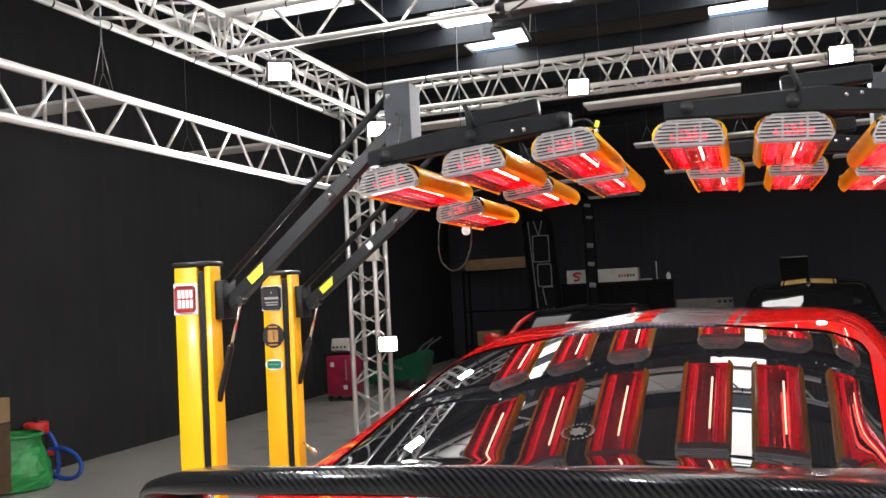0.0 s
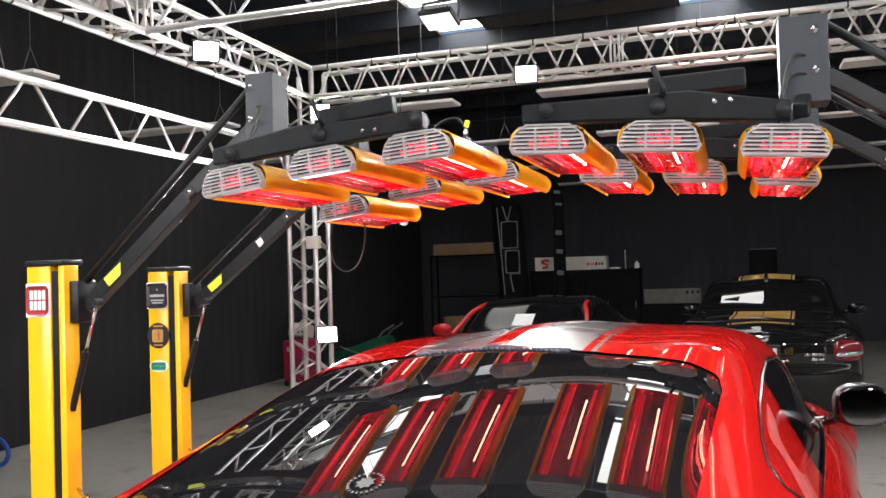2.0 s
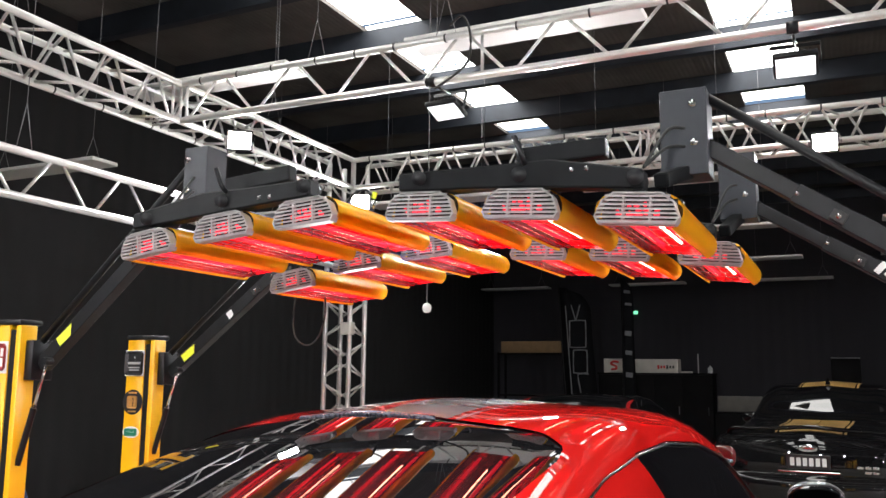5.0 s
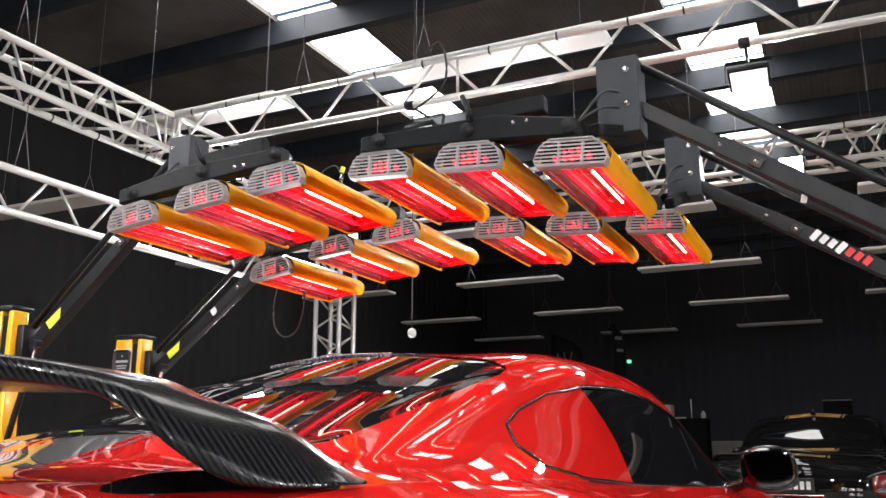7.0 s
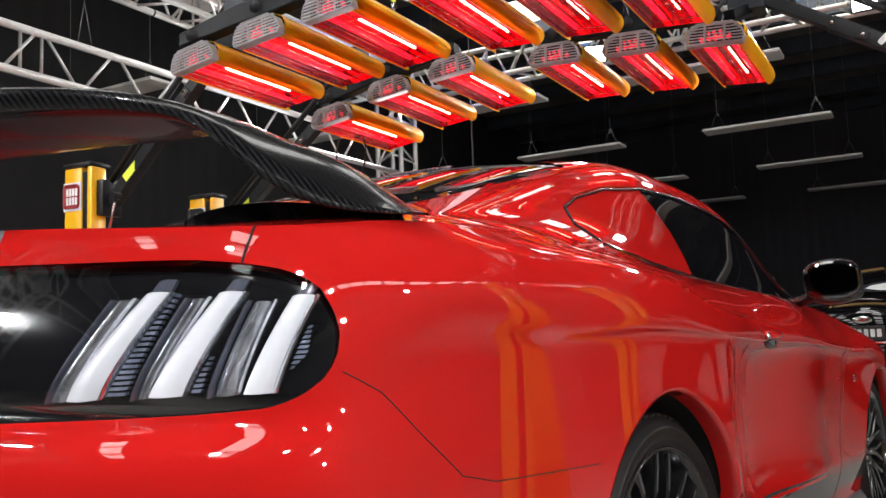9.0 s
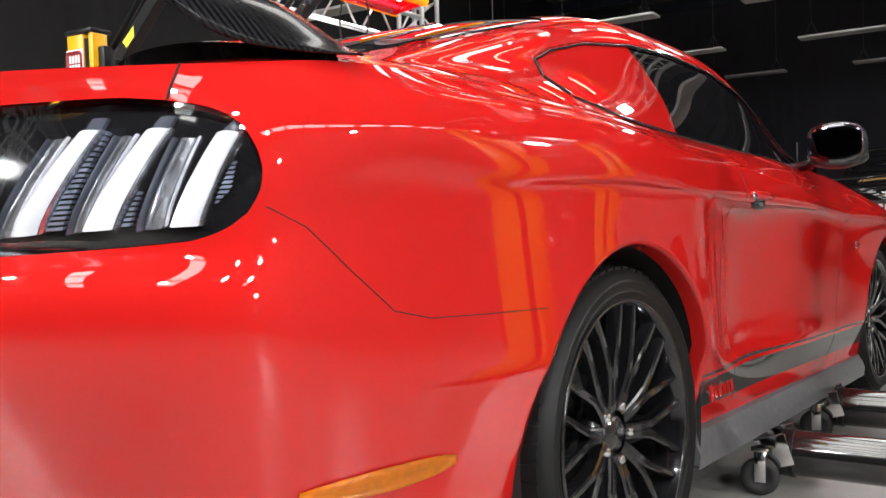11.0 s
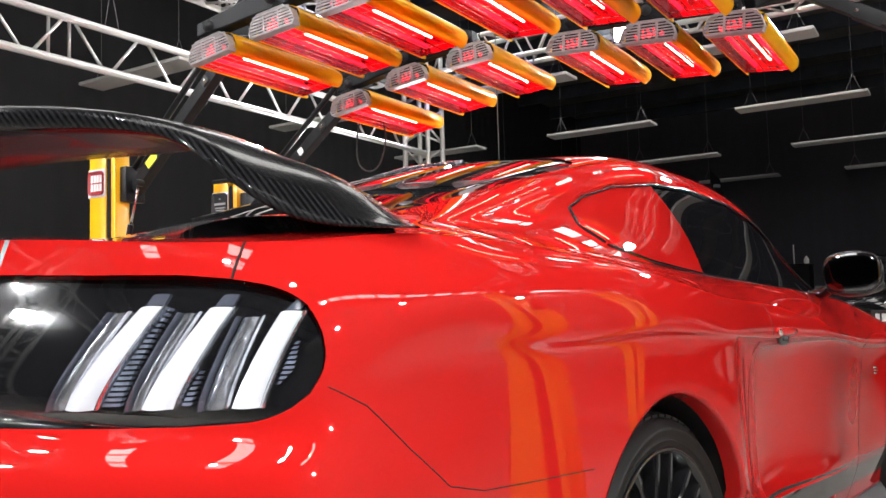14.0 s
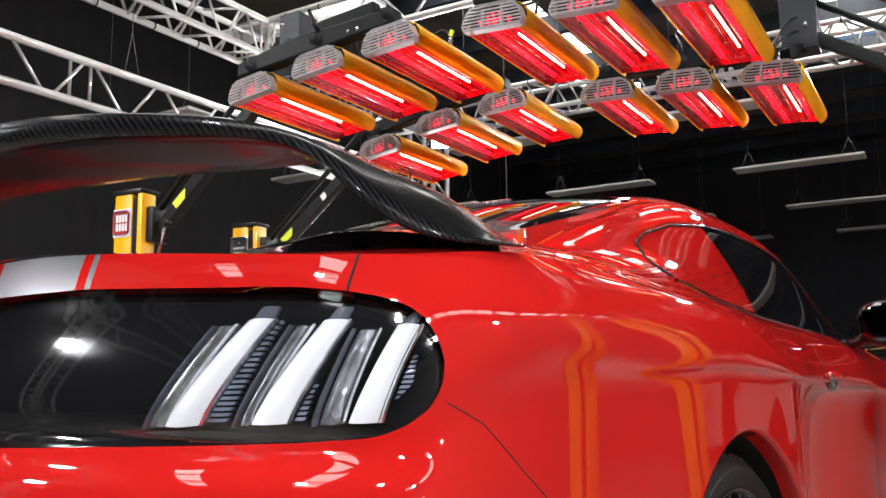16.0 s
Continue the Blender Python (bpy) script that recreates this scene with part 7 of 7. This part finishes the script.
def feather(u0, u1, z0, z1, lean, label, marks):
    root = thing("feather_banner", pose((u0 + u1) / 2, WALL_V - 0.25, 0), label, "banner")
    w = (u1 - u0) / 2
    bm = bmesh.new()
    n, rows = 16, []
    for i in range(n + 1):
        t = i / n
        z = z0 + (z1 - z0) * t
        k = 1.0 if t < 0.8 else math.sqrt(max(0.02, 1 - ((t - 0.8) / 0.2) ** 2))
        rows.append([bm.verts.new((-lean * (t - 0.5) + x * w if x < 0 else -lean * (t - 0.5) - w + 2 * w * k * (x + 1) / 2, 0.02 * math.sin(6 * x + 9 * t), z)) for x in (-1, -0.5, 0, 0.5, 1)])
    for a, b in zip(rows, rows[1:]):
        for j in range(4):
            bm.faces.new((a[j], a[j + 1], b[j + 1], b[j]))
    bmesh.ops.solidify(bm, geom=bm.faces[:], thickness=0.004)
    cloth = part("cloth", bm, M_BANNER, root, "dark printed cloth")
    bm = bmesh.new()
    rod(bm, (lean * 0.5 - w - 0.01 + 0.12 * lean, 0, 0.03), (-lean * 0.5 - w - 0.01, 0, z1 + 0.1), 0.014, 10)
    part("pole", bm, M_BLACKMETAL, root)
    bm = bmesh.new()
    box(bm, 0.5, 0.5, 0.03, pose(lean * 0.5 - w, 0, 0.015), 0.006)
    part("foot", bm, M_BLACKMETAL, root)
    for kind, x, z, s in marks:
        bm = bmesh.new()
        t = (z - z0) / (z1 - z0)
        cx = -lean * (t - 0.5) + x
        if kind == "ring":
            pts = [(cx + a * s * 0.62, -0.035, z + b * s) for a, b in ((-1, -0.8), (-1, 0.8), (-0.8, 1), (0.8, 1), (1, 0.8), (1, -0.8), (0.8, -1), (-0.8, -1))]
            sweep(bm, pts, 0.013, 6, True)
        elif kind == "vee":
            sweep(bm, [(cx - s * 0.6, -0.035, z + s), (cx, -0.035, z - s), (cx + s * 0.2, -0.035, z - s), (cx + s * 0.75, -0.035, z + s)], 0.013, 6)
        elif kind == "ell":
            sweep(bm, [(cx + s * 0.6, -0.035, z + s), (cx - s * 0.2, -0.035, z + s), (cx - s * 0.6, -0.035, z + s * 0.8), (cx - s * 0.3, -0.035, z - s)], 0.013, 6)
        elif kind == "line":
            rod(bm, (cx, -0.035, z - s), (cx - lean * 2 * s / (z1 - z0), -0.035, z + s), 0.011, 6)
        else:
            box(bm, 0.13, 0.004, s, pose(cx, -0.035, z, 0, 8, 0), 0.004, 1)
        part("printed_mark", bm, M_BANNERMARK, cloth, "pale outlined print", smooth=False)
    return root


feather(-3.82, -3.20, 0.9, 3.35, 0.16, "tall charcoal feather banner with pale outlined print", [
    ("vee", 0.0, 2.86, 0.13), ("ring", 0.02, 2.42, 0.26), ("ring", 0.03, 1.88, 0.22), ("ell", 0.06, 1.46, 0.18), ("line", -0.13, 2.1, 0.88)])
feather(-2.62, -2.40, 0.9, 3.5, 0.02, "narrow charcoal feather banner with small pale marks", [
    ("bar", 0.0, 3.22, 0.06), ("bar", 0.02, 2.98, 0.05), ("bar", 0.0, 2.42, 0.09), ("bar", 0.0, 2.05, 0.08), ("bar", 0.0, 1.63, 0.09)])

# shelf with a cardboard sheet, and low boxes
rack = thing("storage_rack", pose(-4.55, WALL_V + 0.2, 0), "dark storage rack holding a long cardboard box", "rack")
for x in (-0.74, 0.74):
    for y in (-0.2, 0.2):
        bm = bmesh.new()
        box(bm, 0.04, 0.04, 2.07, pose(x, y, 1.035))
        part("post", bm, M_CABINET, rack, smooth=False)
for z in (0.47, 1.2, 2.05):
    bm = bmesh.new()
    box(bm, 1.5, 0.44, 0.03, pose(0, 0, z), 0.003, 1)
    part("shelf", bm, M_CABINET, rack, smooth=False)
solid("cardboard_box", pose(-4.55, WALL_V + 0.1, 2.18), (1.33, 0.3, 0.23), M_CARD, "long flat brown cardboard box on the rack", "box")
solid("cardboard_box", pose(-4.78, WALL_V + 0.1, 0.635), (0.5, 0.3, 0.30), M_CARD, "brown cardboard box on the low shelf", "box")
bench = thing("work_bench", pose(-0.42, WALL_V + 0.25, 0), "low dark bench with an off-white front board", "bench")
bm = bmesh.new()
box(bm, 1.16, 0.5, 0.95, pose(0, 0, 0.475), 0.01)
sharp(part("body", bm, M_CABINET, bench))
bm = bmesh.new()
box(bm, 1.05, 0.03, 0.28, pose(0, -0.2, 1.12), 0.006)
part("board", bm, M_GREYBOARD, bench, "off-white board standing on the bench")
for x in (0.28, 0.38, 0.48):
    bm = bmesh.new()
    lathe(bm, [(0.0, 0.012), (0.028, 0.012), (0.032, 0.0)], 16, pose(x, -0.215, 1.19, 90))
    part("dark_knob", bm, M_RUBBER, bench)
shelf = thing("wall_shelf", pose(1.24, WALL_V + 0.3, 0), "dark cupboard standing against the far drape", "cupboard")
bm = bmesh.new()
box(bm, 0.48, 0.4, 1.96, pose(0, 0, 0.99), 0.012)
sharp(part("body", bm, M_CABINET, shelf))
bm = bmesh.new()
box(bm, 0.47, 0.02, 0.02, pose(0, -0.21, 1.96), 0.004)
part("edge", bm, M_WIRE, shelf, "pale metal edge")

# ---- things along the drape ----
M_GREENBAG = mat("green_plastic_sheet", (0.03, 0.28, 0.07), 0.35, vary=0.35, scale=7, bump=0.6, bump_scale=12)
M_HOSE = mat("blue_rubber_hose", (0.015, 0.07, 0.38), 0.45, vary=0.15, scale=20)
M_MAROON = mat("dark_red_machine_paint", (0.30, 0.012, 0.05), 0.4, vary=0.2, scale=6)
M_GREENMACHINE = mat("green_machine_paint", (0.006, 0.09, 0.045), 0.4, vary=0.2, scale=6)
random.seed(11)
bag = thing("wrapped_bin", pose(-6.22, 3.78, 0), "bin wrapped in crumpled green plastic sheet by the drape", "bin")
bm = bmesh.new()
rows = []
for i in range(15):
    t = i / 14
    r = 0.30 + 0.035 * math.sin(5 * t) - 0.05 * t
    rows.append([bm.verts.new((r * (1.0 + 0.07 * math.sin(3 * a + 7 * t) + random.uniform(-0.03, 0.03)) * math.cos(a) * 1.05, r * (1.0 + random.uniform(-0.03, 0.03)) * math.sin(a), 0.012 + 0.47 * t)) for a in (2 * math.pi * k / 28 for k in range(28))])
for a, b in zip(rows, rows[1:]):
    for k in range(28):
        bm.faces.new((a[k], a[(k + 1) % 28], b[(k + 1) % 28], b[k]))
bm.faces.new(rows[-1])
bm.faces.new(rows[0][::-1])
part("plastic_sheet", bm, M_GREENBAG, bag, smooth=False)
part("rim", lathe(bmesh.new(), [(0.24, 0.475), (0.262, 0.48), (0.262, 0.505), (0.24, 0.51)], 28), M_GREENBAG, bag)

can = thing("pressure_canister", pose(-6.36, 4.19, 0), "dark canister with a red cap by the drape", "canister")
part("body", lathe(bmesh.new(), [(0.0, 0.012), (0.10, 0.012), (0.11, 0.03), (0.11, 0.36), (0.08, 0.42), (0.05, 0.44), (0.0, 0.44)], 28), M_BLACKMETAL, can)
part("cap", lathe(bmesh.new(), [(0.0, 0.44), (0.10, 0.44), (0.115, 0.455), (0.115, 0.54), (0.10, 0.555), (0.0, 0.555)], 28), M_REDBRIGHT, can, "red plastic cap")
part("nozzle", lathe(bmesh.new(), [(0.0, 0.555), (0.025, 0.555), (0.022, 0.59), (0.0, 0.60)], 16), M_RUBBER, can)
bm = bmesh.new()
box(bm, 0.05, 0.004, 0.16, pose(0.03, -0.112, 0.22), 0.002, 1)
lab = part("label", bm, M_REDPRINT, can, "red label strip", smooth=False)
bm = bmesh.new()
box(bm, 0.046, 0.005, 0.05, pose(0.03, -0.114, 0.15), 0.002, 1)
part("label_patch", bm, M_WHITE, lab, "white patch", smooth=False)

hose = thing("coiled_hose", pose(-6.10, 4.22, 0), "coiled blue rubber hose leaning against the drape", "hose")
bm = bmesh.new()
loop1 = [(-0.19 + 0.15 * math.cos(a), 0.02 + 0.03 * math.sin(a), 0.235 + 0.205 * math.sin(a) - 0.12 * math.cos(a)) for a in (2 * math.pi * k / 14 for k in range(14))]
sweep(bm, loop1, 0.021, 10, True)
loop2 = [(0.05 + 0.22 * math.cos(a), -0.02 + 0.05 * math.sin(a), 0.155 + 0.125 * math.sin(a) - 0.06 * math.cos(a)) for a in (2 * math.pi * k / 14 for k in range(14))]
sweep(bm, [(x, y, max(z, 0.022)) for x, y, z in loop2], 0.021, 10, True)
part("hose_body", bm, M_HOSE, hose)
bm = bmesh.new()
box(bm, 0.05, 0.06, 0.05, pose(-0.12, 0.0, 0.25), 0.008)
part("tie", bm, M_REDBRIGHT, hose, "red tie")

stack = thing("cardboard_box_stack", pose(-6.52 + 0.28, 3.30, 0), "dark cardboard boxes stacked against the drape", "boxes")
for z, h, mm in ((0.34, 0.62, M_DARKCARD), (0.77, 0.22, M_CARD)):
    bm = bmesh.new()
    box(bm, 0.46, 0.5, h, pose(0, 0, z), 0.006, 1)
    part("box", bm, mm, stack, smooth=False)

red = thing("floor_machine", pose(-5.80, 9.95, 0), "dark red wheeled shop machine with a pale control box", "machine")
bm = bmesh.new()
box(bm, 0.46, 0.4, 0.64, pose(0, 0, 0.40), 0.03)
sharp(part("body", bm, M_MAROON, red))
bm = bmesh.new()
box(bm, 0.30, 0.3, 0.20, pose(0.0, 0, 0.86, -14), 0.015)
ctl = sharp(part("control_box", bm, M_OFFWHITE, red, "pale control box with dark knobs"))
for k in range(4):
    bm = bmesh.new()
    lathe(bm, [(0.0, 0.016), (0.016, 0.016), (0.018, 0.0)], 12, pose(-0.1 + 0.066 * k, -0.155, 0.85, 76))
    part("knob", bm, M_RUBBER, ctl)
for dx, dz in ((-0.12, 0.58), (0.10, 0.22)):
    bm = bmesh.new()
    box(bm, 0.07, 0.006, 0.07, pose(dx, -0.202, dz), 0.003, 1)
    part("label", bm, M_OFFWHITE, red, "small white label", smooth=False)
for k in range(7):
    bm = bmesh.new()
    box(bm, 0.022, 0.004, 0.036, pose(0.12, -0.2025, 0.36 + 0.045 * k), 0.002, 1)
    part("print_bar", bm, M_GREYPRINT, red, smooth=False)
for sx in (-1, 1):
    for sy in (-1, 1):
        part("wheel", lathe(bmesh.new(), [(0.0, -0.02), (0.045, -0.02), (0.05, -0.012), (0.05, 0.012), (0.045, 0.02), (0.0, 0.02)], 20), M_RUBBER, red).matrix_basis = pose(sx * 0.19, sy * 0.16, 0.05, 0, 90, 0)

scrub = thing("floor_scrubber", pose(-5.35, 11.4, 0), "green floor machine with dark handles by the drape", "machine")
bm = bmesh.new()
plate(bm, [(-0.62, 0.10), (0.30, 0.10), (0.42, 0.34), (0.48, 0.62), (0.34, 0.66), (-0.05, 0.52), (-0.5, 0.40), (-0.64, 0.26)], 0.5)
bmesh.ops.bevel(bm, geom=bm.edges[:], offset=0.03, segments=2, affect="EDGES")
sharp(part("body", bm, M_GREENMACHINE, scrub))
bm = bmesh.new()
box(bm, 0.8, 0.52, 0.10, pose(-0.1, 0, 0.12), 0.02)
part("skirt", bm, M_RUBBER, scrub)
for sy in (-1, 1):
    bm = bmesh.new()
    sweep(bm, [(0.30, sy * 0.2, 0.60), (0.42, sy * 0.2, 0.74), (0.52, sy * 0.2, 0.80), (0.62, sy * 0.2, 0.86)], 0.016, 8)
    part("handle", bm, M_WIRE, scrub, "grey handle bar")
    part("wheel", lathe(bmesh.new(), [(0.0, -0.025), (0.09, -0.025), (0.10, -0.012), (0.10, 0.012), (0.09, 0.025), (0.0, 0.025)], 24), M_RUBBER, scrub).matrix_basis = pose(0.18, sy * 0.27, 0.10, 90, 0, 0)
bm = bmesh.new()
sweep(bm, [(-0.35, -0.27, 0.5), (-0.2, -0.27, 0.44), (0.05, -0.27, 0.36)], 0.02, 8)
part("squeegee_arm", bm, M_WIRE, scrub)

# white junction box on the truss column
jb = thing("junction_box", pose(-3.09, 5.20, 2.03), "small white junction box strapped to the truss column", "junction box")
bm = bmesh.new()
box(bm, 0.13, 0.07, 0.12, None, 0.008)
sharp(part("body", bm, M_OFFWHITE, jb))
bm = bmesh.new()
box(bm, 0.11, 0.012, 0.10, pose(0, -0.04, 0), 0.004)
part("lid", bm, M_OFFWHITE, jb)
# tiny green pilot light on the far wall
pl = thing("exit_indicator", pose(-3.05, WALL_V + 2.83, 3.05), "tiny green indicator lamp on the far drape", "indicator")
bm = bmesh.new()
box(bm, 0.09, 0.05, 0.07, None, 0.01)
part("lens", bm, mat("green_indicator", (0.2, 0.8, 0.5), 0.4, emit=(0.25, 1.0, 0.55), emit_strength=1.2), pl)
